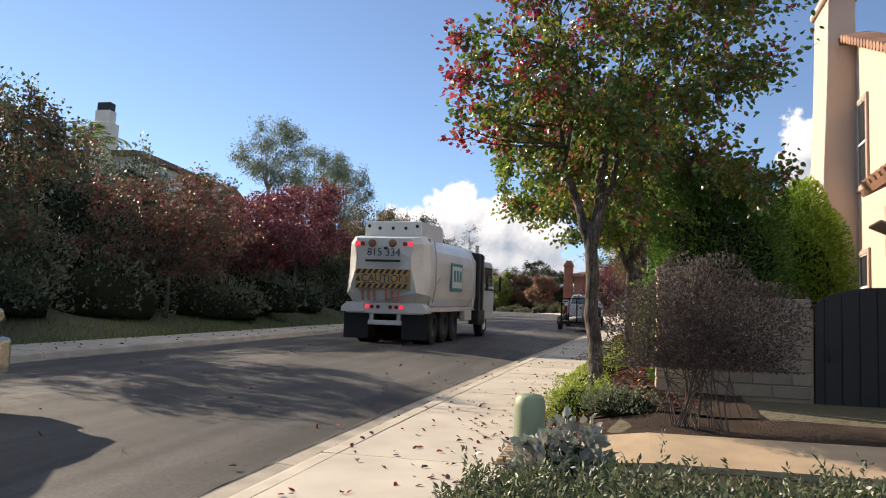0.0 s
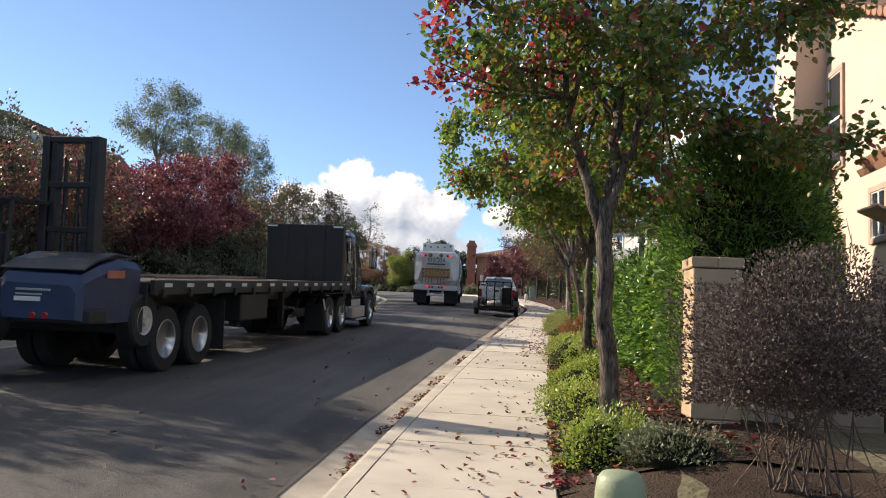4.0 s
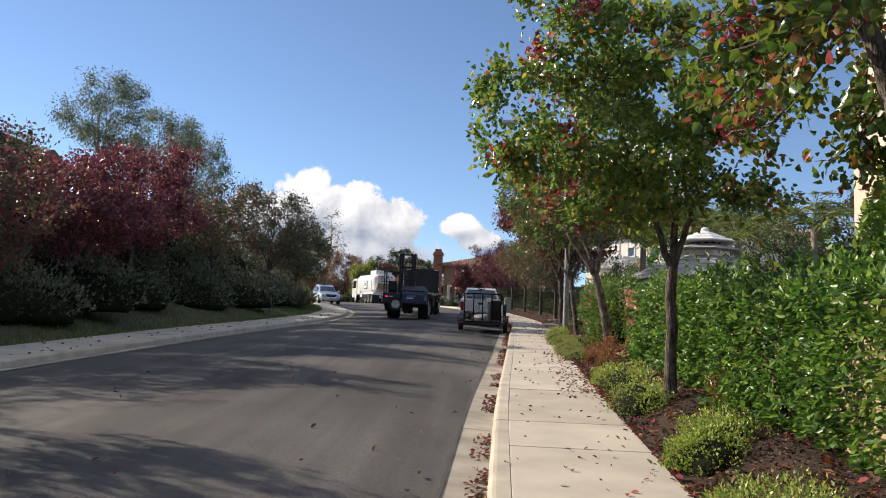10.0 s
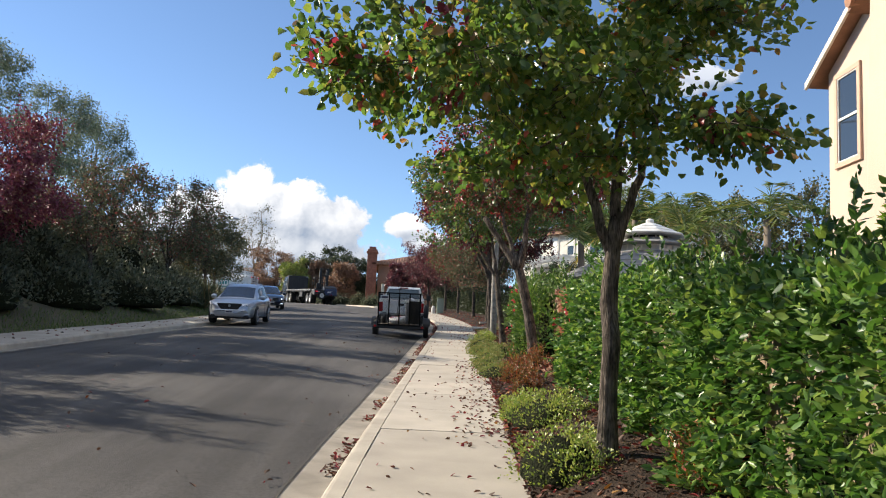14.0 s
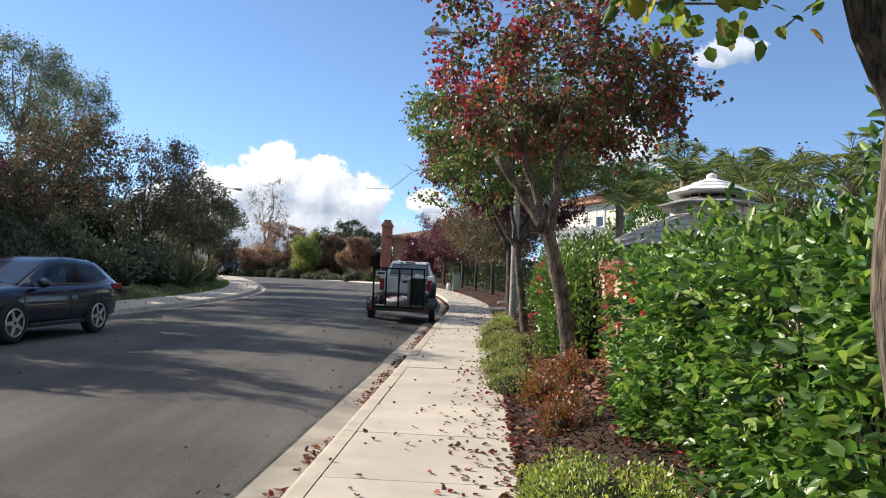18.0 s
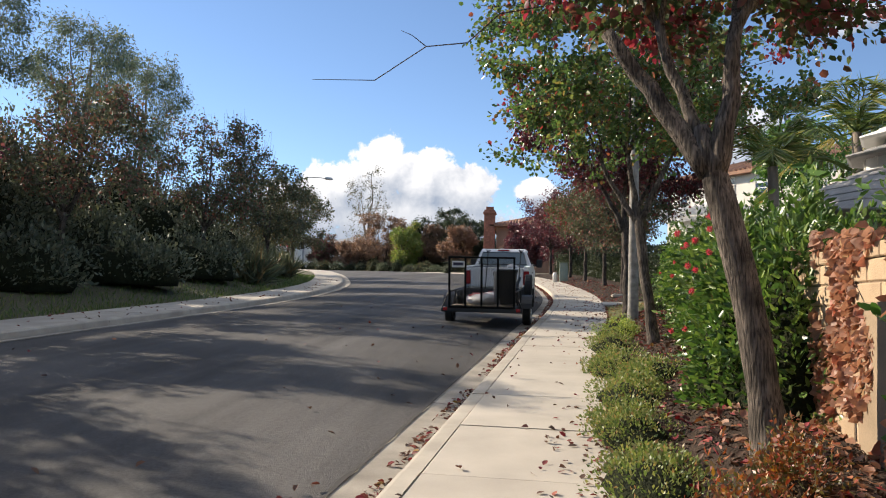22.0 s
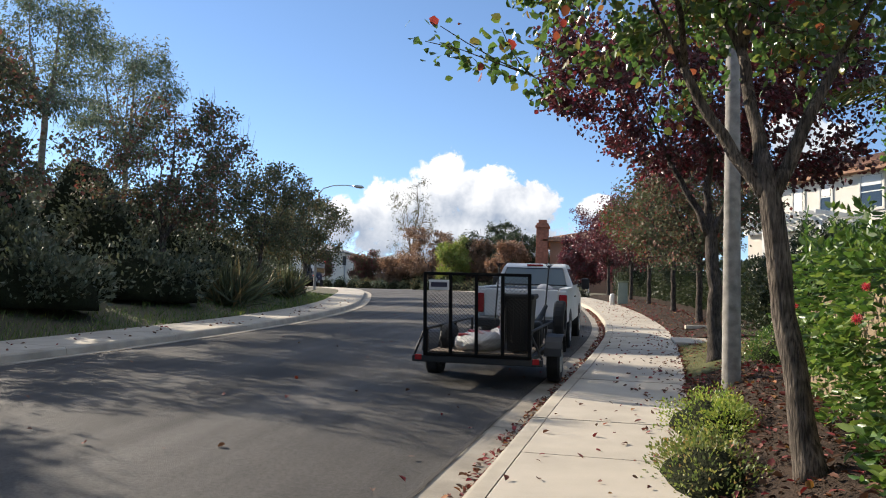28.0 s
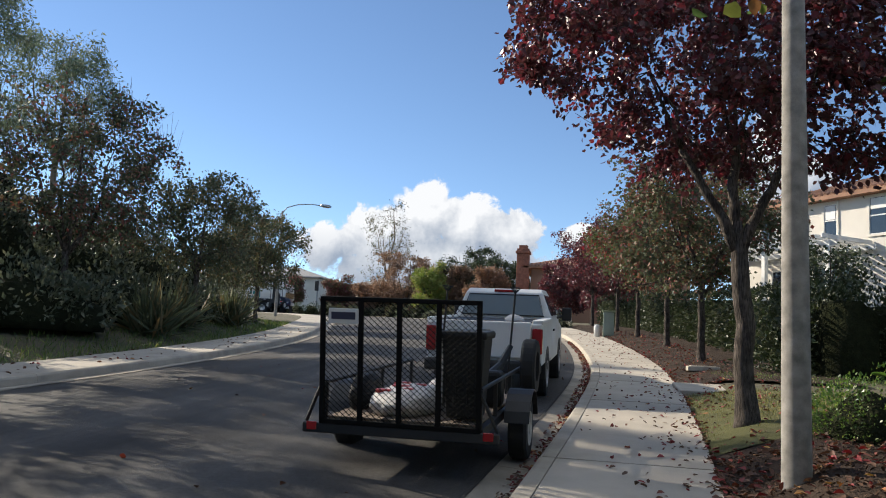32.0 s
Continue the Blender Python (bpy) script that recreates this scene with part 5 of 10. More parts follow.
def creeper(x, y, z, wx, wy, h, n, seed, label):
    """Red creeper leaves over the street-side and near faces of a pillar or wall."""
    root = thing("creeper", pose(x, y, z), label, "climbing plant")
    rng = np.random.default_rng(seed)
    west = rng.random(n) < wy / (wx + wy)
    hh = h * rng.beta(1.4, 1.2, n)
    p = np.where(west[:, None], np.c_[rng.uniform(-0.03, 0.0, n), rng.uniform(0, wy, n), hh], np.c_[rng.uniform(0, wx, n), np.full(n, -0.02), hh])
    p[:, 2] += p[:, 1] * SLOPE
    gap = np.array([noise.noise(Vector(q) * 2.2 + Vector((seed, 0, 0))) for q in p])
    keep = gap > -0.16
    p, west = p[keep], west[keep]
    d = np.where(west[:, None], np.array([-0.6, 0, -0.7]), np.array([0, -0.6, -0.7]))
    v, q = leaves(p, d, 0.075, rng, wide=0.85, jitter=0.45)
    np_mesh("creeper_leaves", v, q, LEAF_IVY, root)["kind"] = "stuff"
    for k in range(7):
        bm = BM()
        y0 = rng.uniform(0.2, wy - 0.2)
        pts = [(-0.012, y0 + 0.35 * u * rng.uniform(-1, 1), h * u * 0.9 + y0 * SLOPE) for u in np.linspace(0, 1, 7)]
        tube(bm, pts, np.linspace(0.011, 0.003, 7), 5)
        part("vine_stem", bm, BARK, root, smooth=True)


creeper(1.30, 22.0, zB - 0.08, 0.03, 3.2, 1.30, 5200, 6, "orange-red creeper spread over the block wall")

# ---- gate, path and fittings at the garden corner ----
gt = thing("garden_gate", pose(2.02, 9.5, zA - 0.47), "dark arched solid garden gate in the block wall", "gate")
bm = BM()
pts = [(0, 0.04), (1.5, 0.04), (1.5, 1.5)] + [(0.75 + 0.75 * math.cos(a), 1.5 + 0.26 * math.sin(a)) for a in np.linspace(0.15, math.pi - 0.15, 11)] + [(0, 1.5)]
prism(bm, pts, -0.03, 0.03, "y", 0.01)
part("gate_leaf", bm, DARKWOOD, gt)
for k in range(8):
    bm = BM()
    x = 0.1 + k * 0.175
    top = 1.5 + 0.26 * math.sin(math.acos(max(-1, min(1, (x + 0.08 - 0.75) / 0.75)))) - 0.04
    box(bm, (x, -0.042, 0.08), (x + 0.165, -0.031, top), 0.003)
    part("gate_board", bm, DARKWOOD, gt)
bm = BM()
tube(bm, [(0.14, -0.09, 0.95), (0.14, -0.09, 1.1)], [0.012] * 2, 8)
tube(bm, [(0.14, -0.04, 0.95), (0.14, -0.09, 0.95)], [0.01] * 2, 6)
tube(bm, [(0.14, -0.04, 1.1), (0.14, -0.09, 1.1)], [0.01] * 2, 6)
part("gate_handle", bm, STEEL_BLK, gt)
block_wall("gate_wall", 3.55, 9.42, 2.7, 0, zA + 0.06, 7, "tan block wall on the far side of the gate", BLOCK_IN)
PATHM = mat("tan_path", (0.40, 0.29, 0.18), rough=0.95, vary=0.3, scale=2.5, fine=70, bump=0.4, dist=0.006)
PAVER = mat("brick_paver", (0.36, 0.24, 0.16), rough=0.9, vary=0.3, scale=5, fine=60, bump=0.4, objrand=0.4)
bm = BM()
n = 14
vs = []
for i in range(n + 1):
    x = -0.62 + i * 0.42
    yc = 6.40 + 0.006 * i
    for yy, dz in ((yc - 0.42, -0.25), (yc - 0.42, 0.05), (yc + 0.42, 0.05), (yc + 0.42, -0.25)):
        vs.append(bm.verts.new((x, yy, max(Z(0, yy) + 0.02, ground_at(x, yy) + 0.03) + dz)))
for i in range(n):
    for k in range(3):
        bm.faces.new((vs[i * 4 + k], vs[i * 4 + k + 1], vs[i * 4 + k + 5], vs[i * 4 + k + 4]))
bm.faces.new(vs[:4])
bm.faces.new(vs[-4:])
bmesh.ops.recalc_face_normals(bm, faces=bm.faces)
tagged(part("garden_path", bm, PATHM), "tan concrete path from the pavement to the gate", "path", kind="structure")
edge = thing("paver_edging", pose(-0.86, 6.25, Z(0, 6.25)), "short row of brick pavers beside the pavement", "edging")
for k in range(9):
    lay("paver", edge, pose(-0.05, k * 0.105, k * 0.105 * SLOPE - 0.02), (0.22, 0.098, 0.075), PAVER)
ped = thing("utility_pedestal", pose(-0.63, 5.9, Z(0, 5.9) - 0.02), "rounded green utility pedestal beside the pavement", "utility box")
bm = BM()
lathe(bm, [(-0.1, 0.122), (0.0, 0.122), (0.04, 0.116), (0.52, 0.112), (0.575, 0.104), (0.605, 0.08), (0.615, 0.02)], "z", 24)
part("housing", bm, GREENBOX, ped, smooth=True)
bm = BM()
lathe(bm, [(0.005, 0.126), (0.05, 0.126)], "z", 24)
part("base_ring", bm, GREENBOX, ped)

# ---- planted strip: mulch, chips and fallen leaves ----
def strip(name, y0, y1, u0, u1, lift, material, label):
    ys = np.arange(y0, y1 + 0.01, 0.3)
    us = np.linspace(u0, u1, 9)
    v, n, k = [], len(ys), len(us)
    for y in ys:
        for u in us:
            x = kx(y) + u
            b = 0.018 * math.sin(7 * x + 3 * y) * math.sin(5 * y) + 0.012 * noise.noise(Vector((x * 4, y * 4, 0)))
            v.append((x, y, float(lie(y)) - 0.05 + float(bed_rise(u, y)) + lift + (b if u > u0 else -0.01)))
    f = [[i * k + j, i * k + j + 1, (i + 1) * k + j + 1, (i + 1) * k + j] for i in range(n - 1) for j in range(k - 1)]
    tagged(np_mesh(name, np.array(v), np.array(f), material, smooth=True), label, "planting bed", kind="structure")


strip("front_bed", 2.4, 7.8, 1.485, 6.0, 0.03, MULCH, "bare brown bed under the border plants")
strip("mulch_bed", 7.8, 37.2, 1.485, 3.5, 0.045, MULCH, "bark-mulched planting bed beside the pavement")
strip("lawn_bed", 37.2, 42.4, 1.485, 6.5, 0.045, LAWN, "patch of dry lawn beside the pavement")
strip("bark_bed", 43.9, 74, 1.485, 4.6, 0.045, MULCH, "bark-mulched bed before the far hedge")


def bed_z(x, y, u):
    return float(lie(y)) - 0.05 + float(bed_rise(u, y)) + 0.05


def scatter(name, label, spots, size, material, seed, wide=0.6, flat=0.35, category="fallen leaves"):
    rng = np.random.default_rng(seed)
    p = np.array(spots)
    d = rng.normal(0, 1, (len(p), 3)) * np.array([1, 1, flat])
    d /= np.linalg.norm(d, axis=1, keepdims=True)
    # blades lie near the ground, curled a little
    n = len(p)
    s = np.cross(d, np.array([0, 0, 1.0]) + rng.normal(0, 0.3, (n, 3)))
    s /= np.linalg.norm(s, axis=1, keepdims=True)
    u = np.cross(s, d)
    u *= np.sign(u[:, 2:3] + 1e-9)
    L = size * rng.uniform(0.6, 1.3, (n, 1))
    W = L * wide * 0.5
    c = L * rng.uniform(0.05, 0.35, (n, 1))
    p[:, 2] += 0.006
    a0, a1 = p - d * L / 2, p + d * L / 2 + u * c * 0.5
    l1, l2 = p - d * L * 0.2 + s * W + u * c, p + d * L * 0.2 + s * W * 0.85 + u * c
    r1, r2 = p - d * L * 0.2 - s * W + u * c, p + d * L * 0.2 - s * W * 0.85 + u * c
    v = np.stack([a0, r1, r2, a1, l2, l1], 1).reshape(-1, 3)
    f = (np.arange(n)[:, None, None] * 6 + np.array([[0, 1, 2, 3], [0, 3, 4, 5]])).reshape(-1, 4)
    tagged(np_mesh(name, v, f, material), label, category, kind="stuff")


rs = random.Random(77)
pav, gut, bed, road_l, chips = [], [], [], [], []
while len(pav) < 700:
    y = rs.uniform(2, 66)
    u = 0.1 + 1.4 * rs.random() ** 0.75
    dens = 1.0 if 5 < y < 12 or 19 < y < 24 or y > 34 else 0.55
    if rs.random() < dens:
        pav.append((kx(y) + u, y, float(lie(y)) + 0.004))
for i in range(1150):
    # drifts along the edge of the bed
    y = rs.uniform(5, 11) if i < 150 else rs.uniform(17.5, 27) if i < 800 else rs.uniform(33, 46)
    pav.append((kx(y) + 1.5 - 0.62 * rs.random() ** 3.0, y, float(lie(y)) + 0.004))
for i in range(3800):
    y = rs.uniform(4, 60)
    if y > 30 or noise.noise(Vector((0, y * 0.6, 3))) > 0.0:
        gut.append((kx(y) - 0.045 - 0.16 * rs.random() ** 2.5, y, float(lie(y)) - 0.128 + rs.uniform(0, 0.015)))
for i in range(5200):
    y = rs.uniform(7.9, 37) if i < 4000 else rs.uniform(44, 66)
    u = 1.47 + 1.5 * rs.random() ** 1.6
    bed.append((kx(y) + u, y, bed_z(0, y, u) + rs.uniform(0, 0.02)))
for i in range(700):
    y = rs.uniform(35.5, 44)
    u = 1.5 + 2.2 * rs.random() ** 1.5
    bed.append((kx(y) + u, y, bed_z(0, y, u)))
for i in range(260):
    y = rs.uniform(3, 60)
    u = -0.5 - 6.5 * rs.random() ** 2.2
    road_l.append((kx(y) + u, y, float(lie(y)) - 0.118 + 0.09 * (1 - (2 * (-u / 8.2) - 1) ** 2) + 0.008))
for i in range(11000):
    y = rs.uniform(7.9, 37)
    u = 1.5 + 1.6 * rs.random()
    chips.append((kx(y) + u, y, bed_z(0, y, u) - 0.004))
left_l = []
for i in range(240):
    y = rs.uniform(8, 60)
    left_l.append((kx(y, L_KERB) - 0.1 - 1.4 * rs.random(), y, float(lie(y)) + 0.004))
scatter("pavement_leaf_litter", "scattered brown and red fallen leaves on the pavement", pav, 0.054, LEAF_FALL, 1)
scatter("gutter_leaf_litter", "brown leaves heaped along the gutter", gut, 0.056, LEAF_FALL, 2)
scatter("bed_leaf_litter", "red and brown leaves lying on the bark bed", bed, 0.066, LEAF_FALL, 3)
scatter("road_leaf_litter", "a few fallen leaves on the asphalt", road_l, 0.06, LEAF_FALL, 4)
ivy = []
for i in range(520):
    y = rs.uniform(21.6, 25.7)
    x = 1.42 - 0.85 * rs.random() ** 1.5
    ivy.append((x, y, bed_z(0, y, x - kx(y)) + rs.uniform(0, 0.02)))
scatter("creeper_leaf_litter", "dry orange creeper leaves fallen at the foot of the wall", ivy, 0.072, LEAF_IVY, 7, wide=0.8)
scatter("far_leaf_litter", "fallen leaves on the shaded pavement", left_l, 0.075, LEAF_FALL, 6)
scatter("bark_chip_litter", "brown bark chips covering the bed", chips, 0.045, CHIPS, 5, wide=0.4, category="bark chips")


def grass(name, label, n, f, size, material, seed):
    rng = np.random.default_rng(seed)
    r2 = random.Random(seed)
    p = np.array([f(r2) for _ in range(n)])
    d = rng.normal(0, 0.45, (n, 3)) + np.array([0, 0, 1.0])
    v, q = leaves(p, d, size, rng, wide=0.10, jitter=0.15, hexa=False)
    tagged(np_mesh(name, v, q, material), label, "grass", kind="stuff")


def lawn_spot(r):
    y, u = r.uniform(38.2, 42.4), r.uniform(1.5, 6.0)
    return kx(y) + u, y, bed_z(0, y, u) - 0.01


def strip_spot(r):
    y, x = r.uniform(44.2, 45.4), r.uniform(1.8, 8)
    return x, y, ground_at(x, y) + 0.02


grass("lawn_grass", "short dry yellow-green lawn round the red tree", 9000, lawn_spot, 0.055, GRASSM, 1)
_bx = np.array([(lambda r: (r.uniform(8, 64), 1.55 + 1.9 * r.random() ** 1.4))(rs) for _ in range(12000)])
_px = np.array([kx(y, L_KERB) for y in _bx[:, 0]]) - _bx[:, 1]
_pz = land(_px, _bx[:, 0])
_it = iter(np.c_[_px, _bx[:, 0], _pz - 0.01])
grass("bank_grass", "rough green grass along the foot of the bank", 12000, lambda r: next(_it), 0.16, GRASS_G, 2)
grass("verge_grass", "strip of green lawn beyond the path", 2500, strip_spot, 0.07, GRASS_G, 3)
bm = BM()
box(bm, (0.95, 42.5, Z(0, 43.2) - 0.2), (9.0, 43.8, Z(0, 43.2) + 0.06), 0.01)
for v in bm.verts:
    v.co.z += (v.co.y - 43.2) * SLOPE
tagged(part("side_path", bm, CONCRETE), "pale concrete side path crossing the lawn", "path", kind="structure")
cv = thing("meter_cover", pose(1.75, 46.2, bed_z(0, 46.2, 2.2) + 0.0), "white concrete meter box cover set in the bark", "utility cover")
bm = BM()
box(bm, (-0.3, -0.22, -0.05), (0.3, 0.22, 0.05), 0.015, 2)
part("cover_frame", bm, KERBM, cv)
bm = BM()
box(bm, (-0.24, -0.16, 0.045), (0.24, 0.16, 0.062), 0.006)
part("lid", bm, CONCRETE, cv)

# ---- houses ----
def window(parent, m, w, h, panes=(1, 2), frame_mat=None, trim_mat=None, sill=True, deep=0.10):
    """A window in a wall: the pose m puts its middle on the wall's face, looking along -y of its own space."""
    root = new("window")
    root.parent = parent
    root.matrix_basis = m
    bm = BM()
    t = 0.10
    for lo, hi in (((-w / 2 - t, -0.05, h / 2), (w / 2 + t, 0.02, h / 2 + t)), ((-w / 2 - t, -0.05, -h / 2 - t), (w / 2 + t, 0.02, -h / 2)),
                   ((-w / 2 - t, -0.05, -h / 2), (-w / 2, 0.02, h / 2)), ((w / 2, -0.05, -h / 2), (w / 2 + t, 0.02, h / 2))):
        box(bm, lo, hi, 0.006)
    part("surround", bm, trim_mat or TRIM, root)
    bm = BM()
    f = 0.045
    nx, nz = panes
    for i in range(nx + 1):
        x = -w / 2 + i * w / nx
        box(bm, (x - f / 2, -0.03, -h / 2), (x + f / 2, 0.015, h / 2))
    for k in range(nz + 1):
        z = -h / 2 + k * h / nz
        box(bm, (-w / 2, -0.034, z - f / 2), (w / 2, 0.015, z + f / 2))
    part("frame", bm, frame_mat or WHITEP, root)
    for i in range(nx):
        for k in range(nz):
            bm = BM()
            box(bm, (-w / 2 + i * w / nx + f / 2, -0.012, -h / 2 + k * h / nz + f / 2), (-w / 2 + (i + 1) * w / nx - f / 2, -0.006, -h / 2 + (k + 1) * h / nz - f / 2))
            part("pane", bm, GLASS, root)
    return root


def tiled_roof(parent, x0, x1, y0, y1, z, rise, over, material, ridge="x", detail=True):
    """A hipped roof of clay tile rows over a plan box, with an overhang."""
    a, b, c, d = x0 - over, x1 + over, y0 - over, y1 + over
    inset = min(b - a, d - c) / 2
    if ridge == "x":
        p, q = ((a + inset, (c + d) / 2), (b - inset, (c + d) / 2))
    else:
        p, q = (((a + b) / 2, c + inset), ((a + b) / 2, d - inset))
    base = [(a, c), (b, c), (b, d), (a, d)]
    bm = BM()
    vb = [bm.verts.new((*k, z)) for k in base]
    vl = [bm.verts.new((*k, z - 0.16)) for k in base]
    vt = [bm.verts.new((*p, z + rise)), bm.verts.new((*q, z + rise))]
    if ridge == "x":
        fs = [(vb[0], vb[1], vt[1], vt[0]), (vb[1], vb[2], vt[1]), (vb[2], vb[3], vt[0], vt[1]), (vb[3], vb[0], vt[0])]
    else:
        fs = [(vb[0], vb[1], vt[0]), (vb[1], vb[2], vt[1], vt[0]), (vb[2], vb[3], vt[1]), (vb[3], vb[0], vt[0], vt[1])]
    for f in fs:
        bm.faces.new(f)
    for i in range(4):
        bm.faces.new((vb[i], vl[i], vl[(i + 1) % 4], vb[(i + 1) % 4]))
    bm.faces.new(vl)
    bmesh.ops.recalc_face_normals(bm, faces=bm.faces)
    roof = part("roof", bm, material, parent)
    if detail:
        # barrel tiles along the eaves and up the slopes, as rows of half-round ribs
        bm = BM()
        for (e0, e1, r0, r1) in ((base[0], base[1], p, q), (base[1], base[2], q, q) if ridge == "x" else (base[1], base[2], p, q), (base[3], base[0], p, p) if ridge == "x" else (base[3], base[0], q, p)):
            L = math.dist(e0, e1)
            n = max(4, int(L / 0.28))
            for i in range(n):
                f = (i + 0.5) / n
                e = Vector((e0[0] + (e1[0] - e0[0]) * f, e0[1] + (e1[1] - e0[1]) * f, z + 0.02))
                # up the slope, square to the eave, until the hip
                nx, ny = -(e1[1] - e0[1]) / L, (e1[0] - e0[0]) / L
                run = min(inset, f * L, (1 - f) * L)
                top = e + Vector((nx * run, ny * run, rise * run / inset))
                if run > 0.15:
                    tube(bm, [e, top], [0.085, 0.075], 6)
        ob = part("tiling", bm, material, roof)
        ob["kind"] = "stuff"
    return roof


def plain_house(name, label, x0, x1, y0, y1, z0, z1, wallmat, roofmat, rise, ridge="x", over=0.5, detail=True):
    root = thing(name, pose(0, 0, 0), label, "house")
    t = 0.25
    for lo, hi in (((x0, y0, z0), (x1, y0 + t, z1)), ((x0, y1 - t, z0), (x1, y1, z1)), ((x0, y0 + t, z0), (x0 + t, y1 - t, z1)), ((x1 - t, y0 + t, z0), (x1, y1 - t, z1))):
        bm = BM()
        box(bm, lo, hi)
        part("wall", bm, wallmat, root)
    bm = BM()
    box(bm, (x0 + t, y0 + t, z1 - 0.3), (x1 - t, y1 - t, z1 - 0.1))
    part("attic_floor", bm, wallmat, root)
    tiled_roof(root, x0, x1, y0, y1, z1, rise, over, roofmat, ridge, detail)
    return root


WEST = pose(0, 0, 0, 0, 0, -90)     # a window that looks towards the street
# cream house behind the garden gate
hz = Z(0, 14)
ha = plain_house("house", "cream stucco two-storey house with a tall chimney", 4.69, 14.5, 7.5, 20.0, hz - 1.5, hz + 5.2, STUCCO, TILE, 1.6, "y", -0.35)
# gable over the street wall, its verge falling away from the chimney
bm = BM()
prism(bm, [(8.6, hz + 5.2), (20.0, hz + 5.2), (20.0, hz + 6.2), (17.9, hz + 7.15), (13.8, hz + 5.22), (8.6, hz + 5.21)], 4.69, 4.94, "x")
part("gable", bm, STUCCO, ha)
for y0, z0, y1, z1 in ((17.9, 7.15, 12.6, 4.75), (17.9, 7.15, 20.4, 6.02)):
    bm = BM()
    prism(bm, [(y0, hz + z0 + 0.02), (y1, hz + z1 + 0.02), (y1, hz + z1 + 0.14), (y0, hz + z0 + 0.14)], 4.42, 9.5, "x")
    gr = part("gable_roof", bm, TILE, ha)
    bm = BM()
    n = int(abs(y1 - y0) / 0.2)
    for k in range(n):
        f = (k + 0.5) / n
        tube(bm, [(4.36, y0 + (y1 - y0) * f, hz + z0 + (z1 - z0) * f + 0.10), (4.95, y0 + (y1 - y0) * f, hz + z0 + (z1 - z0) * f + 0.16)], [0.09, 0.085], 8)
    part("verge_tiling", bm, TILE, gr)["kind"] = "stuff"
bm = BM()
prism(bm, [(3.95, hz - 1.5), (4.70, hz - 1.5), (4.70, hz + 8.2), (4.16, hz + 8.2), (4.12, hz + 6.4), (4.04, hz + 4.4), (3.98, hz + 1.5)], 18.0, 19.3, "y", 0.03)
ch = part("chimney", bm, STUCCO, ha, "cream stucco chimney tapering upwards")
bm = BM()
box(bm, (4.08, 17.9, hz + 8.2), (4.8, 19.4, hz + 8.36), 0.03)
part("chimney_cap", bm, STUCCO, ch)
for y in (18.35, 18.95):
    bm = BM()
    lathe(bm, [(hz + 8.36, 0.14), (hz + 8.7, 0.14), (hz + 8.75, 0.19), (hz + 8.8, 0.19)], "z", 12, (4.45, y, 0))
    part("chimney_pot", bm, STUCCO_B, ch)
PINKTRIM = mat("dusty_pink_trim", (0.42, 0.29, 0.22), rough=0.9, vary=0.15, scale=3, bump=0.1)
for y, z, w, h, pn in ((17.55, 4.88, 0.62, 1.72, (1, 2)), (17.55, 1.95, 0.62, 1.3, (1, 2)), (15.75, 2.85, 0.5, 0.75, (2, 2)), (14.4, 5.0, 0.9, 1.0, (2, 2)), (10.4, 4.2, 1.1, 1.2, (2, 2))):
    window(ha, pose(4.69, y, hz + z) @ WEST, w, h, pn, trim_mat=PINKTRIM)
bm = BM()
prism(bm, [(4.69, hz + 3.75), (4.69, hz + 3.6), (3.82, hz + 3.14), (3.76, hz + 3.24)], 8.0, 14.35, "y")
aw = part("porch_roof", bm, TILE, ha)
bm = BM()
for k in range(24):
    tube(bm, [(4.68, 8.1 + k * 0.26, hz + 3.80), (3.75, 8.1 + k * 0.26, hz + 3.28)], [0.075, 0.085], 8)
part("porch_tiling", bm, TILE, aw)["kind"] = "stuff"
bm = BM()
prism(bm, [(4.69, hz + 2.62), (4.69, hz + 2.55), (4.15, hz + 2.78), (4.15, hz + 2.82)], 14.6, 15.3, "y", 0.005)
part("vent_hood", bm, STUCCO, ha)
# next house along, seen over the hedge
hz2 = Z(0, 23)
hb = plain_house("house", "cream stucco house with a pale framed upper window", 6.2, 15, 20.6, 24.4, hz2 - 1.5, hz2 + 6.02, STUCCO, TILE, 0.6, "x", -0.3)
window(hb, pose(6.2, 23.69, hz2 + 5.0) @ WEST, 0.68, 1.58, (1, 2), trim_mat=mat("peach_trim", (0.55, 0.38, 0.28), rough=0.9, vary=0.1))
window(hb, pose(6.2, 21.4, hz2 + 5.0) @ WEST, 0.68, 1.58, (1, 2), trim_mat=TRIM)
bm = BM()
prism(bm, [(20.6, hz2 + 6.02), (24.4, hz2 + 6.02), (22.5, hz2 + 7.1)], 6.2, 6.45, "x")
part("gable", bm, STUCCO, hb)
for sy in (-1, 1):
    bm = BM()
    prism(bm, [(22.5 + sy * 2.25, hz2 + 5.84), (22.5, hz2 + 7.13), (22.5, hz2 + 7.3), (22.5 + sy * 2.25, hz2 + 6.01)], 5.95, 12.0, "x")
    part("gable_roof", bm, TILE, hb)
    bm = BM()
    prism(bm, [(22.5 + sy * 2.24, hz2 + 5.80), (22.5, hz2 + 7.09), (22.5, hz2 + 7.22), (22.5 + sy * 2.24, hz2 + 5.93)], 5.90, 5.948, "x")
    part("barge_board", bm, TRIM, hb)

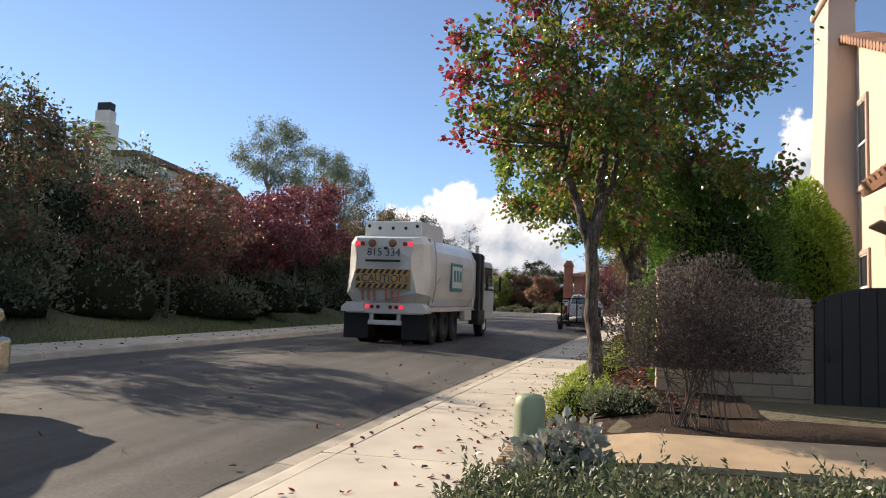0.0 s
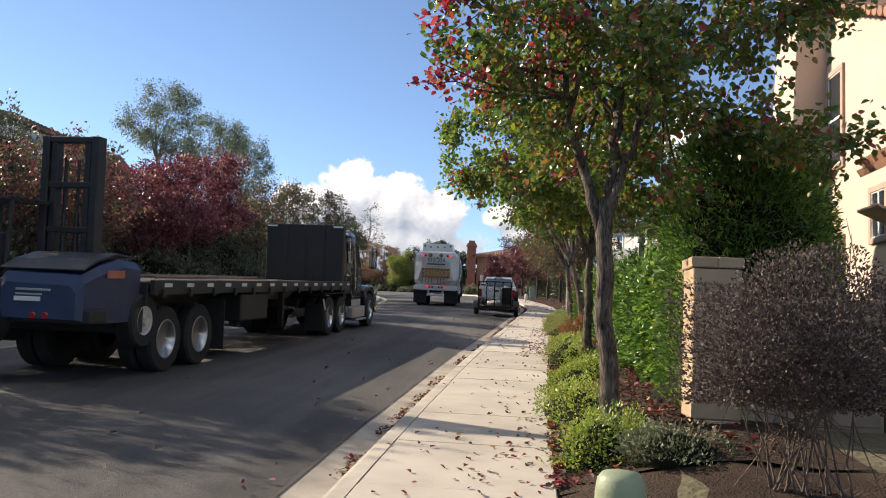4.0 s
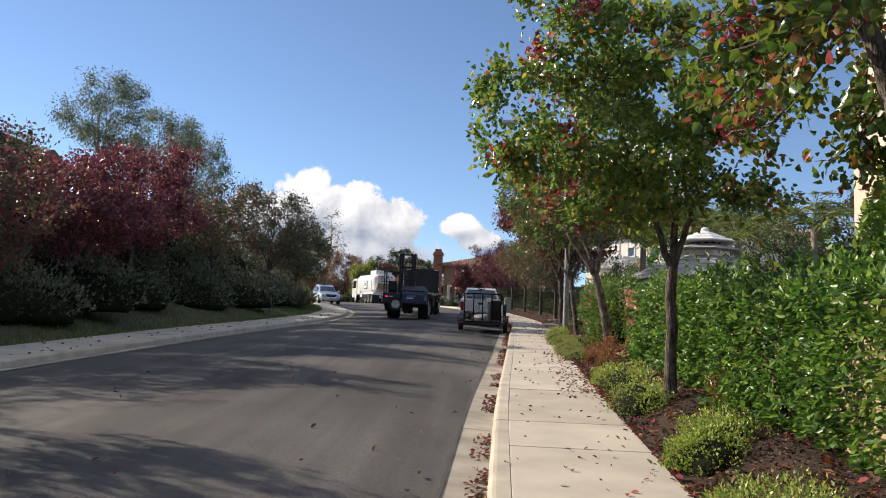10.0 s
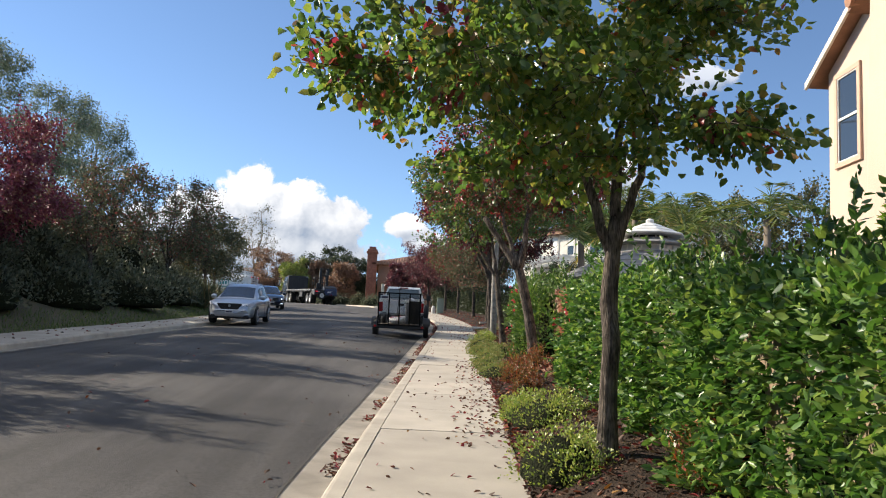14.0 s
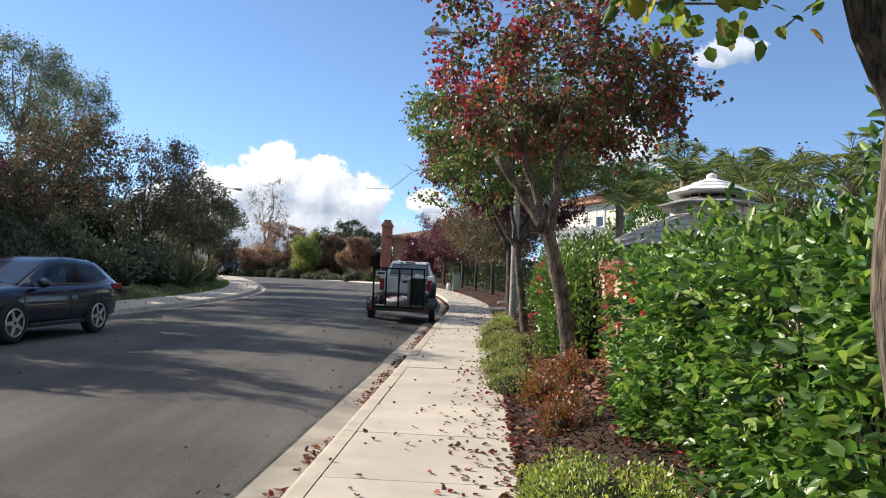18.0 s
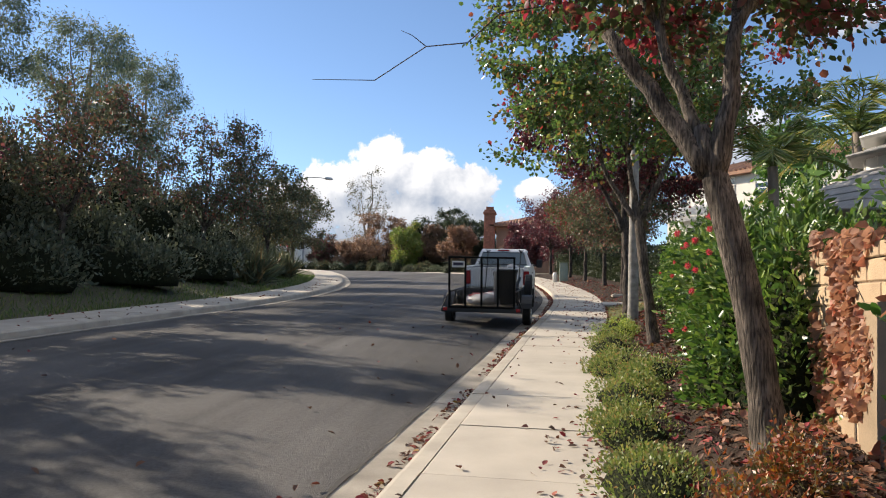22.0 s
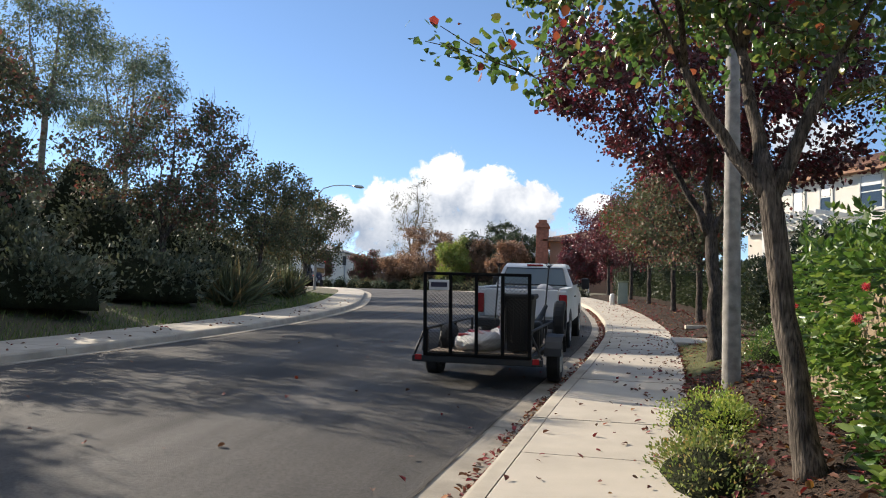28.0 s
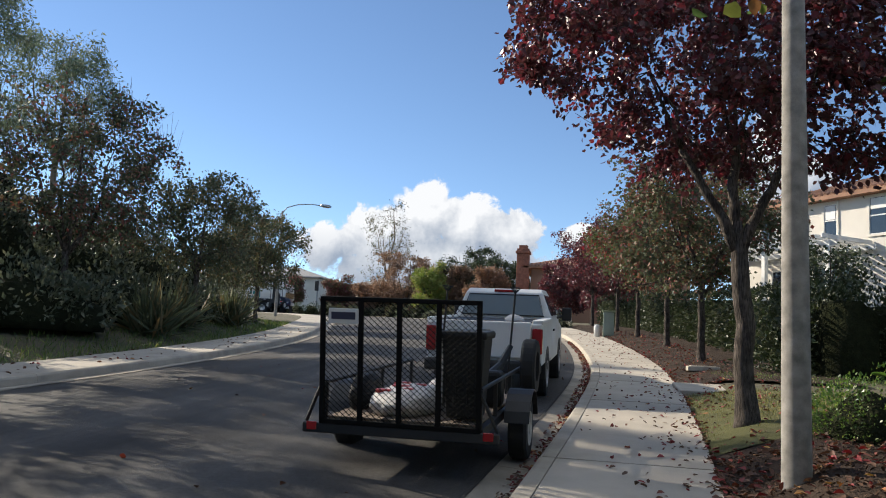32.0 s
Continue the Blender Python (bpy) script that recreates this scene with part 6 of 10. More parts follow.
# white two-storey house with a pergola, set askew to the street
wz = Z(0, 62)
SKEW = pose(6.06, 66.76, 0, 0, 0, -52.9)
hw = plain_house("house", "white stucco two-storey house with a tiled roof", 0, 13, 0, 8, wz - 1.2, wz + 5.95, STUCCO_W, TILE, 1.5, "x", 0.45)
hw.matrix_basis = SKEW
for k, (x, z, w, h) in enumerate(((1.28, 5.0, 0.55, 1.25), (2.95, 5.0, 0.55, 1.28), (4.4, 5.0, 0.55, 1.28), (6.6, 4.98, 1.0, 1.4), (9.4, 4.98, 1.0, 1.4), (2.0, 2.2, 0.9, 1.9), (4.6, 2.2, 1.5, 1.9))):
    win = window(hw, pose(x, 0, wz + z), w, h, (1, 2), frame_mat=WHITEP, trim_mat=STUCCO_W)
    if k in (1, 2, 3):
        drop = (h, h * 0.5, h * 0.35)[k - 1]
        bm = BM()
        box(bm, (-w / 2 + 0.05, -0.03, h / 2 - drop + 0.04), (w / 2 - 0.05, -0.015, h / 2 - 0.04))
        part("blind", bm, WHITEP, win, "white roller blind")
pg = thing("pergola", SKEW @ pose(0.2, -2.3, wz + 3.65), "white slatted timber pergola before the white house", "pergola")
for x in (0, 2.9, 5.8):
    bm = BM()
    box(bm, (x - 0.09, 0, -4.3), (x + 0.09, 0.18, 0.0), 0.01)
    part("post", bm, WHITEP, pg)
for y in (0.05, 2.1):
    bm = BM()
    box(bm, (-0.3, y, 0.0), (6.2, y + 0.08, 0.22), 0.01)
    part("beam", bm, WHITEP, pg)
for k in range(16):
    bm = BM()
    box(bm, (-0.2 + k * 0.41, -0.5, 0.22), (-0.13 + k * 0.41, 2.25, 0.38), 0.006)
    part("rafter", bm, WHITEP, pg)
tree("garden_tree", "dark leafy tree against the white house", 7.4, 58.6, fork=1.4, r=0.08, crown=(0, 0, 2.6), rad=(1.3, 1.3, 1.2), limbs=5, boughs=20, twigs=120, per=26, leaf=0.12, leafmat=LEAF_DARK, bark=BARK_D, seed=61, hexa=False)

# brick-chimneyed house at the bend
bz = Z(0, 96)
hc = plain_house("house", "brown stucco house with a tall brick chimney beyond the bend", -5.6, 7, 96, 106, bz - 0.5, bz + 4.6, STUCCO_B, TILE, 1.7, "x", 0.6)
bm = BM()
box(bm, (-6.75, 95.4, bz - 0.5), (-5.75, 96.4, bz + 6.0), 0.02)
box(bm, (-6.85, 95.3, bz + 5.6), (-5.65, 96.5, bz + 5.8), 0.02)
box(bm, (-6.6, 95.55, bz + 6.0), (-5.9, 96.25, bz + 6.3), 0.02)
part("chimney", bm, BRICKM, hc, "tall red brick chimney")
for x, z, w, h in ((-3.6, 3.4, 1.2, 1.0), (-0.5, 3.4, 1.0, 1.0), (-3.4, 1.2, 1.6, 1.2), (0.8, 1.2, 1.2, 1.2)):
    window(hc, pose(x, 96, bz + z), w, h, (2, 2))
bm = BM()
prism(bm, [(-5.2, bz + 2.3), (-2.0, bz + 2.3), (-3.6, bz + 3.1)], 93.5, 96.0, "y", 0.03)
part("porch_gable", bm, STUCCO_B, hc)
for x in (-4.9, -2.3):
    bm = BM()
    box(bm, (x - 0.15, 93.6, bz - 0.5), (x + 0.15, 93.9, bz + 2.3), 0.02)
    part("porch_post", bm, TRIM, hc)

# house on top of the bank
kz = ground_at(-26, 36)
hh = plain_house("house", "pale grey stucco hillside house with a low brown tile roof", -33.1, -22.7, 34.0, 42.5, kz - 3.0, kz + 2.35, STUCCO_W, TILE_D, 0.75, "x", 0.35)
bm = BM()
box(bm, (-25.0, 33.3, kz - 1), (-23.9, 34.1, kz + 3.75), 0.03)
box(bm, (-24.85, 33.45, kz + 3.75), (-24.05, 34.0, kz + 4.35), 0.02)
ch = part("chimney", bm, STUCCO_W, hh, "pale stucco chimney")
bm = BM()
box(bm, (-24.8, 33.5, kz + 4.35), (-24.1, 33.95, kz + 4.75), 0.02)
part("chimney_cap", bm, STEEL_BLK, ch)
bm = BM()
box(bm, (-22.7, 37.5, kz - 3), (-20.7, 41.5, kz + 1.1), 0.02)
part("side_wing", bm, STUCCO_W, hh)
bm = BM()
prism(bm, [(37.2, kz + 1.1), (41.8, kz + 1.1), (39.5, kz + 1.9)], -22.7, -20.4, "x")
part("wing_roof", bm, TILE_D, hh)
for x in (-31, -28, -26.8):
    window(hh, pose(x, 34.0, kz + 1.2), 0.9, 1.2, (1, 2))
window(hh, pose(-22.7, 36, kz + 1.2) @ pose(0, 0, 0, 0, 0, 90), 0.9, 1.2, (1, 2))

# white houses far along the cross street
for i, (x0, x1, y0, h) in enumerate(((-52, -35, 128, 5.2), (-33, -24, 134, 4.6), (-72, -56, 122, 5.2))):
    fz = Z(0, y0)
    hf = plain_house("house", "distant white house with a grey tiled roof", x0, x1, y0, y0 + 9, fz - 1, fz + h, STUCCO_W, SHINGLE, 1.6, "x", 0.5, detail=False)
    n = int((x1 - x0) / 3)
    for k in range(n):
        for z in (1.2, 3.7):
            window(hf, pose(x0 + 1.6 + k * 3, y0, fz + z), 1.1, 1.2, (2, 1))

# ---- gazebo with a tiered shingle roof ----
gx, gy = 5.0, 32.0
gz = Z(0, gy)
gb = thing("gazebo", pose(gx, gy, gz), "weathered white gazebo with a tiered pagoda roof", "gazebo")


def tier(r0, z0, r1, z1, name, material, slabs=3):
    """An eight-sided roof tier in overlapping courses."""
    for k in range(slabs):
        a, b = k / slabs, (k + 1) / slabs
        ra, rb = r0 + (r1 - r0) * a + 0.04, r0 + (r1 - r0) * b
        za, zb = z0 + (z1 - z0) * a, z0 + (z1 - z0) * b
        bm = BM()
        lathe(bm, [(za - 0.03, ra - 0.05), (za, ra), (za + 0.02, ra), (zb + 0.02, rb)], "z", 8)
        part(name, bm, material, gb)


tier(2.6, 1.95, 0.95, 2.75, "roof_course", SHINGLE, 5)
bm = BM()
lathe(bm, [(2.72, 0.90), (3.0, 0.90)], "z", 8)
part("lantern_wall", bm, WHITEP, gb)
for k in range(24):
    a = 2 * math.pi * k / 24
    bm = BM()
    tube(bm, [(0.86 * math.cos(a), 0.86 * math.sin(a), 2.82), (0.86 * math.cos(a), 0.86 * math.sin(a), 3.08)], [0.02] * 2, 5)
    part("baluster", bm, WHITEP, gb)
tier(1.15, 2.98, 0.62, 3.16, "roof_course", SHINGLE, 2)
bm = BM()
lathe(bm, [(3.1, 0.55), (3.3, 0.55)], "z", 8)
part("lantern_wall", bm, GLASS, gb)
for k in range(16):
    a = 2 * math.pi * k / 16
    bm = BM()
    tube(bm, [(0.57 * math.cos(a), 0.57 * math.sin(a), 3.1), (0.57 * math.cos(a), 0.57 * math.sin(a), 3.3)], [0.018] * 2, 5)
    part("baluster", bm, WHITEP, gb)
tier(0.95, 3.27, 0.12, 3.62, "roof_course", WHITEP, 3)
bm = BM()
lathe(bm, [(3.58, 0.10), (3.66, 0.12), (3.72, 0.12), (3.76, 0.05)], "z", 10)
part("finial", bm, WHITEP, gb)
for k in range(8):
    a = math.pi / 8 + 2 * math.pi * k / 8
    bm = BM()
    box(bm, (2.2 * math.cos(a) - 0.06, 2.2 * math.sin(a) - 0.06, -0.3), (2.2 * math.cos(a) + 0.06, 2.2 * math.sin(a) + 0.06, 2.0), 0.01)
    part("post", bm, WHITEP, gb)


# ---- palms ----
def palm(x, y, h, seed, fronds=16, size=2.3, dry=1):
    root = thing("palm", pose(x, y, ground_at(x, y)), "feather palm with arching green fronds in a garden", "palm", "garden palms")
    rng = np.random.default_rng(seed)
    bm = BM()
    tube(bm, [(0, 0, -0.2), (0.03, 0, h * 0.5), (0, 0.03, h)], [0.17, 0.13, 0.11], 10)
    part("trunk", bm, BARK_P, root, smooth=True)
    for k in range(fronds + dry):
        a = k * 2.4 + rng.uniform(-0.3, 0.3)
        old = k >= fronds
        el = rng.uniform(-0.1, 0.25) if old else rng.uniform(0.35, 1.35)
        L = size * rng.uniform(0.85, 1.15)
        t = np.linspace(0, 1, 12)
        drop = 0.9 if old else 0.62
        out, up = np.cos(el) * L * t, np.sin(el) * L * t - drop * L * t ** 2.2 * 0.8
        rib = np.c_[np.cos(a) * out, np.sin(a) * out, h + up]
        m = 64
        s = rng.uniform(0.12, 1, m)
        pos = np.stack([np.interp(s, t, rib[:, i]) for i in range(3)], 1)
        tang = np.stack([np.gradient(rib[:, i]) for i in range(3)], 1)
        tg = np.stack([np.interp(s, t, tang[:, i]) for i in range(3)], 1)
        tg /= np.linalg.norm(tg, axis=1, keepdims=True)
        side = np.cross(tg, [0, 0, 1.0]) * np.where(np.arange(m) % 2, 1, -1)[:, None]
        d = side * 0.8 + tg * 0.55 - np.array([0, 0, 0.35])
        v, f = leaves(pos, d, 0.55 * size / 2.3, rng, wide=0.07, jitter=0.1, hexa=False)
        bm = BM()
        tube(bm, rib, np.linspace(0.025, 0.006, 12), 4, cap=False)
        fr = part("frond", bm, LEAF_PALM, root)
        lf = np_mesh("leaf_fan", v, f, LEAF_PALM_Y if old else LEAF_PALM, fr)
        lf["kind"] = "stuff"
    return root


palm(4.2, 37.5, 3.2, 1, dry=0)
palm(6.4, 38.8, 4.2, 2, dry=3)
palm(8.6, 40.0, 4.4, 3)
palm(10.5, 37.0, 4.2, 4)
palm(7.2, 35.6, 3.4, 5)
palm(-21.8, 29.0, 2.2, 6, size=1.9)
palm(-22.2, 39.8, 2.0, 7, size=1.6)
for i, (x, y, rr, cz) in enumerate(((7.5, 45, (2.6, 2.4, 1.9), 4.0), (11.5, 43, (2.6, 2.4, 2.0), 4.2), (13.5, 38, (2.6, 2.4, 2.0), 4.2))):
    tree("garden_tree", "leafy evergreen garden tree behind the hedge", x, y, fork=1.8, r=0.12, crown=(0, 0, cz), rad=rr, limbs=6, boughs=34, twigs=240, per=30, leaf=0.13, leafmat=LEAF_OLIVE if i else LEAF_PODO, bark=BARK_D, seed=70 + i, hexa=False, group="garden trees")

# ---- trees and shrubs beyond the bend ----
BEND = "trees beyond the bend"
for i, (x, y, h, rr, lm) in enumerate(((-18.2, 106.0, 3.5, (3.5, 2.8, 3.0), LEAF_BRONZE), (-22.6, 107.5, 2.0, (1.7, 1.7, 1.6), LEAF_BRONZE), (-15.5, 103.4, 2.9, (1.9, 1.8, 2.3), LEAF_LIME), (-12.0, 107.0, 4.0, (3.4, 2.8, 3.1), LEAF_DARK), (-13.6, 104.9, 2.9, (2.0, 1.9, 2.2), LEAF_BRONZE), (-9.9, 101.0, 2.5, (2.0, 1.9, 2.2), LEAF_BRONZE), (-2.4, 89.5, 2.6, (2.0, 2.0, 1.8), LEAF_RED), (-9.2, 104.2, 3.7, (2.9, 2.6, 2.6), LEAF_DARK), (-26.0, 109, 2.4, (1.8, 1.8, 1.7), LEAF_MIX), (0.9, 84, 2.8, (2.3, 2.3, 2.0), LEAF_RED), (-31.5, 109.5, 2.4, (1.6, 1.6, 1.5), LEAF_MIX))):
    tree("bend_tree", "rounded garden tree beyond the bend", x, y, fork=1.0, r=0.12, crown=(0, 0, h), rad=rr, limbs=6, boughs=44, twigs=460, per=34, leaf=0.15, leafmat=lm, bark=BARK_D, seed=80 + i, hexa=False, group=BEND)
for i, (x, y, rx, h, lm) in enumerate(((-20.6, 108, 2.2, 3.4, LEAF_BRONZE), (-16.4, 108.6, 2.6, 4.6, LEAF_BRONZE), (-12.4, 109.5, 2.8, 5.4, LEAF_DARK), (-8.4, 107.6, 2.8, 4.8, LEAF_DARK), (-5.6, 103.0, 2.2, 2.8, LEAF_DARK))):
    shrub("tall_shrub", "broad bronze-leaved shrub beyond the bend" if lm is LEAF_BRONZE else "broad dark evergreen shrub beyond the bend", x, y, rx, rx, h, 7000, 0.17, lm, seed=330 + i, clumps=4, lump=0.2, wide=0.6, group=BEND)
tree("bare_tree", "tall thin half-bare tree beyond the bend", -21.0, 109, fork=4.2, r=0.16, crown=(0, 0, 7.4), rad=(2.6, 2.6, 4.8), limbs=7, boughs=80, twigs=420, per=11, leaf=0.13, leafmat=LEAF_OLIVE, bark=BARK_P, seed=95, hexa=False, bare=0.3, up=0.3)
rb2 = random.Random(12)
for i in range(20):
    x = -2.5 - i * 1.5
    y = float(np.interp(-x, [2, 4.6, 6.9, 10, 14.5, 20, 28, 45], [68, 78, 84.5, 91, 97, 101.2, 103.8, 106])) + 2.6 + rb2.uniform(0, 1.6)
    shrub("bend_shrub", "low dark shrub bordering the outer pavement", x, y, rb2.uniform(0.7, 1.2), rb2.uniform(0.7, 1.1), rb2.uniform(0.6, 1.3), 900, 0.12, (LEAF_BANK, LEAF_DARK, LEAF_SAGE, LEAF_OLIVE)[i % 4], seed=300 + i, clumps=2, group="shrubs beyond the bend")


# ---- street furniture ----
def street_lamp(x, y, h, arm, turn, label, r0=0.085, r1=0.06):
    root = thing("street_lamp", pose(x, y, Z(0, y) - 0.02, 0, 0, turn), label, "street lamp", "street lamps")
    bm = BM()
    lathe(bm, [(-0.1, r0 * 1.02), (0, r0 * 1.02), (h * 0.5, (r0 + r1) / 2), (h, r1)], "z", 18)
    part("pole", bm, POLE, root, smooth=True)
    bm = BM()
    pts = [(0, 0, h - 0.1), (arm * 0.12, 0, h + 0.25), (arm * 0.4, 0, h + 0.5), (arm * 0.75, 0, h + 0.62), (arm, 0, h + 0.62)]
    tube(bm, pts, [0.035, 0.032, 0.03, 0.028, 0.026], 8)
    part("arm", bm, GALV, root, smooth=True)
    bm = BM()
    prism(bm, [(arm - 0.05, h + 0.58), (arm + 0.62, h + 0.56), (arm + 0.66, h + 0.62), (arm + 0.5, h + 0.72), (arm, h + 0.70)], -0.14, 0.14, "y", 0.03)
    head = part("lamp_head", bm, GALV, root)
    bm = BM()
    box(bm, (arm + 0.15, -0.1, h + 0.535), (arm + 0.55, 0.1, h + 0.57), 0.02)
    part("lens", bm, mat("lamp_lens", (0.5, 0.5, 0.46), rough=0.2, vary=0.1), head)
    return root


street_lamp(1.05, 35.45, 7.15, 2.0, 176, "tall grey concrete street lamp with a curved arm", 0.105, 0.06)
street_lamp(-18.0, 72.6, 6.0, 2.3, 42, "distant street lamp with a curved arm over the bend")
cb = thing("utility_cabinet", pose(0.18, 63.2, Z(0, 63.2) - 0.02), "pale green utility cabinet beside the pavement", "utility box")
bm = BM()
box(bm, (-0.22, -0.18, -0.1), (0.22, 0.18, 1.02), 0.02, 2)
part("cabinet_body", bm, mat("pale_green_enamel", (0.34, 0.40, 0.32), rough=0.5, vary=0.15), cb)
bm = BM()
box(bm, (-0.25, -0.21, 1.0), (0.25, 0.21, 1.07), 0.02, 2)
part("cabinet_lid", bm, GREENBOX, cb)
bl = thing("marker_post", pose(-0.28, 62.6, Z(0, 62.6) - 0.02), "short white utility marker post", "post")
bm = BM()
lathe(bm, [(-0.1, 0.12), (0.4, 0.12), (0.5, 0.09), (0.52, 0.02)], "z", 14)
part("post_body", bm, WHITEP, bl, smooth=True)
tp = thing("traffic_signal", pose(-28.4, 109, Z(0, 109)), "distant traffic signal on a grey pole", "traffic signal")
bm = BM()
tube(bm, [(0, 0, -0.2), (0, 0, 3.6)], [0.09, 0.07], 10)
part("pole", bm, GALV, tp)
bm = BM()
box(bm, (-0.18, -0.35, 2.5), (0.18, -0.1, 3.5), 0.03)
part("signal_head", bm, STEEL_BLK, tp)


# ---- clouds: a plain far backdrop ----
def cloud_bank(name, x, y, z, w, h, blobs, seed, density=1.0):
    """A far sheet of cloud: soft heaps (x, z, rx, rz in metres from its middle) broken by noise."""
    m = bpy.data.materials.new(name)
    m.use_nodes = True
    nt, L = m.node_tree.nodes, m.node_tree.links
    nt.remove(nt["Principled BSDF"])
    co = nt.new("ShaderNodeTexCoord")

    def fbm(offset_v, sc, det=9, rough=0.58):
        mp = nt.new("ShaderNodeMapping")
        mp.inputs["Location"].default_value = offset_v
        L.new(co.outputs["Object"], mp.inputs["Vector"])
        no = nt.new("ShaderNodeTexNoise")
        no.inputs["Scale"].default_value, no.inputs["Detail"].default_value, no.inputs["Roughness"].default_value = sc, det, rough
        no.inputs["Distortion"].default_value = 0.25
        L.new(mp.outputs[0], no.inputs["Vector"])
        return no.outputs["Fac"]

    def op(kind, a, b=None, c=None, clamp=False):
        n = nt.new("ShaderNodeMath")
        n.operation, n.use_clamp = kind, clamp
        for i, v in enumerate((a, b, c)):
            if v is None:
                continue
            if isinstance(v, (int, float)):
                n.inputs[i].default_value = v
            else:
                L.new(v, n.inputs[i])
        return n.outputs[0]

    sep = nt.new("ShaderNodeSeparateXYZ")
    L.new(co.outputs["Object"], sep.inputs[0])
    X, Zc = sep.outputs["X"], sep.outputs["Z"]

    def heap(dx, dz):
        best = None
        for bx, bz, rx, rz in blobs:
            u = op('DIVIDE', op('SUBTRACT', X, bx + dx), rx)
            v = op('DIVIDE', op('SUBTRACT', Zc, bz + dz), rz)
            d = op('SQRT', op('ADD', op('MULTIPLY', u, u), op('MULTIPLY', v, v)))
            k = op('SUBTRACT', 1.0, d)
            best = k if best is None else op('SMOOTH_MAX', best, k, 0.25)
        return best
    big = fbm((seed, 0, seed), 0.011)
    det = fbm((seed + 5, 0, 0), 0.035, 12, 0.66)
    body = op('ADD', heap(0, 0), op('MULTIPLY', op('SUBTRACT', big, 0.5), 1.7))
    body = op('ADD', body, op('MULTIPLY', op('SUBTRACT', det, 0.5), 0.75))
    mr = nt.new("ShaderNodeMapRange")
    mr.interpolation_type = 'SMOOTHSTEP'
    mr.inputs[1].default_value, mr.inputs[2].default_value, mr.inputs[4].default_value = 0.02, 0.24, density
    L.new(body, mr.inputs[0])
    # lit from the upper left: compare the heap with itself a little way towards the sun
    lit = op('ADD', heap(22, -26), op('MULTIPLY', op('SUBTRACT', fbm((seed + 22, 0, seed - 26), 0.011), 0.5), 1.7))
    shade = op('MULTIPLY_ADD', op('SUBTRACT', body, lit), 0.75, 0.66, clamp=True)
    height = op('MULTIPLY_ADD', Zc, 0.0035, 0.62, clamp=True)
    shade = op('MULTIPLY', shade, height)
    cr = nt.new("ShaderNodeValToRGB")
    cr.color_ramp.elements[0].position, cr.color_ramp.elements[0].color = 0.10, (0.34, 0.40, 0.50, 1)
    cr.color_ramp.elements[1].position, cr.color_ramp.elements[1].color = 0.74, (0.92, 0.92, 0.93, 1)
    L.new(shade, cr.inputs[0])
    em = nt.new("ShaderNodeEmission")
    L.new(cr.outputs[0], em.inputs["Color"])
    em.inputs["Strength"].default_value = 0.66
    tr = nt.new("ShaderNodeBsdfTransparent")
    mx = nt.new("ShaderNodeMixShader")
    L.new(mr.outputs[0], mx.inputs[0])
    L.new(tr.outputs[0], mx.inputs[1])
    L.new(em.outputs[0], mx.inputs[2])
    L.new(mx.outputs[0], nt["Material Output"].inputs["Surface"])
    v = [(-w / 2, 0, -h / 2), (w / 2, 0, -h / 2), (w / 2, 0, h / 2), (-w / 2, 0, h / 2)]
    ob = np_mesh("backdrop", v, [[0, 1, 2, 3]], m)
    ob.location = (x, y, z)
    tagged(ob, "bright cumulus clouds low over the horizon", "cloud", kind="structure")


cloud_bank("cumulus", -330, 1950, 260, 1300, 520, [(-70, 70, 95, 85), (-190, 20, 120, 80), (30, 40, 120, 90), (120, 20, 90, 75), (-20, -60, 330, 70), (-330, -10, 90, 60), (300, 20, 60, 32), (340, -10, 60, 30)], 3.0)
cloud_bank("side_cumulus", 420, 1880, 440, 420, 420, [(-40, 30, 60, 95), (20, -30, 80, 70), (-10, -90, 110, 50)], 9.0)


def high_cloud():
    """Broken cloud high overhead, beyond every view but mirrored in glass and paint."""
    m = bpy.data.materials.new("high_cloud")
    m.use_nodes = True
    nt, L = m.node_tree.nodes, m.node_tree.links
    nt.remove(nt["Principled BSDF"])
    co = nt.new("ShaderNodeTexCoord")
    no = nt.new("ShaderNodeTexNoise")
    no.inputs["Scale"].default_value, no.inputs["Detail"].default_value, no.inputs["Roughness"].default_value = 0.0019, 9, 0.6
    L.new(co.outputs["Object"], no.inputs["Vector"])
    mr = nt.new("ShaderNodeMapRange")
    mr.interpolation_type = 'SMOOTHSTEP'
    mr.inputs[1].default_value, mr.inputs[2].default_value, mr.inputs[4].default_value = 0.40, 0.58, 0.95
    L.new(no.outputs["Fac"], mr.inputs[0])
    em = nt.new("ShaderNodeEmission")
    em.inputs["Color"].default_value, em.inputs["Strength"].default_value = (0.88, 0.92, 0.97, 1), 1.0
    mx = nt.new("ShaderNodeMixShader")
    L.new(mr.outputs[0], mx.inputs[0])
    L.new(nt.new("ShaderNodeBsdfTransparent").outputs[0], mx.inputs[1])
    L.new(em.outputs[0], mx.inputs[2])
    L.new(mx.outputs[0], nt["Material Output"].inputs["Surface"])
    ob = np_mesh("backdrop", [(-1300, -1300, 0), (1300, -1300, 0), (1300, 1300, 0), (-1300, 1300, 0)], [[0, 1, 2, 3]], m)
    ob.location = (0, -350, 1700)
    tagged(ob, "broken white clouds high overhead", "cloud", kind="structure")


high_cloud()
cloud_bank("wisp", 640, 1800, 640, 300, 240, [(0, 0, 80, 36), (-50, -25, 50, 22)], 14.0, density=0.75)

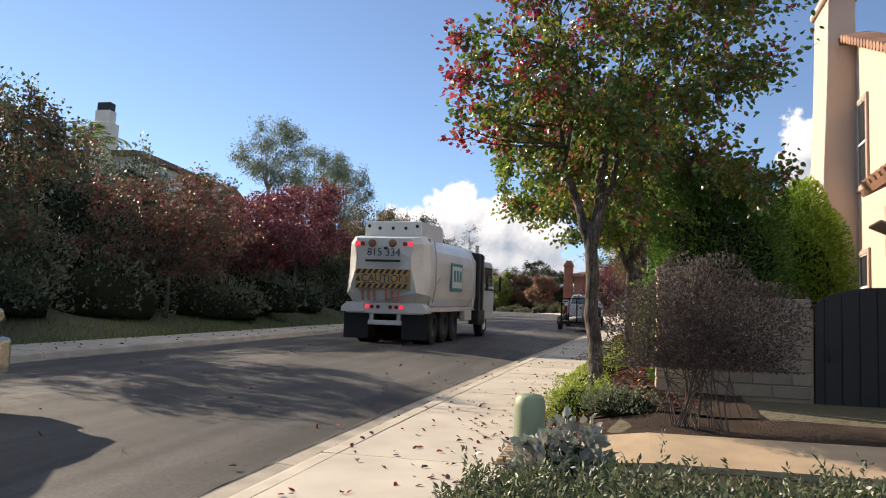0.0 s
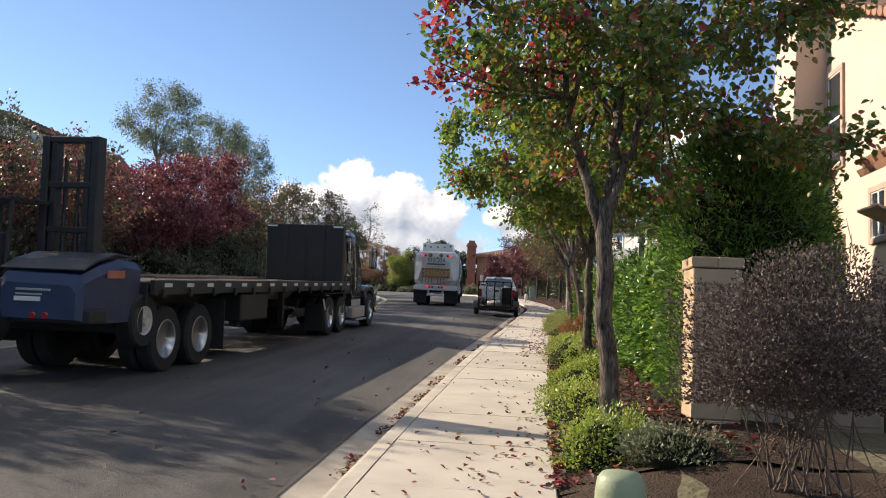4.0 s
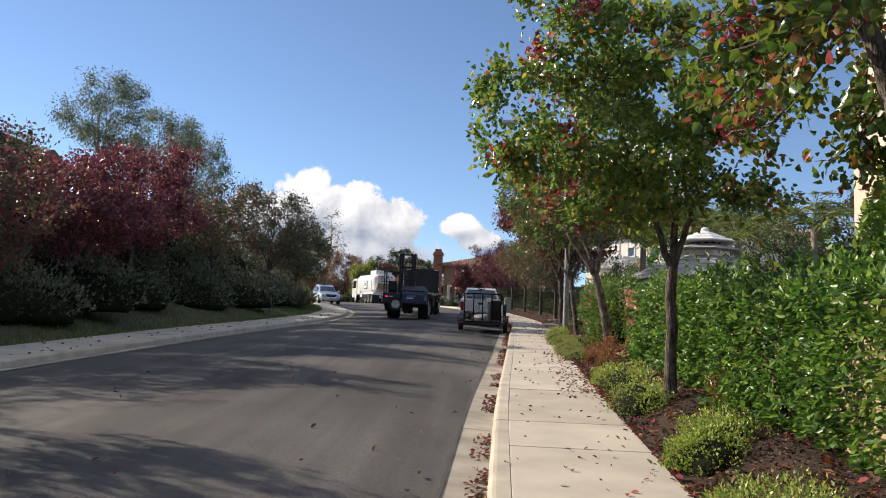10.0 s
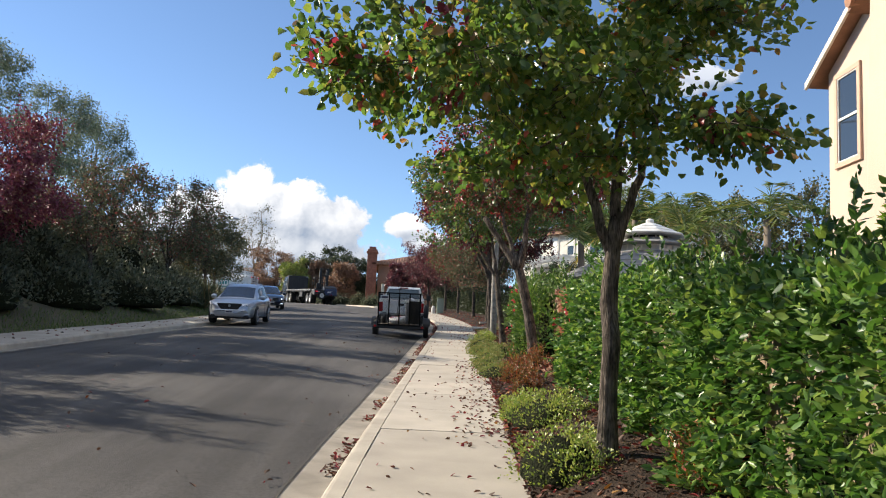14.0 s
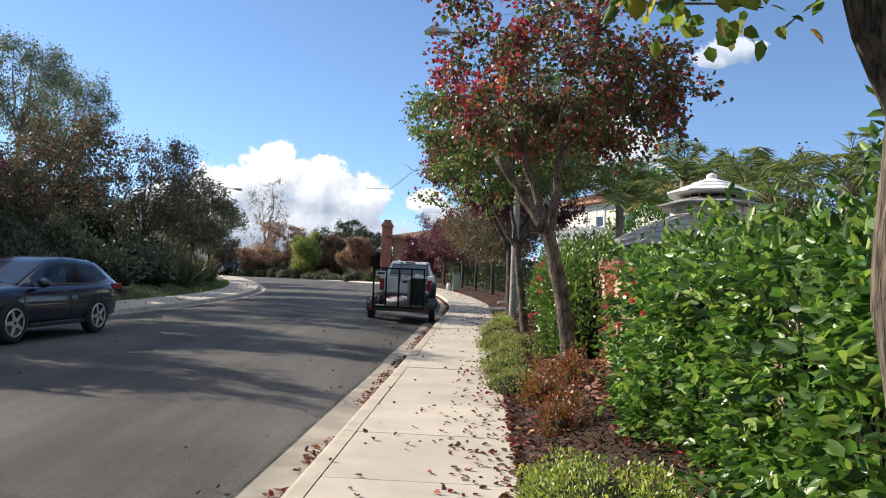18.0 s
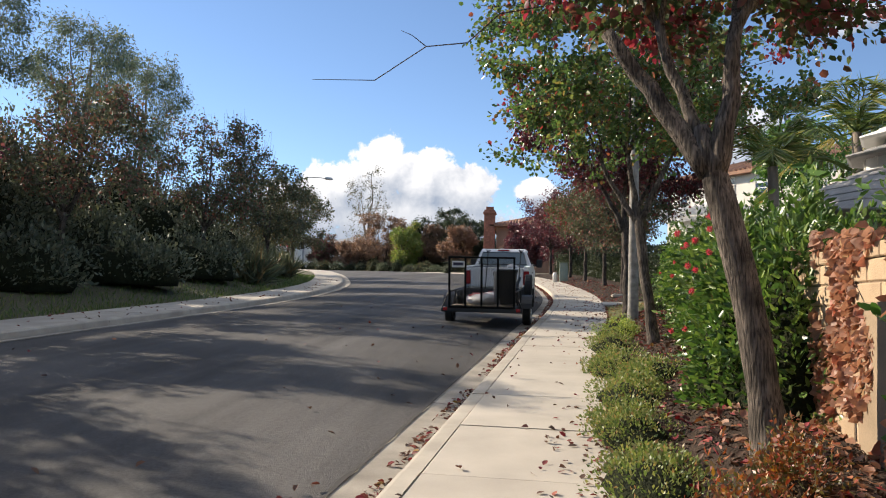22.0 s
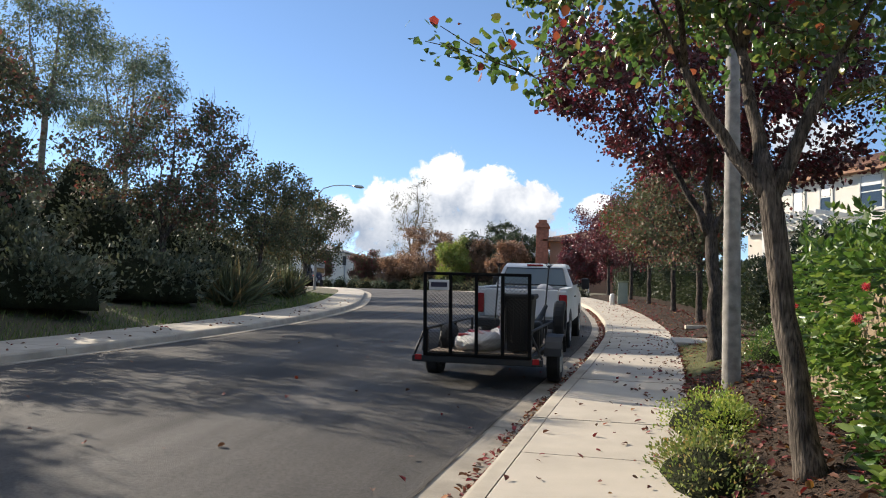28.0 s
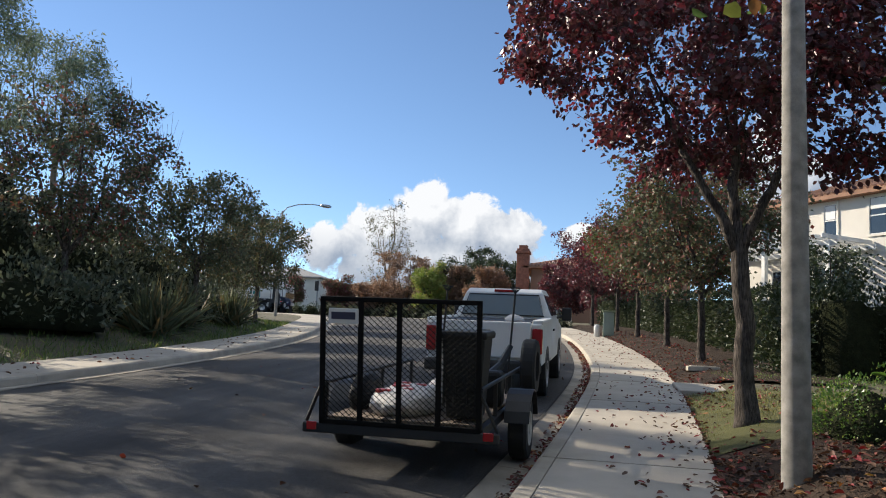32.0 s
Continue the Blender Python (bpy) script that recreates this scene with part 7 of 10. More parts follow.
# ---- vehicles (built with +y ahead, the foot of the rear axle at the origin) ----
def letters(text, size, material, parent, m, name="lettering", thick=0.003):
    """Writing in Blender's own font as a thin mesh; m: its pose in the parent's space, reading along x and upright along y."""
    cu = bpy.data.curves.new(name, 'FONT')
    cu.body, cu.size, cu.extrude, cu.align_x, cu.align_y = text, size, thick, 'CENTER', 'CENTER'
    tmp = bpy.data.objects.new(name, cu)
    scene.collection.objects.link(tmp)
    me = bpy.data.meshes.new_from_object(tmp.evaluated_get(bpy.context.evaluated_depsgraph_get()))
    bpy.data.objects.remove(tmp)
    me.materials.clear()
    me.materials.append(material)
    ob = new(name, me)
    ob.parent = parent
    ob.matrix_basis = m
    ob["kind"] = "stuff"
    return ob


def wheel(parent, x, y, r, w, rim_r, rim_mat, out, dual=False, name="wheel", bolts=8):
    """A wheel on its thing: tyre, rim with a dished face and bolts. out: +1 when its face looks to +x."""
    hub = new(name)
    hub.empty_display_size = 0.1
    hub.parent = parent
    hub.matrix_basis = pose(x, y, r)
    bm = BM()
    for k in ((0,) if not dual else (0, -out * (w + 0.05))):
        lathe(bm, [(k - w / 2, rim_r), (k - w / 2, r * 0.93), (k - w * 0.36, r), (k + w * 0.36, r), (k + w / 2, r * 0.93), (k + w / 2, rim_r), (k, rim_r * 0.96), (k - w / 2, rim_r)], "x", 28, cap=False)
    part("tyre", bm, RUBBER, hub, smooth=False)
    bm = BM()
    f = out * w / 2
    if dual:
        lathe(bm, [(f * 0.98, rim_r * 1.0), (f * 1.05, rim_r * 0.97), (f * 0.95, rim_r * 0.90), (-f * 0.2, rim_r * 0.80), (-f * 0.3, rim_r * 0.50), (f * 0.1, rim_r * 0.42), (f * 0.5, rim_r * 0.36), (f * 0.6, rim_r * 0.2), (f * 1.1, rim_r * 0.05)], "x", 24)
    else:
        lathe(bm, [(f * 0.98, rim_r * 1.0), (f * 1.04, rim_r * 0.97), (f * 0.9, rim_r * 0.90), (f * 0.45, rim_r * 0.72), (f * 0.5, rim_r * 0.45), (f * 1.0, rim_r * 0.36), (f * 1.08, rim_r * 0.1)], "x", 24)
    part("rim", bm, rim_mat, hub, smooth=True)
    first = None
    for j in range(bolts):
        a = 2 * math.pi * j / bolts
        if first is None:
            bm = BM()
            tube(bm, [Vector((f * 0.45, 0, 0)), Vector((f * 0.75, 0, 0))], [rim_r * 0.085] * 2, 6)
            nut = first = part("wheel_nut", bm, CHROME if rim_mat is not RIM_W else STEEL_BLK, hub)
        else:
            nut = new("wheel_nut", first.data)
            nut.parent = hub
        nut.matrix_basis = pose(-f * 0.75 if dual else 0, math.cos(a) * rim_r * 0.56, math.sin(a) * rim_r * 0.56)
    return hub


def garbage_truck():
    root = thing("garbage_truck", pose(0, 0, 0), "white side-loading garbage truck with yellow hazard panel on its tailgate", "truck")
    Y = -1.95       # the tailgate's rear face
    bm = BM()
    for sx in (-0.42, 0.42):
        box(bm, (sx - 0.06, Y + 0.5, 0.72), (sx + 0.06, 6.6, 0.98), 0.01)
    for y in (-1.0, 0.6, 2.2, 3.8):
        box(bm, (-0.42, y - 0.06, 0.76), (0.42, y + 0.06, 0.94))
    part("chassis", bm, STEEL_BLK, root)
    # body: barrel-sided packer
    sec = [(0, 0.98), (0.80, 0.98), (0.98, 1.08), (1.13, 1.30), (1.20, 1.62), (1.22, 2.0), (1.21, 2.36), (1.15, 2.68), (1.02, 2.92), (0.84, 3.05), (0, 3.10)]
    prof = [(-a, b) for a, b in sec[::-1]] + sec[1:-1]
    bm = BM()
    prism(bm, prof[:-0 or None], Y + 0.75, 4.1, "y", 0.02)
    part("body", bm, PAINT_W, root, smooth=False)
    for y in (Y + 0.8, 3.95):
        bm = BM()
        big = [(a * 1.02, 1.95 + (b - 1.95) * 1.02) for a, b in prof]
        prism(bm, big, y, y + 0.10, "y", 0.01)
        part("body_rib", bm, PAINT_W, root)
    # tailgate: a flat middle that widens downwards, between rounded white cheeks
    bm = BM()
    rear = [(-0.74, 1.14), (0.74, 1.14), (0.98, 1.46), (0.92, 1.72), (0.82, 2.10), (0.80, 2.45), (0.86, 2.80), (0.80, 2.96), (-0.80, 2.96), (-0.86, 2.80), (-0.80, 2.45), (-0.82, 2.10), (-0.92, 1.72), (-0.98, 1.46)]
    front = [(-0.98, 1.0), (0.98, 1.0), (1.20, 1.34), (1.235, 1.72), (1.25, 2.10), (1.24, 2.45), (1.18, 2.84), (0.98, 3.08), (-0.98, 3.08), (-1.18, 2.84), (-1.24, 2.45), (-1.25, 2.10), (-1.235, 1.72), (-1.20, 1.34)]
    loops = []
    for f, bulge in ((0.0, 0.0), (0.35, 0.10), (0.7, 0.09), (1.0, 0.0)):
        lp = []
        for (x0, z0), (x1, z1) in zip(rear, front):
            x, z = x0 + (x1 - x0) * f, z0 + (z1 - z0) * f
            lp.append(bm.verts.new((x + math.copysign(bulge, x), Y + 0.8 * f + (0.30 * (1 - f) if z0 < 1.3 else 0.0), z)))
        loops.append(lp)
    n = len(rear)
    for va, vb in zip(loops, loops[1:]):
        for i in range(n):
            bm.faces.new((va[i], va[(i + 1) % n], vb[(i + 1) % n], vb[i]))
    bm.faces.new(loops[0][::-1])
    bm.faces.new(loops[-1])
    bmesh.ops.recalc_face_normals(bm, faces=bm.faces)
    gate = part("tailgate", bm, PAINT_W, root, "white tapered tailgate")
    bm = BM()
    box(bm, (-0.80, Y - 0.030, 1.56), (0.80, Y + 0.02, 2.10), 0.008)
    panel = part("hazard_panel", bm, HAZ_Y, gate, "yellow and black caution panel")
    for row, (z0, z1, m) in enumerate(((1.97, 2.09, HAZ_K), (1.57, 1.69, HAZ_K), (1.22, 1.52, HAZ_R))):
        for k in range(9):
            x = -0.80 + k * 0.172
            if row == 2 and k in (0, 4, 8):
                continue
            bm = BM()
            vs = [(x, z0), (x + 0.09, z0), (x + 0.17, z1), (x + 0.08, z1)]
            if row == 2:
                vs = [(x + 0.04, z0), (x + 0.11, z0), (x + 0.09, z1), (x + 0.02, z1)]
            prism(bm, vs, Y - 0.036, Y - 0.028, "y")
            part("hazard_stripe", bm, m, gate)
    letters("CAUTION", 0.29, INK, gate, pose(0.03, Y - 0.035, 1.835, 90, 0, 0))
    for k, (x, w) in enumerate(((-0.55, 0.2), (-0.3, 0.12), (-0.1, 0.24), (0.2, 0.2))):
        bm = BM()
        box(bm, (x, Y - 0.036, 1.705), (x + w, Y - 0.03, 1.725))
        part("fine_print", bm, INK, gate)
    bm = BM()
    box(bm, (0.56, Y - 0.040, 1.70), (0.79, Y - 0.031, 1.92), 0.003)
    part("scuffed_patch", bm, mat("scuffed_tan", (0.44, 0.27, 0.13), rough=0.7, vary=0.5, scale=9), gate)
    bm = BM()
    prism(bm, [(-0.79, 1.76), (-0.64, 1.76), (-0.715, 1.91)], Y - 0.036, Y - 0.03, "y")
    part("warning_triangle", bm, INK, gate)
    letters("815 334", 0.30, INK, gate, pose(0, Y - 0.004, 2.56, 90, 0, 0))
    bm = BM()
    box(bm, (-0.52, Y - 0.06, 2.30), (0.50, Y - 0.005, 2.36), 0.01)
    part("light_bar", bm, STEEL_BLK, gate)
    for i, x in enumerate((-0.78, -0.62, 0.62, 0.78)):
        bm = BM()
        lathe(bm, [(Y - 0.035, 0.05), (Y - 0.03, 0.062), (Y + 0.02, 0.062)], "y", 14, (x, 0, 2.80))
        part("tail_light", bm, REDL if i in (0, 3) else REDD, gate)
    for x in (-0.34, 0.26):
        bm = BM()
        lathe(bm, [(Y - 0.05, 0.08), (Y - 0.02, 0.115), (Y + 0.02, 0.115)], "y", 16, (x, 0, 2.82))
        part("strobe_light", bm, STROBE, gate, "unlit brown strobe light")
    bm = BM()
    box(bm, (0.02, Y - 0.05, 2.64), (0.11, Y + 0.01, 2.72), 0.012)
    part("camera_housing", bm, STEEL_BLK, gate)
    # roof box with holes in its rear wall
    bm = BM()
    prism(bm, [(-0.86, 3.02), (0.86, 3.02), (0.84, 3.50), (-0.84, 3.50)], Y + 0.75, 1.1, "y", 0.02)
    roof = part("roof_box", bm, PAINT_W, root)
    for x in (-0.72, -0.4, 0.0, 0.38, 0.72):
        bm = BM()
        lathe(bm, [(Y + 0.735, 0.05), (Y + 0.76, 0.052)], "y", 10, (x, 0, 3.36 if abs(x) > 0.5 else 3.3))
        part("vent_hole", bm, STEEL_BLK, roof)
    for sx in (-1, 1):
        bm = BM()
        tube(bm, [(sx * 1.13, Y + 0.72, 1.1), (sx * 1.17, Y + 0.68, 2.2), (sx * 1.1, Y + 0.72, 3.0)], [0.035] * 3, 8)
        part("hydraulic_ram", bm, GALV, root)
    bm = BM()
    box(bm, (-1.15, Y + 0.2, 0.86), (1.15, Y + 0.5, 1.16), 0.03, 2)
    bump = part("rear_bumper", bm, PAINT_W, root)
    for sx in (-1, 1):
        bm = BM()
        prism(bm, [(sx * 0.56, 0.9), (sx * 1.26, 0.9), (sx * 1.26, 1.02), (sx * 1.1, 1.17), (sx * 0.62, 1.17)], Y + 0.12, Y + 0.6, "y", 0.01)
        part("fender", bm, PAINT_W, root)
    for i, x in enumerate((-0.5, -0.36, -0.18, 0.18, 0.36, 0.5)):
        bm = BM()
        lathe(bm, [(Y + 0.17, 0.045), (Y + 0.175, 0.055), (Y + 0.22, 0.055)], "y", 12, (x, 0, 1.05))
        part("bumper_light", bm, REDL if i in (0, 5) else REDD, bump)
    for sx in (-1, 1):
        bm = BM()
        box(bm, (sx * 0.86 - 0.37, Y + 0.3, 0.16), (sx * 0.86 + 0.37, Y + 0.33, 0.92), 0.008)
        part("mud_flap", bm, RUBBER, root)
    bm = BM()
    box(bm, (-0.5, Y + 0.25, 0.55), (0.5, Y + 0.42, 0.68), 0.02)
    for x in (-0.4, 0.4):
        box(bm, (x - 0.05, Y + 0.25, 0.6), (x + 0.05, Y + 0.4, 0.9), 0.01)
    part("tow_bar", bm, PAINT_W, root)
    # side panel with a teal frame
    for sx in (-1, 1):
        bm = BM()
        box(bm, (sx * 1.245 - 0.012, 0.75, 1.55), (sx * 1.245 + 0.012, 2.15, 2.42), 0.006)
        sp = part("side_panel", bm, DECAL_G, root, "teal-framed side panel")
        bm = BM()
        box(bm, (sx * 1.262 - 0.006, 0.85, 1.66), (sx * 1.262 + 0.006, 2.05, 2.32))
        part("panel_face", bm, WHITEP, sp)
        for k in range(3):
            bm = BM()
            box(bm, (sx * 1.271 - 0.004, 1.0 + k * 0.36, 1.85), (sx * 1.271 + 0.004, 1.22 + k * 0.36, 2.2))
            part("panel_bar", bm, DECAL_G, sp)
        bm = BM()
        box(bm, (sx * 1.12 - 0.1, 2.75, 0.62), (sx * 1.12 + 0.1, 3.7, 1.05), 0.03, 2)
        part("side_tank", bm, PAINT_W, root)
        bm = BM()
        prism(bm, [(Y + 0.2, 0.94), (2.6, 0.94), (2.7, 1.0), (2.6, 1.06), (Y + 0.2, 1.06)], min(sx * 0.7, sx * 1.24), max(sx * 0.7, sx * 1.24), "x", 0.01)
        part("side_fender", bm, PAINT_W, root)
        bm = BM()
        tube(bm, [(sx * 1.2, Y + 0.86, 1.2), (sx * 1.27, Y + 0.88, 1.6), (sx * 1.28, Y + 0.9, 2.4), (sx * 1.2, Y + 0.9, 2.95)], [0.022] * 4, 6)
        tube(bm, [(sx * 1.26, Y + 0.9, 1.7), (sx * 1.28, Y + 1.3, 1.9)], [0.016] * 2, 6)
        part("pipe_run", bm, GALV, root)
    # lift arm, hoses and hopper behind the cab
    bm = BM()
    prism(bm, [(-1.15, 0.95), (1.15, 0.95), (1.15, 2.6), (0.9, 3.05), (-0.9, 3.05), (-1.15, 2.6)], 4.12, 5.3, "y", 0.03)
    part("hopper", bm, PAINT_W, root)
    bm = BM()
    box(bm, (1.0, 4.5, 0.5), (1.27, 4.75, 2.9), 0.02)
    box(bm, (1.0, 5.05, 0.5), (1.27, 5.3, 2.9), 0.02)
    box(bm, (0.95, 4.4, 0.45), (1.3, 5.4, 0.95), 0.02)
    box(bm, (0.9, 4.5, 0.95), (1.22, 5.3, 2.95), 0.03)
    part("lift_arm", bm, STEEL_BLK, root, "black lifting arm")
    for k in range(5):
        bm = BM()
        y = 4.2 + k * 0.12
        tube(bm, [(1.18, y, 1.0), (1.25, y + 0.15, 1.7), (1.2, y + 0.4, 2.5), (0.9, y + 0.5, 3.0), (0.5, y + 0.3, 3.12)], [0.022] * 5, 6)
        part("hose", bm, RUBBER, root)
    bm = BM()
    prism(bm, [(5.5, 0.6), (7.5, 0.6), (7.55, 1.5), (7.2, 2.62), (7.0, 2.72), (5.5, 2.72)], -1.18, 1.18, "x", 0.06)
    cab = part("cab", bm, PAINT_W, root)
    for sx in (-1, 1):
        bm = BM()
        prism(bm, [(5.75, 1.65), (7.25, 1.65), (7.02, 2.5), (5.75, 2.5)], sx * 1.185 - 0.01, sx * 1.185 + 0.01, "x")
        part("side_window", bm, GLASS, cab)
        bm = BM()
        tube(bm, [(sx * 1.18, 7.2, 2.3), (sx * 1.45, 7.35, 2.25), (sx * 1.45, 7.35, 1.6), (sx * 1.18, 7.3, 1.6)], [0.018] * 4, 6)
        box(bm, (sx * 1.45 - 0.05, 7.30, 1.65), (sx * 1.45 + 0.05, 7.36, 2.2), 0.01)
        part("mirror", bm, STEEL_BLK, cab)
        bm = BM()
        tube(bm, [(sx * 0.95, 5.4, 1.0), (sx * 0.95, 5.4, 3.25)], [0.07, 0.07], 10)
        part("exhaust_stack", bm, GALV, root) if sx > 0 else part("air_intake", bm, STEEL_BLK, root)
    bm = BM()
    prism(bm, [(-1.05, 1.7), (1.05, 1.7), (0.98, 2.5), (-0.98, 2.5)], 7.44, 7.46, "y")
    part("windscreen", bm, GLASS_L, cab)
    ws = []
    for sx in (-1, 1):
        for y in (-0.62, 0.58, 1.74):
            ws.append(wheel(root, sx * 0.98, y, 0.52, 0.26, 0.30, STEEL_BLK, sx, True))
        ws.append(wheel(root, sx * 1.02, 5.9, 0.52, 0.28, 0.30, ALLOY, sx))
    return root, ws


def semi_tractor():
    """Black day-cab tractor; origin under the middle of its rear axles."""
    root = thing("semi_truck", pose(0, 0, 0), "glossy black day-cab tractor with chrome bumper and bright steps", "truck")
    F = 4.1        # steer axle
    bm = BM()
    for sx in (-0.42, 0.42):
        box(bm, (sx - 0.05, -1.35, 0.72), (sx + 0.05, F + 0.9, 0.98), 0.01)
    for y in (-1.2, 0.0, 1.4, 2.6):
        box(bm, (-0.42, y - 0.05, 0.76), (0.42, y + 0.05, 0.92))
    box(bm, (-0.5, -0.35, 0.98), (0.5, 0.35, 1.14), 0.03)
    part("chassis", bm, STEEL_BLK, root)
    # cab lofted from sections (y, half width at the sill, half width at the roof, roof height)
    st = [(F - 2.78, 0.98, 0.86, 2.84), (F - 2.70, 1.04, 0.93, 2.93), (F - 2.0, 1.06, 0.95, 2.97), (F - 1.42, 1.06, 0.93, 2.95), (F - 1.16, 1.05, 0.88, 2.84), (F - 0.94, 1.04, 0.92, 2.42), (F - 0.70, 1.02, 0.98, 1.90), (F - 0.66, 1.0, 0.95, 1.80)]
    bm = BM()
    rings = []
    for y, w0, w1, top in st:
        k = min(0.16, (top - 1.75) * 0.5 + 0.02)
        pr = [(w0 - 0.05, 0.86), (w0, 0.92), (w0, 1.62), (w1 + 0.02, top - k), (w1 - 0.05, top - k * 0.3), (w1 - 0.2, top), (0.0, top + 0.02)]
        pr = pr + [(-q, h) for q, h in pr[-2::-1]]
        rings.append([bm.verts.new((q, y, h)) for q, h in pr])
    for r0, r1 in zip(rings, rings[1:]):
        for k in range(len(r0)):
            bm.faces.new((r0[k], r0[(k + 1) % len(r0)], r1[(k + 1) % len(r0)], r1[k]))
    bm.faces.new(rings[0][::-1])
    bm.faces.new(rings[-1])
    bmesh.ops.recalc_face_normals(bm, faces=bm.faces)
    cab = part("cab", bm, PAINT_BLK, root, smooth=False)
    # bonnet, sloping down ahead of the windscreen
    bm = BM()
    st = [(F - 0.72, 0.93, 1.86), (F - 0.35, 0.86, 1.80), (F + 0.1, 0.76, 1.68), (F + 0.5, 0.66, 1.52), (F + 0.8, 0.56, 1.32), (F + 0.95, 0.48, 1.10)]
    rings = []
    for y, hw, top in st:
        pr = [(-hw, 0.75), (-hw * 1.0, top - 0.30), (-hw * 0.92, top - 0.14), (-hw * 0.74, top - 0.04), (-hw * 0.36, top), (hw * 0.36, top), (hw * 0.74, top - 0.04), (hw * 0.92, top - 0.14), (hw, top - 0.30), (hw, 0.75)]
        rings.append([bm.verts.new((q, y, h)) for q, h in pr])
    for r0, r1 in zip(rings, rings[1:]):
        for k in range(len(r0) - 1):
            bm.faces.new((r0[k], r0[k + 1], r1[k + 1], r1[k]))
        bm.faces.new((r0[-1], r0[0], r1[0], r1[-1]))
    bm.faces.new(rings[0][::-1])
    bm.faces.new(rings[-1])
    bmesh.ops.recalc_face_normals(bm, faces=bm.faces)
    part("bonnet", bm, PAINT_BLK, root, smooth=True)
    bm = BM()
    box(bm, (-0.46, F + 0.93, 0.72), (0.46, F + 0.99, 1.28), 0.03, 2)
    grille = part("grille", bm, CHROME, root)
    for k in range(7):
        bm = BM()
        box(bm, (-0.42, F + 0.985, 0.78 + k * 0.07), (0.42, F + 0.998, 0.81 + k * 0.07))
        part("grille_bar", bm, STEEL_BLK, grille)
    for sx in (-1, 1):
        # wing: a rounded skin over the steer wheel that runs out to the headlight
        bm = BM()
        outer = [(F - 0.70, 0.72), (F - 0.66, 0.98), (F - 0.54, 1.17), (F - 0.32, 1.29), (F, 1.33), (F + 0.34, 1.31), (F + 0.68, 1.24), (F + 0.95, 1.10), (F + 1.0, 0.86), (F + 0.98, 0.60), (F + 0.64, 0.58)]
        inner = [(F + 0.58 * math.cos(q), 0.54 + 0.60 * math.sin(q)) for q in np.linspace(0.10, math.pi * 0.92, 11)]
        prism(bm, outer + inner, min(sx * 0.60, sx * 1.16), max(sx * 0.60, sx * 1.16), "x", 0.05)
        part("wing", bm, PAINT_BLK, root, smooth=False)
        bm = BM()
        prism(bm, [(F + 0.62, 1.04), (F + 0.94, 1.00), (F + 1.02, 1.06), (F + 0.98, 1.17), (F + 0.66, 1.22)], min(sx * 0.82, sx * 1.175), max(sx * 0.82, sx * 1.175), "x", 0.025)
        part("headlight", bm, CHROME, root, "silvery headlight")
        bm = BM()
        box(bm, (sx * 1.14 - 0.03, F - 0.62, 1.20), (sx * 1.14 + 0.03, F - 0.48, 1.28), 0.015)
        part("side_marker", bm, AMBER, root)
        # glass follows the lean of the cab's upper side
        for nm, y0, y1, y2, y3, z0, z1 in (("door_window", F - 1.88, F - 1.00, F - 1.20, F - 1.88, 1.86, 2.58), ("corner_window", F - 2.58, F - 2.12, F - 2.12, F - 2.58, 1.98, 2.56)):
            bm = BM()
            lean = lambda z: 1.065 - (z - 1.62) * 0.088
            vs = [bm.verts.new((sx * (lean(z) + o), y, z)) for o in (0.0, 0.012) for y, z in ((y0, z0), (y1, z0), (y2, z1), (y3, z1))]
            for q in ((0, 1, 2, 3), (7, 6, 5, 4), (0, 4, 5, 1), (1, 5, 6, 2), (2, 6, 7, 3), (3, 7, 4, 0)):
                bm.faces.new([vs[i] for i in q])
            bmesh.ops.recalc_face_normals(bm, faces=bm.faces)
            part(nm, bm, GLASS, cab)
        bm = BM()
        tube(bm, [(sx * 1.08, F - 1.99, 1.15), (sx * 1.13, F - 1.99, 1.22), (sx * 1.06, F - 1.99, 2.50), (sx * 1.0, F - 1.99, 2.58)], [0.018] * 4, 8)
        part("grab_rail", bm, CHROME, cab)
        bm = BM()
        box(bm, (sx * 0.995 - 0.012, F - 2.30, 2.40), (sx * 0.995 + 0.012, F - 2.24, 2.72), 0.008)
        part("marker_strip", bm, REFLECT, cab)
        for z in (1.62, 2.62):
            bm = BM()
            tube(bm, [(sx * 1.04, F - 2.72, z), (sx * 1.09, F - 2.70, z), (sx * 1.07, F - 2.40, z), (sx * 1.02, F - 2.38, z)], [0.012] * 4, 6)
            part("grab_handle", bm, CHROME, cab)
        bm = BM()
        tube(bm, [(sx * 1.0, F - 0.98, 2.52), (sx * 1.36, F - 0.80, 2.54), (sx * 1.36, F - 0.80, 1.82), (sx * 1.02, F - 0.85, 1.80)], [0.016] * 4, 6)
        part("mirror_arm", bm, STEEL_BLK, cab)
        bm = BM()
        box(bm, (sx * 1.36 - 0.12, F - 0.80, 1.86), (sx * 1.36 + 0.12, F - 0.68, 2.50), 0.04, 2)
        mi = part("mirror", bm, STEEL_BLK, cab)
        bm = BM()
        box(bm, (sx * 1.36 - 0.10, F - 0.812, 1.90), (sx * 1.36 + 0.10, F - 0.802, 2.46), 0.004)
        part("mirror_glass", bm, CHROME, mi)
        bm = BM()
        box(bm, (sx * 1.066 - 0.004, F - 1.935, 0.98), (sx * 1.066 + 0.004, F - 1.92, 1.64))
        box(bm, (sx * 1.066 - 0.004, F - 1.935, 0.98), (sx * 1.066 + 0.004, F - 0.86, 0.995))
        part("door_seam", bm, STEEL_BLK, cab)
        bm = BM()
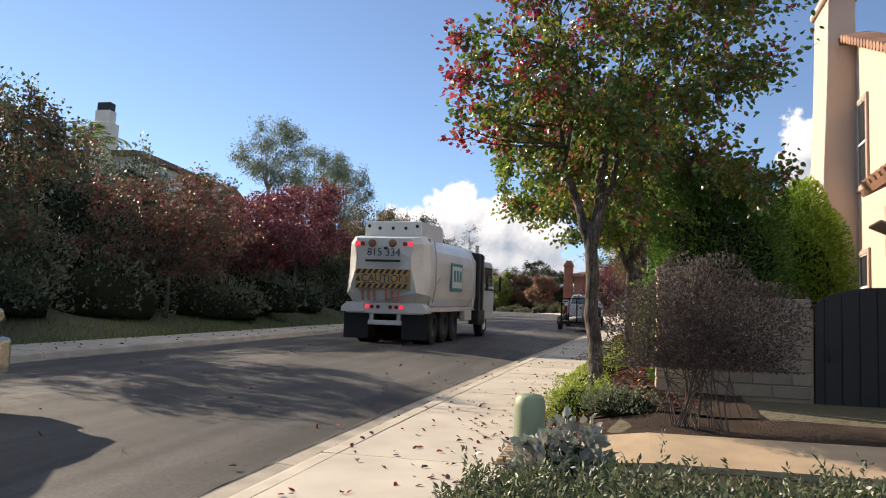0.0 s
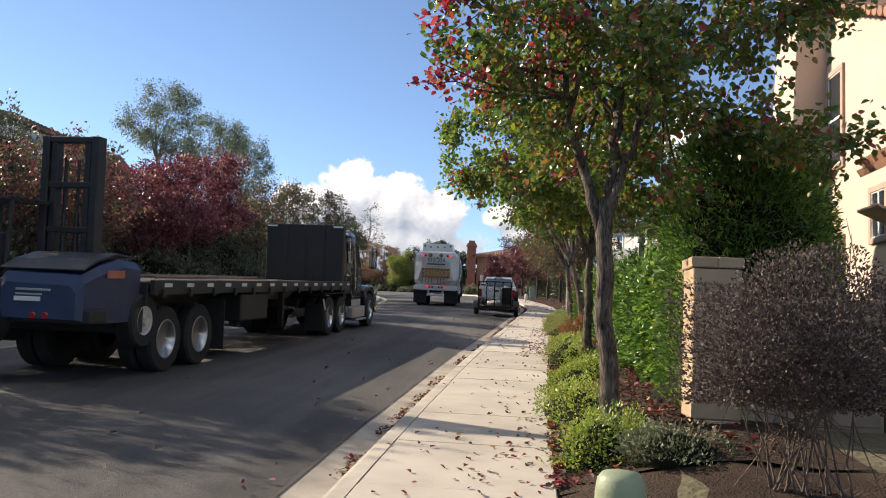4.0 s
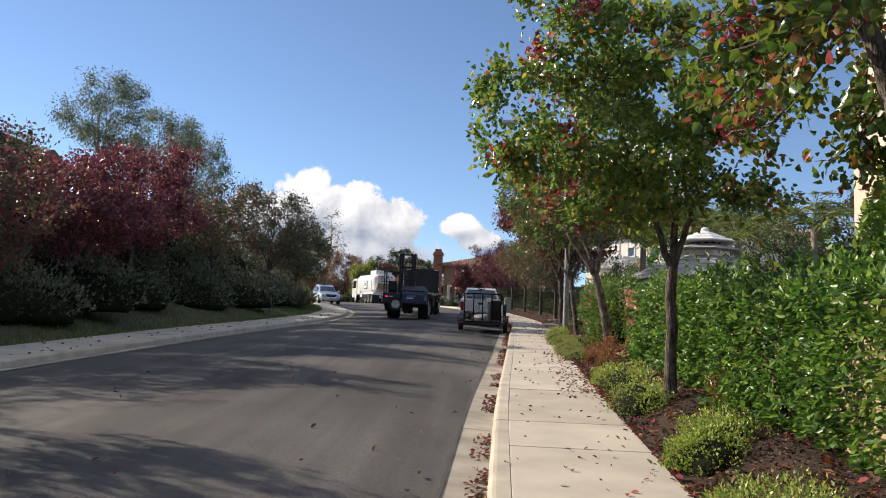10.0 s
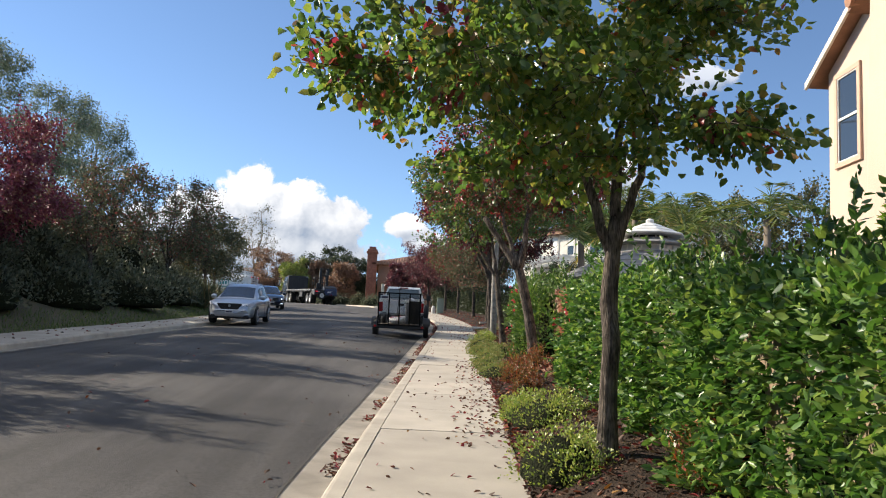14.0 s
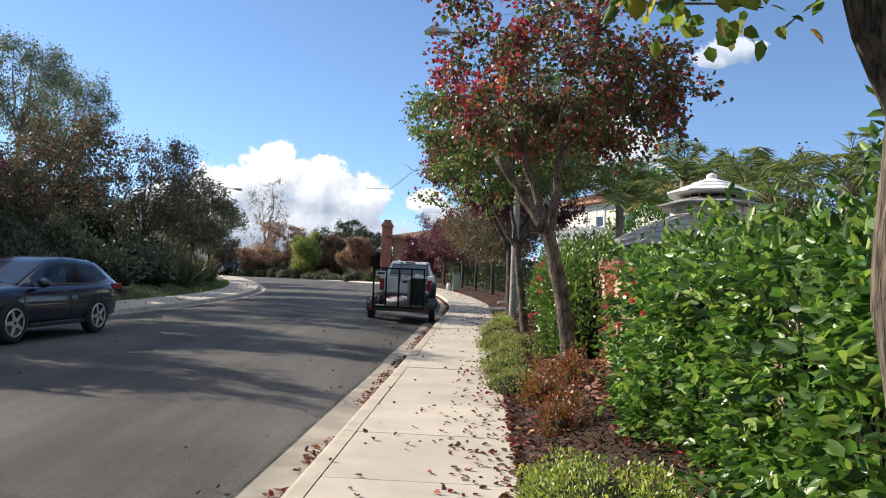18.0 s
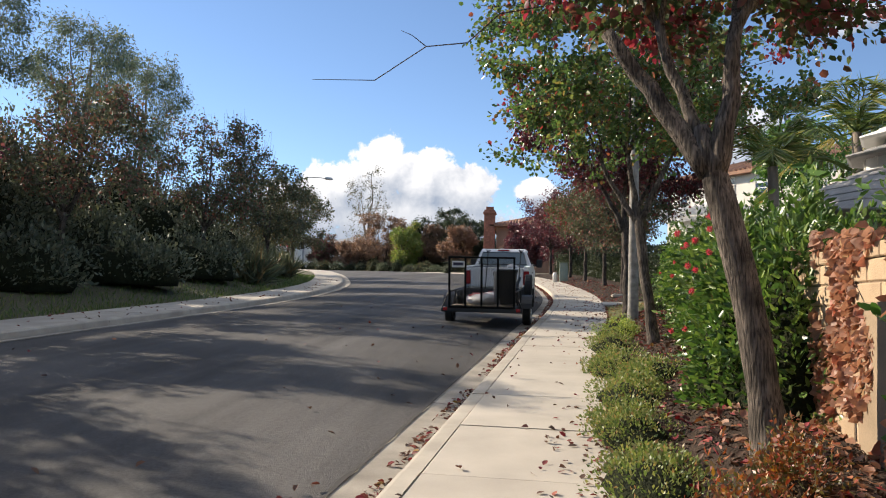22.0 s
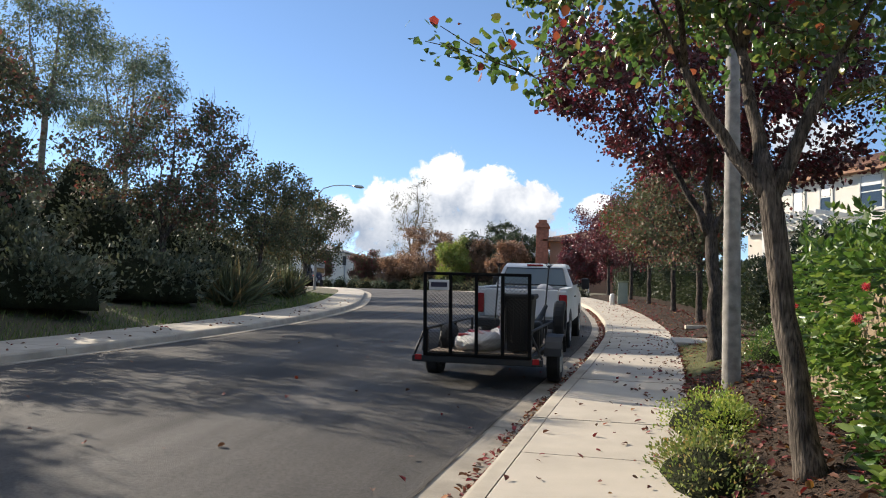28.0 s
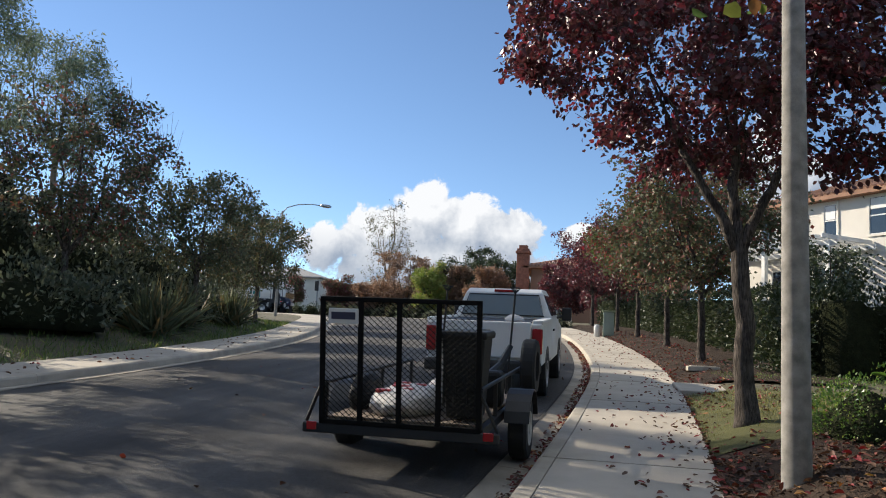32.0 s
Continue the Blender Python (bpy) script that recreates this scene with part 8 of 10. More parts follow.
        box(bm, (sx * 1.075 - 0.02, F - 1.86, 1.50), (sx * 1.075 + 0.02, F - 1.68, 1.55), 0.006)
        part("door_handle", bm, CHROME, cab)
        # bright battery and step boxes between the axles
        for nm, y0, y1, z0, z1, o in (("step_box", F - 2.45, F - 0.92, 0.70, 0.90, 1.06), ("step_box", F - 2.30, F - 0.72, 0.36, 0.69, 1.16)):
            bm = BM()
            box(bm, (min(sx * 0.6, sx * o), y0, z0), (max(sx * 0.6, sx * o), y1, z1), 0.02, 2)
            part(nm, bm, STEPM, root, "brushed bright metal step box")
        bm = BM()
        box(bm, (min(sx * 0.8, sx * 1.2), F - 1.95, 0.27), (max(sx * 0.8, sx * 1.2), F - 0.68, 0.325), 0.01)
        part("step", bm, STEPM, root, "bright metal step")
        bm = BM()
        lathe(bm, [(F - 3.25, 0.26), (F - 3.2, 0.30), (F - 2.56, 0.30), (F - 2.5, 0.26)], "y", 20, (sx * 0.8, 0, 0.66))
        part("fuel_tank", bm, CHROME, root, smooth=True)
        bm = BM()
        pts = [(-1.35, 1.1), (-1.3, 1.13), (1.3, 1.13), (1.42, 1.05), (1.42, 0.75)]
        prism(bm, pts + [(q, h - 0.02) for q, h in pts[::-1]], min(sx * 0.78, sx * 1.2), max(sx * 0.78, sx * 1.2), "x")
        part("rear_mudguard", bm, STEEL_BLK, root)
        bm = BM()
        box(bm, (sx * 0.95 - 0.24, -1.5, 0.18), (sx * 0.95 + 0.24, -1.47, 0.85))
        part("mud_flap", bm, RUBBER, root)
        bm = BM()
        tube(bm, [(sx * 1.1, -1.2, 0.98), (sx * 1.22, -1.42, 0.72)], [0.02, 0.02], 6)
        part("flap_bracket", bm, REFLECT, root)
    bm = BM()
    vs = []
    for o in (0.004, 0.02):
        for x, y, z in ((-0.93, F - 0.715, 1.93), (0.93, F - 0.715, 1.93), (0.84, F - 1.135, 2.74), (-0.84, F - 1.135, 2.74)):
            vs.append(bm.verts.new((x, y + o, z + o * 0.5)))
    for q in ((0, 1, 2, 3), (7, 6, 5, 4), (0, 4, 5, 1), (1, 5, 6, 2), (2, 6, 7, 3), (3, 7, 4, 0)):
        bm.faces.new([vs[i] for i in q])
    bmesh.ops.recalc_face_normals(bm, faces=bm.faces)
    part("windscreen", bm, GLASS_L, cab)
    bm = BM()
    box(bm, (-0.72, F - 2.80, 1.95), (0.72, F - 2.785, 2.55), 0.0)
    part("rear_window", bm, GLASS, cab)
    for x in (-0.72, -0.25, 0, 0.25, 0.72):
        bm = BM()
        box(bm, (x - 0.05, F - 1.62, 2.955), (x + 0.05, F - 1.48, 3.01), 0.02)
        part("roof_marker", bm, AMBER, cab)
    bm = BM()
    lathe(bm, [(0.0, 0.055), (0.05, 0.05), (0.08, 0.02)], "x", 12, (0.93, F - 2.55, 2.80))
    part("work_light", bm, CHROME, cab)
    bm = BM()
    box(bm, (-1.18, F + 0.90, 0.42), (1.18, F + 1.16, 0.84), 0.07, 3)
    part("front_bumper", bm, CHROME, root, "chrome front bumper")
    bm = BM()
    tube(bm, [(-0.98, F - 2.92, 0.8), (-0.98, F - 2.92, 2.8), (-0.98, F - 2.97, 2.98)], [0.065] * 3, 10)
    part("exhaust_pipe", bm, STEEL_BLK, root)
    ws = []
    for sx in (-1, 1):
        for y in (-0.62, 0.62):
            ws.append(wheel(root, sx * 1.0, y, 0.52, 0.25, 0.31, CHROME, sx, True))
        ws.append(wheel(root, sx * 1.03, F, 0.53, 0.28, 0.31, CHROME, sx))
    return root, ws


def flatbed_trailer():
    """Black flatbed semi-trailer with a tall bulkhead; origin under the middle of its axles, kingpin 9 m ahead."""
    root = thing("flatbed_trailer", pose(0, 0, 0), "black flatbed trailer with bulkhead, a forklift on its tail", "trailer")
    F, B = 9.75, -1.35
    bm = BM()
    for sx in (-0.5, 0.5):
        prism(bm, [(B, 1.0), (6.6, 1.0), (7.2, 1.2), (F, 1.2), (F, 1.36), (B, 1.36)], sx - 0.06, sx + 0.06, "x")
    for y in np.arange(B + 0.3, F, 0.9):
        box(bm, (-1.2, y - 0.04, 1.26), (1.2, y + 0.04, 1.36))
    part("frame", bm, STEEL_BLK, root)
    for k in range(12):
        bm = BM()
        x0 = -1.2 + k * 0.2
        box(bm, (x0 + 0.004, B, 1.37), (x0 + 0.196, F, 1.42 + 0.004 * (k % 3)), 0.004)
        part("deck_board", bm, DECK, root)
    for sx in (-1, 1):
        bm = BM()
        box(bm, (sx * 1.25 - 0.04, B, 1.22), (sx * 1.25 + 0.04, F, 1.45), 0.01)
        rail = part("side_rail", bm, STEEL_BLK, root)
        for y in np.arange(B + 0.3, F - 0.2, 0.75):
            bm = BM()
            box(bm, (sx * 1.293 - 0.004, y, 1.34), (sx * 1.293 + 0.004, y + 0.24, 1.40))
            part("reflector", bm, REFLECT, rail)
        for y in np.arange(B + 0.2, F - 0.3, 0.9):
            bm = BM()
            box(bm, (sx * 1.32 - 0.02, y, 1.18), (sx * 1.32 + 0.02, y + 0.09, 1.32), 0.008)
            part("stake_pocket", bm, STEEL_BLK, rail)
    bm = BM()
    box(bm, (-1.12, F - 0.22, 1.43), (1.12, F, 3.02), 0.02, 2)
    bx = part("bulkhead", bm, STEEL_BLK, root, "tall matt black bulkhead")
    for x in (-1.08, -0.54, 0.0, 0.54, 1.08):
        bm = BM()
        box(bm, (x - 0.04, F - 0.25, 1.44), (x + 0.04, F - 0.22, 3.0), 0.006)
        part("bulkhead_rib", bm, STEEL_BLK, bx)
    for sx in (-1, 1):
        bm = BM()
        box(bm, (min(sx * 0.82, sx * 1.1), F - 0.256, 2.94), (max(sx * 0.82, sx * 1.1), F - 0.251, 2.985))
        part("corner_tape", bm, REFLECT, bx)
    for k in range(3):
        bm = BM()
        tube(bm, [(-0.9 + 0.6 * k, 0.5, 1.47), (-0.7 + 0.5 * k, 5.2, 1.49)], [0.03, 0.03], 6)
        part("load_bar", bm, DECK, root)
    bm = BM()
    box(bm, (-1.2, B - 0.06, 1.08), (1.2, B, 1.42), 0.01)
    rear = part("rear_sill", bm, STEEL_BLK, root)
    for i, x in enumerate((-1.0, -0.85, 0.85, 1.0)):
        bm = BM()
        lathe(bm, [(B - 0.09, 0.04), (B - 0.05, 0.05)], "y", 10, (x, 0, 1.2))
        part("tail_light", bm, REDD, rear)
    for sx in (-1, 1):
        bm = BM()
        box(bm, (sx * 0.6 - 0.06, 6.0, 0.35), (sx * 0.6 + 0.06, 6.15, 1.2), 0.01)
        box(bm, (sx * 0.6 - 0.15, 5.95, 0.3), (sx * 0.6 + 0.15, 6.2, 0.35), 0.01)
        part("landing_leg", bm, STEEL_BLK, root)
        bm = BM()
        box(bm, (min(sx * 0.75, sx * 1.2), 2.2, 0.66), (max(sx * 0.75, sx * 1.2), 3.6, 1.2), 0.03)
        part("tool_box", bm, STEEL_BLK, root)
        bm = BM()
        box(bm, (sx * 0.95 - 0.26, 1.38, 0.2), (sx * 0.95 + 0.26, 1.41, 1.1))
        part("mud_flap", bm, RUBBER, root)
    ws = []
    for sx in (-1, 1):
        for y in (-0.6, 0.6):
            ws.append(wheel(root, sx * 1.0, y, 0.52, 0.25, 0.31, ALLOY, sx, True))
    # the forklift carried on the tail
    fk = new("forklift")
    fk.parent = root
    fk["label"] = "navy truck-mounted forklift with a raised mast"
    fk.matrix_basis = pose(-0.05, B, 0.10)
    # counterweight: a sloping dark hood over a navy tail that rounds into its flank
    bm = BM()
    rings = []
    for y, x0, x1, z0, z1 in ((-1.42, -0.10, 0.98, 0.80, 1.28), (-1.36, -0.14, 1.06, 0.78, 1.42), (-1.05, -0.16, 1.14, 0.74, 1.55), (-0.55, -0.16, 1.16, 0.74, 1.66), (-0.10, -0.16, 1.16, 0.74, 1.62)):
        rings.append([bm.verts.new((x, y, z)) for x, z in ((x0, z0), (x1, z0), (x1, z1 - 0.14), (x1 - 0.08, z1 - 0.03), (x0 + 0.06, z1), (x0, z1 - 0.08))])
    for r0, r1 in zip(rings, rings[1:]):
        for k in range(6):
            bm.faces.new((r0[k], r0[(k + 1) % 6], r1[(k + 1) % 6], r1[k]))
    bm.faces.new(rings[0][::-1])
    bm.faces.new(rings[-1])
    bmesh.ops.recalc_face_normals(bm, faces=bm.faces)
    cw = part("counterweight", bm, PAINT_NAVY, fk, "navy counterweight")
    bm = BM()
    prism(bm, [(-1.34, 1.44), (-1.05, 1.565), (-0.55, 1.675), (-0.05, 1.64), (-0.05, 1.67), (-0.55, 1.715), (-1.05, 1.605), (-1.36, 1.47)], -0.2, 1.04, "x", 0.01)
    part("hood", bm, STEEL_BLK, cw)
    for x0, x1, z0, z1, m in ((0.10, 0.48, 1.03, 1.09, REFLECT), (0.12, 0.62, 1.17, 1.20, GALV), (0.12, 0.50, 1.11, 1.135, GALV)):
        bm = BM()
        box(bm, (x0, -1.437, z0), (x1, -1.405, z1), 0.003)
        part("tail_strip", bm, m, cw)
    bm = BM()
    box(bm, (1.15, -0.98, 1.36), (1.172, -0.55, 1.47), 0.004)
    part("flank_badge", bm, HAZ_R, cw, "small orange badge")
    for x in (0.38, 0.56):
        bm = BM()
        lathe(bm, [(-1.44, 0.04), (-1.43, 0.05), (-1.36, 0.05)], "y", 12, (x, 0, 0.84))
        part("tail_light", bm, REDD, cw)
    # operator's side: low black body, seat and guard
    bm = BM()
    box(bm, (-1.17, -1.30, 0.86), (-0.18, -0.12, 1.32), 0.05, 2)
    box(bm, (-1.19, -1.36, 0.74), (1.17, -0.95, 0.94), 0.03, 2)
    box(bm, (-1.2, -0.3, 0.55), (1.2, -0.02, 0.95), 0.03)
    part("chassis", bm, STEEL_BLK, fk)
    bm = BM()
    tube(bm, [(-1.19, -1.32, 0.82), (-1.19, -1.32, 1.40)], [0.022, 0.022], 8)
    part("marker_rod", bm, REFLECT, fk)
    for x, y in ((-1.12, -0.16), (-1.12, -1.10), (-0.30, -0.16), (-0.30, -1.10)):
        bm = BM()
        tube(bm, [(x, y, 1.28), (x, y + (0.08 if y < -1 else 0), 2.42)], [0.03, 0.03], 6)
        part("guard_post", bm, STEEL_BLK, fk)
    bm = BM()
    for k in range(6):
        box(bm, (-1.16, -1.06 + k * 0.18, 2.41), (-0.26, -1.0 + k * 0.18, 2.45), 0.006)
    for x in (-1.14, -0.30):
        box(bm, (x - 0.025, -1.1, 2.40), (x + 0.025, -0.12, 2.46), 0.006)
    part("overhead_guard", bm, STEEL_BLK, fk)
    bm = BM()
    box(bm, (-0.92, -0.85, 1.32), (-0.48, -0.42, 1.44), 0.04, 2)
    box(bm, (-0.92, -0.95, 1.42), (-0.48, -0.83, 1.95), 0.04, 2)
    part("seat", bm, RUBBER, fk)
    for x in (-0.9, -0.75):
        bm = BM()
        lathe(bm, [(-1.385, 0.035), (-1.37, 0.045), (-1.34, 0.045)], "y", 12, (x, 0, 0.84))
        part("tail_light", bm, REDD, fk)
    for x in (-0.95, -0.72):
        bm = BM()
        box(bm, (x - 0.09, -1.325, 1.10), (x + 0.09, -1.298, 1.15), 0.004)
        part("marker_lamp", bm, REDL if x < -0.8 else REFLECT, fk)
    for sx in (-1, 1):
        bm = BM()
        box(bm, (sx * 0.40 - 0.06, -0.22, 0.7), (sx * 0.40 + 0.06, 0.0, 3.45), 0.01)
        part("mast_rail", bm, STEEL_BLK, fk)
        bm = BM()
        box(bm, (sx * 0.27 - 0.05, -0.19, 0.8), (sx * 0.27 + 0.05, -0.03, 3.38), 0.01)
        part("inner_rail", bm, STEEL_BLK, fk)
    for z in (0.95, 2.05, 2.72, 3.40):
        bm = BM()
        box(bm, (-0.42, -0.20, z - 0.045), (0.42, -0.02, z + 0.045), 0.01)
        part("mast_crossbar", bm, STEEL_BLK, fk)
    for x in (-0.1, 0.1):
        bm = BM()
        tube(bm, [(x, -0.12, 0.8), (x, -0.12, 2.3)], [0.04, 0.04], 8)
        tube(bm, [(x, -0.12, 2.3), (x, -0.12, 3.1)], [0.022, 0.022], 8)
        part("lift_ram", bm, STEEL_BLK, fk)
    for x in (-0.17, 0.17):
        bm = BM()
        tube(bm, [(x, -0.05, 0.9), (x + 0.02, -0.08, 2.0), (x, -0.05, 3.15)], [0.016] * 3, 6)
        part("hose", bm, RUBBER, fk)
    for x in (-0.4, 0.4):
        bm = BM()
        prism(bm, [(-0.05, 0.82), (1.15, 0.84), (1.15, 0.88), (0.0, 0.92), (0.0, 1.35), (-0.05, 1.35)], x - 0.06, x + 0.06, "x")
        part("fork", bm, STEEL_BLK, fk)
    for x, y, r, back in ((-1.02, 0.02, 0.40, 0), (1.06, 0.02, 0.40, 0), (-0.44, -1.36, 0.38, 1)):
        m = pose(x, y, 0.74) @ pose(0, 0, 0, 0, 0, -90 if back else 180 if x < 0 else 0)
        bm = BM()
        lathe(bm, [(-0.13, 0.2), (-0.14, r * 0.94), (-0.1, r), (0.1, r), (0.14, r * 0.94), (0.13, 0.22), (0, 0.2), (-0.13, 0.2)], "x", 28, cap=False)
        lathe(bm, [(-0.1, 0.21), (0.02, 0.21)], "x", 20)
        ty = part("tyre", bm, RUBBER, fk)
        ty.matrix_basis = m
        bm = BM()
        lathe(bm, [(0.12, 0.225), (0.145, 0.215), (0.11, 0.18), (0.05, 0.15), (0.06, 0.10), (0.12, 0.085), (0.15, 0.05)], "x", 24)
        part("rim", bm, RIM_W, ty, "white wheel rim")
    return root, ws


def suv(name, label, paint, head, nose=0.0):
    """A mid-size SUV; origin under the rear axle, 2.74 m wheelbase; nose: how much lower and sharper its front is."""
    root = thing(name, pose(0, 0, 0), label, "car")

    def loft(sections, profile):
        bm = BM()
        rings = []
        for sec in sections:
            half = profile(*sec[1:])
            full = half + [(-q, h) for q, h in half[-2:0:-1]]
            rings.append([bm.verts.new((q, sec[0], h)) for q, h in full])
        n = len(rings[0])
        for r0, r1 in zip(rings, rings[1:]):
            for i in range(n):
                bm.faces.new((r0[i], r0[(i + 1) % n], r1[(i + 1) % n], r1[i]))
        bm.faces.new(rings[0][::-1])
        bm.faces.new(rings[-1])
        bmesh.ops.recalc_face_normals(bm, faces=bm.faces)
        return bm

    # lower body (y, half width, sill, top)
    low = [(-1.02, 0.60, 0.52, 0.95), (-0.97, 0.80, 0.42, 1.03), (-0.80, 0.90, 0.34, 1.07), (-0.4, 0.935, 0.29, 1.08), (0.3, 0.945, 0.27, 1.07), (1.2, 0.945, 0.27, 1.05), (2.0, 0.942, 0.27, 1.04),
           (2.45, 0.938, 0.27, 1.03), (2.85, 0.93, 0.28, 1.00), (3.15, 0.91, 0.28, 0.965 - nose * 0.4), (3.38, 0.87, 0.28, 0.92 - nose * 0.7), (3.56, 0.79, 0.29, 0.87 - nose), (3.68, 0.67, 0.31, 0.81 - nose), (3.755, 0.48, 0.36, 0.72 - nose)]
    part("body", loft(low, lambda w, s0, t: [(0, s0), (w * 0.88, s0), (w * 0.955, s0 + 0.06), (w * 0.985, s0 + 0.2), (w, (s0 + t) / 2 + 0.04), (w * 0.99, t - 0.18), (w * 0.962, t - 0.07), (w * 0.90, t - 0.015), (w * 0.70, t + 0.008), (w * 0.3, t + 0.03), (0, t + 0.035)]), paint, root, smooth=True)
    # cabin (y, half width at the waist, half width of the roof, roof height)
    cab = [(-0.99, 0.80, 0.74, 1.09), (-0.84, 0.82, 0.68, 1.25), (-0.62, 0.835, 0.64, 1.44), (-0.42, 0.845, 0.63, 1.545), (-0.1, 0.86, 0.645, 1.61), (0.5, 0.87, 0.66, 1.65), (0.95, 0.87, 0.655, 1.645), (1.30, 0.87, 0.64, 1.59), (1.52, 0.865, 0.645, 1.515), (2.02, 0.85, 0.70, 1.26), (2.44, 0.83, 0.76, 1.05)]
    cab = [(y, wb, wr, 1.05 + (t - 1.05) * (1 - 1.6 * nose)) for y, wb, wr, t in cab]
    part("cabin", loft(cab, lambda wb, wr, t: [(0, 0.9), (wb, 0.9), (wb, 1.04), (wr + 0.03, t - 0.085 * min(1, (t - 1.0) * 3)), (wr - 0.03, t - 0.028), (wr - 0.16, t), (0, t + 0.02)]), paint, root, smooth=True)
    cy = [c[0] for c in cab]

    def side(y, z, sx, o=0.007):
        wb, wr, t = (float(np.interp(y, cy, [c[k] for c in cab])) for k in (1, 2, 3))
        f = (z - 1.04) / (t - 0.085 - 1.04)
        return (sx * (wb + (wr + 0.03 - wb) * f + o), y, z)

    def roof_z(y):
        return float(np.interp(y, cy, [c[3] for c in cab]))

    def pane(nm, rows_, material, parent):
        """A sheet of glass through rows of points, with a thin rim."""
        bm = BM()
        vs = [[bm.verts.new(p) for p in r] for r in rows_]
        fs = [bm.faces.new((r0[i], r0[i + 1], r1[i + 1], r1[i])) for r0, r1 in zip(vs, vs[1:]) for i in range(len(r0) - 1)]
        bmesh.ops.solidify(bm, geom=fs, thickness=0.006)
        return part(nm, bm, material, parent, smooth=False)

    for sx in (-1, 1):
        for nm, y0, y1 in (("front_window", 1.03, 1.98), ("rear_window", 0.12, 0.96), ("quarter_window", -0.62, 0.05)):
            rows_ = []
            for y in np.linspace(y0, y1, 9):
                top = min(roof_z(y) - 0.12, 1.115 + (2.06 - y) * 0.60, 1.12 + (y + 0.66) * 0.75)
                bot = 1.085 + max(0, (0.0 - y)) * 0.10
                rows_.append([side(y, min(bot, top - 0.01), sx), side(y, (bot + top) / 2, sx), side(y, max(top, bot + 0.005), sx)])
            pane(nm, rows_, GLASS, root)
        bm = BM()
        tube(bm, [side(y, 1.065 + max(0, -y) * 0.10, sx, 0.004) for y in np.linspace(-0.66, 2.1, 12)], [0.009] * 12, 5)
        part("waist_trim", bm, CHROME, root)
        if not nose:
            bm = BM()
            tube(bm, [(sx * 0.585, -0.34, 1.555), (sx * 0.60, -0.2, 1.625), (sx * 0.615, 0.45, 1.68), (sx * 0.61, 0.95, 1.67), (sx * 0.60, 1.10, 1.615)], [0.016, 0.019, 0.02, 0.019, 0.016], 6)
            part("roof_rail", bm, paint, root)
        bm = BM()
        lathe(bm, [(0.0, 0.03), (0.03, 0.085), (0.10, 0.10), (0.17, 0.075), (0.19, 0.02)], "y", 14, (sx * 1.02, 1.93, 1.10))
        for v in bm.verts:
            v.co.x = sx * 1.02 + (v.co.x - sx * 1.02) * 1.3
        part("door_mirror", bm, paint, root, smooth=True)
        bm = BM()
        for o in (0.0, 0.14):
            for hx, hy, hz in ((0.50, 3.735, 0.715), (0.60, 3.70, 0.80), (0.74, 3.57, 0.865), (0.90, 3.22, 0.93), (0.915, 3.24, 0.87), (0.82, 3.52, 0.745)):
                bm.verts.new((sx * (hx - o * 0.6), hy - o, hz - nose))
        bmesh.ops.convex_hull(bm, input=bm.verts[:])
        lamp = part("headlight", bm, HEADL, root)
        bm = BM()
        lathe(bm, [(3.60, 0.04), (3.665, 0.034), (3.68, 0.012)], "y", 14, (sx * 0.68, 0, 0.785 - nose))
        part("bulb_housing", bm, head, lamp)
        bm = BM()
        box(bm, (sx * 0.68 - 0.10, 3.58, 0.38), (sx * 0.68 + 0.10, 3.70, 0.44), 0.02)
        part("fog_light", bm, FOGON if head is HEADON else HEADL, root)
        bm = BM()
        prism(bm, [(sx * 0.60, 0.90), (sx * 0.905, 0.92), (sx * 0.90, 1.05), (sx * 0.64, 1.06)], -1.0, -0.66, "y", 0.02)
        part("tail_light", bm, REDD, root)
        for y0 in (0.22, 1.10):
            bm = BM()
            box(bm, (sx * 0.955 - 0.016, y0, 0.90), (sx * 0.955 + 0.016, y0 + 0.2, 0.935), 0.01)
            part("door_handle", bm, paint, root)
            bm = BM()
            box(bm, (sx * 0.946 - 0.003, y0 - 0.13, 0.36), (sx * 0.946 + 0.003, y0 - 0.12, 0.95))
            part("door_seam", bm, STEEL_BLK, root)
        for y in (0.0, 2.74):
            bm = BM()
            pts = [(y + 0.425 * math.cos(q), 0.36 + 0.425 * math.sin(q)) for q in np.linspace(-0.2, math.pi + 0.2, 18)]
            prism(bm, pts, sx * 0.60, sx * 0.948, "x")
            part("wheel_arch", bm, STEEL_BLK, root)
        bm = BM()
        box(bm, (sx * 0.925 - 0.03, 0.46, 0.25), (sx * 0.925 + 0.03, 2.28, 0.34), 0.02)
        part("sill_trim", bm, STEEL_BLK, root)
    for nm, ys, m in (("windscreen", np.linspace(1.54, 2.38, 6), SCREEN), ("hatch_window", np.linspace(-0.50, -0.90, 4), GLASS)):
        rows_ = []
        for y in ys:
            wr = float(np.interp(y, cy, [c[2] for c in cab])) - 0.035
            s1 = 0.012 if y > 0 else 0.008
            rows_.append([(f * wr, y + (s1 if y > 0 else -s1), roof_z(y) + s1 + 0.018 * (1 - f * f) - 0.018 * f * f) for f in (-1, -0.8, -0.4, 0, 0.4, 0.8, 1)])
        pane(nm, rows_, m, root)
    bm = BM()
    prism(bm, [(-0.34, 0.62 - nose), (0.34, 0.62 - nose), (0.50, 0.82 - nose), (0.47, 0.86 - nose), (-0.47, 0.86 - nose), (-0.50, 0.82 - nose)], 3.55, 3.765, "y", 0.02)
    gr = part("grille", bm, STEEL_BLK, root)
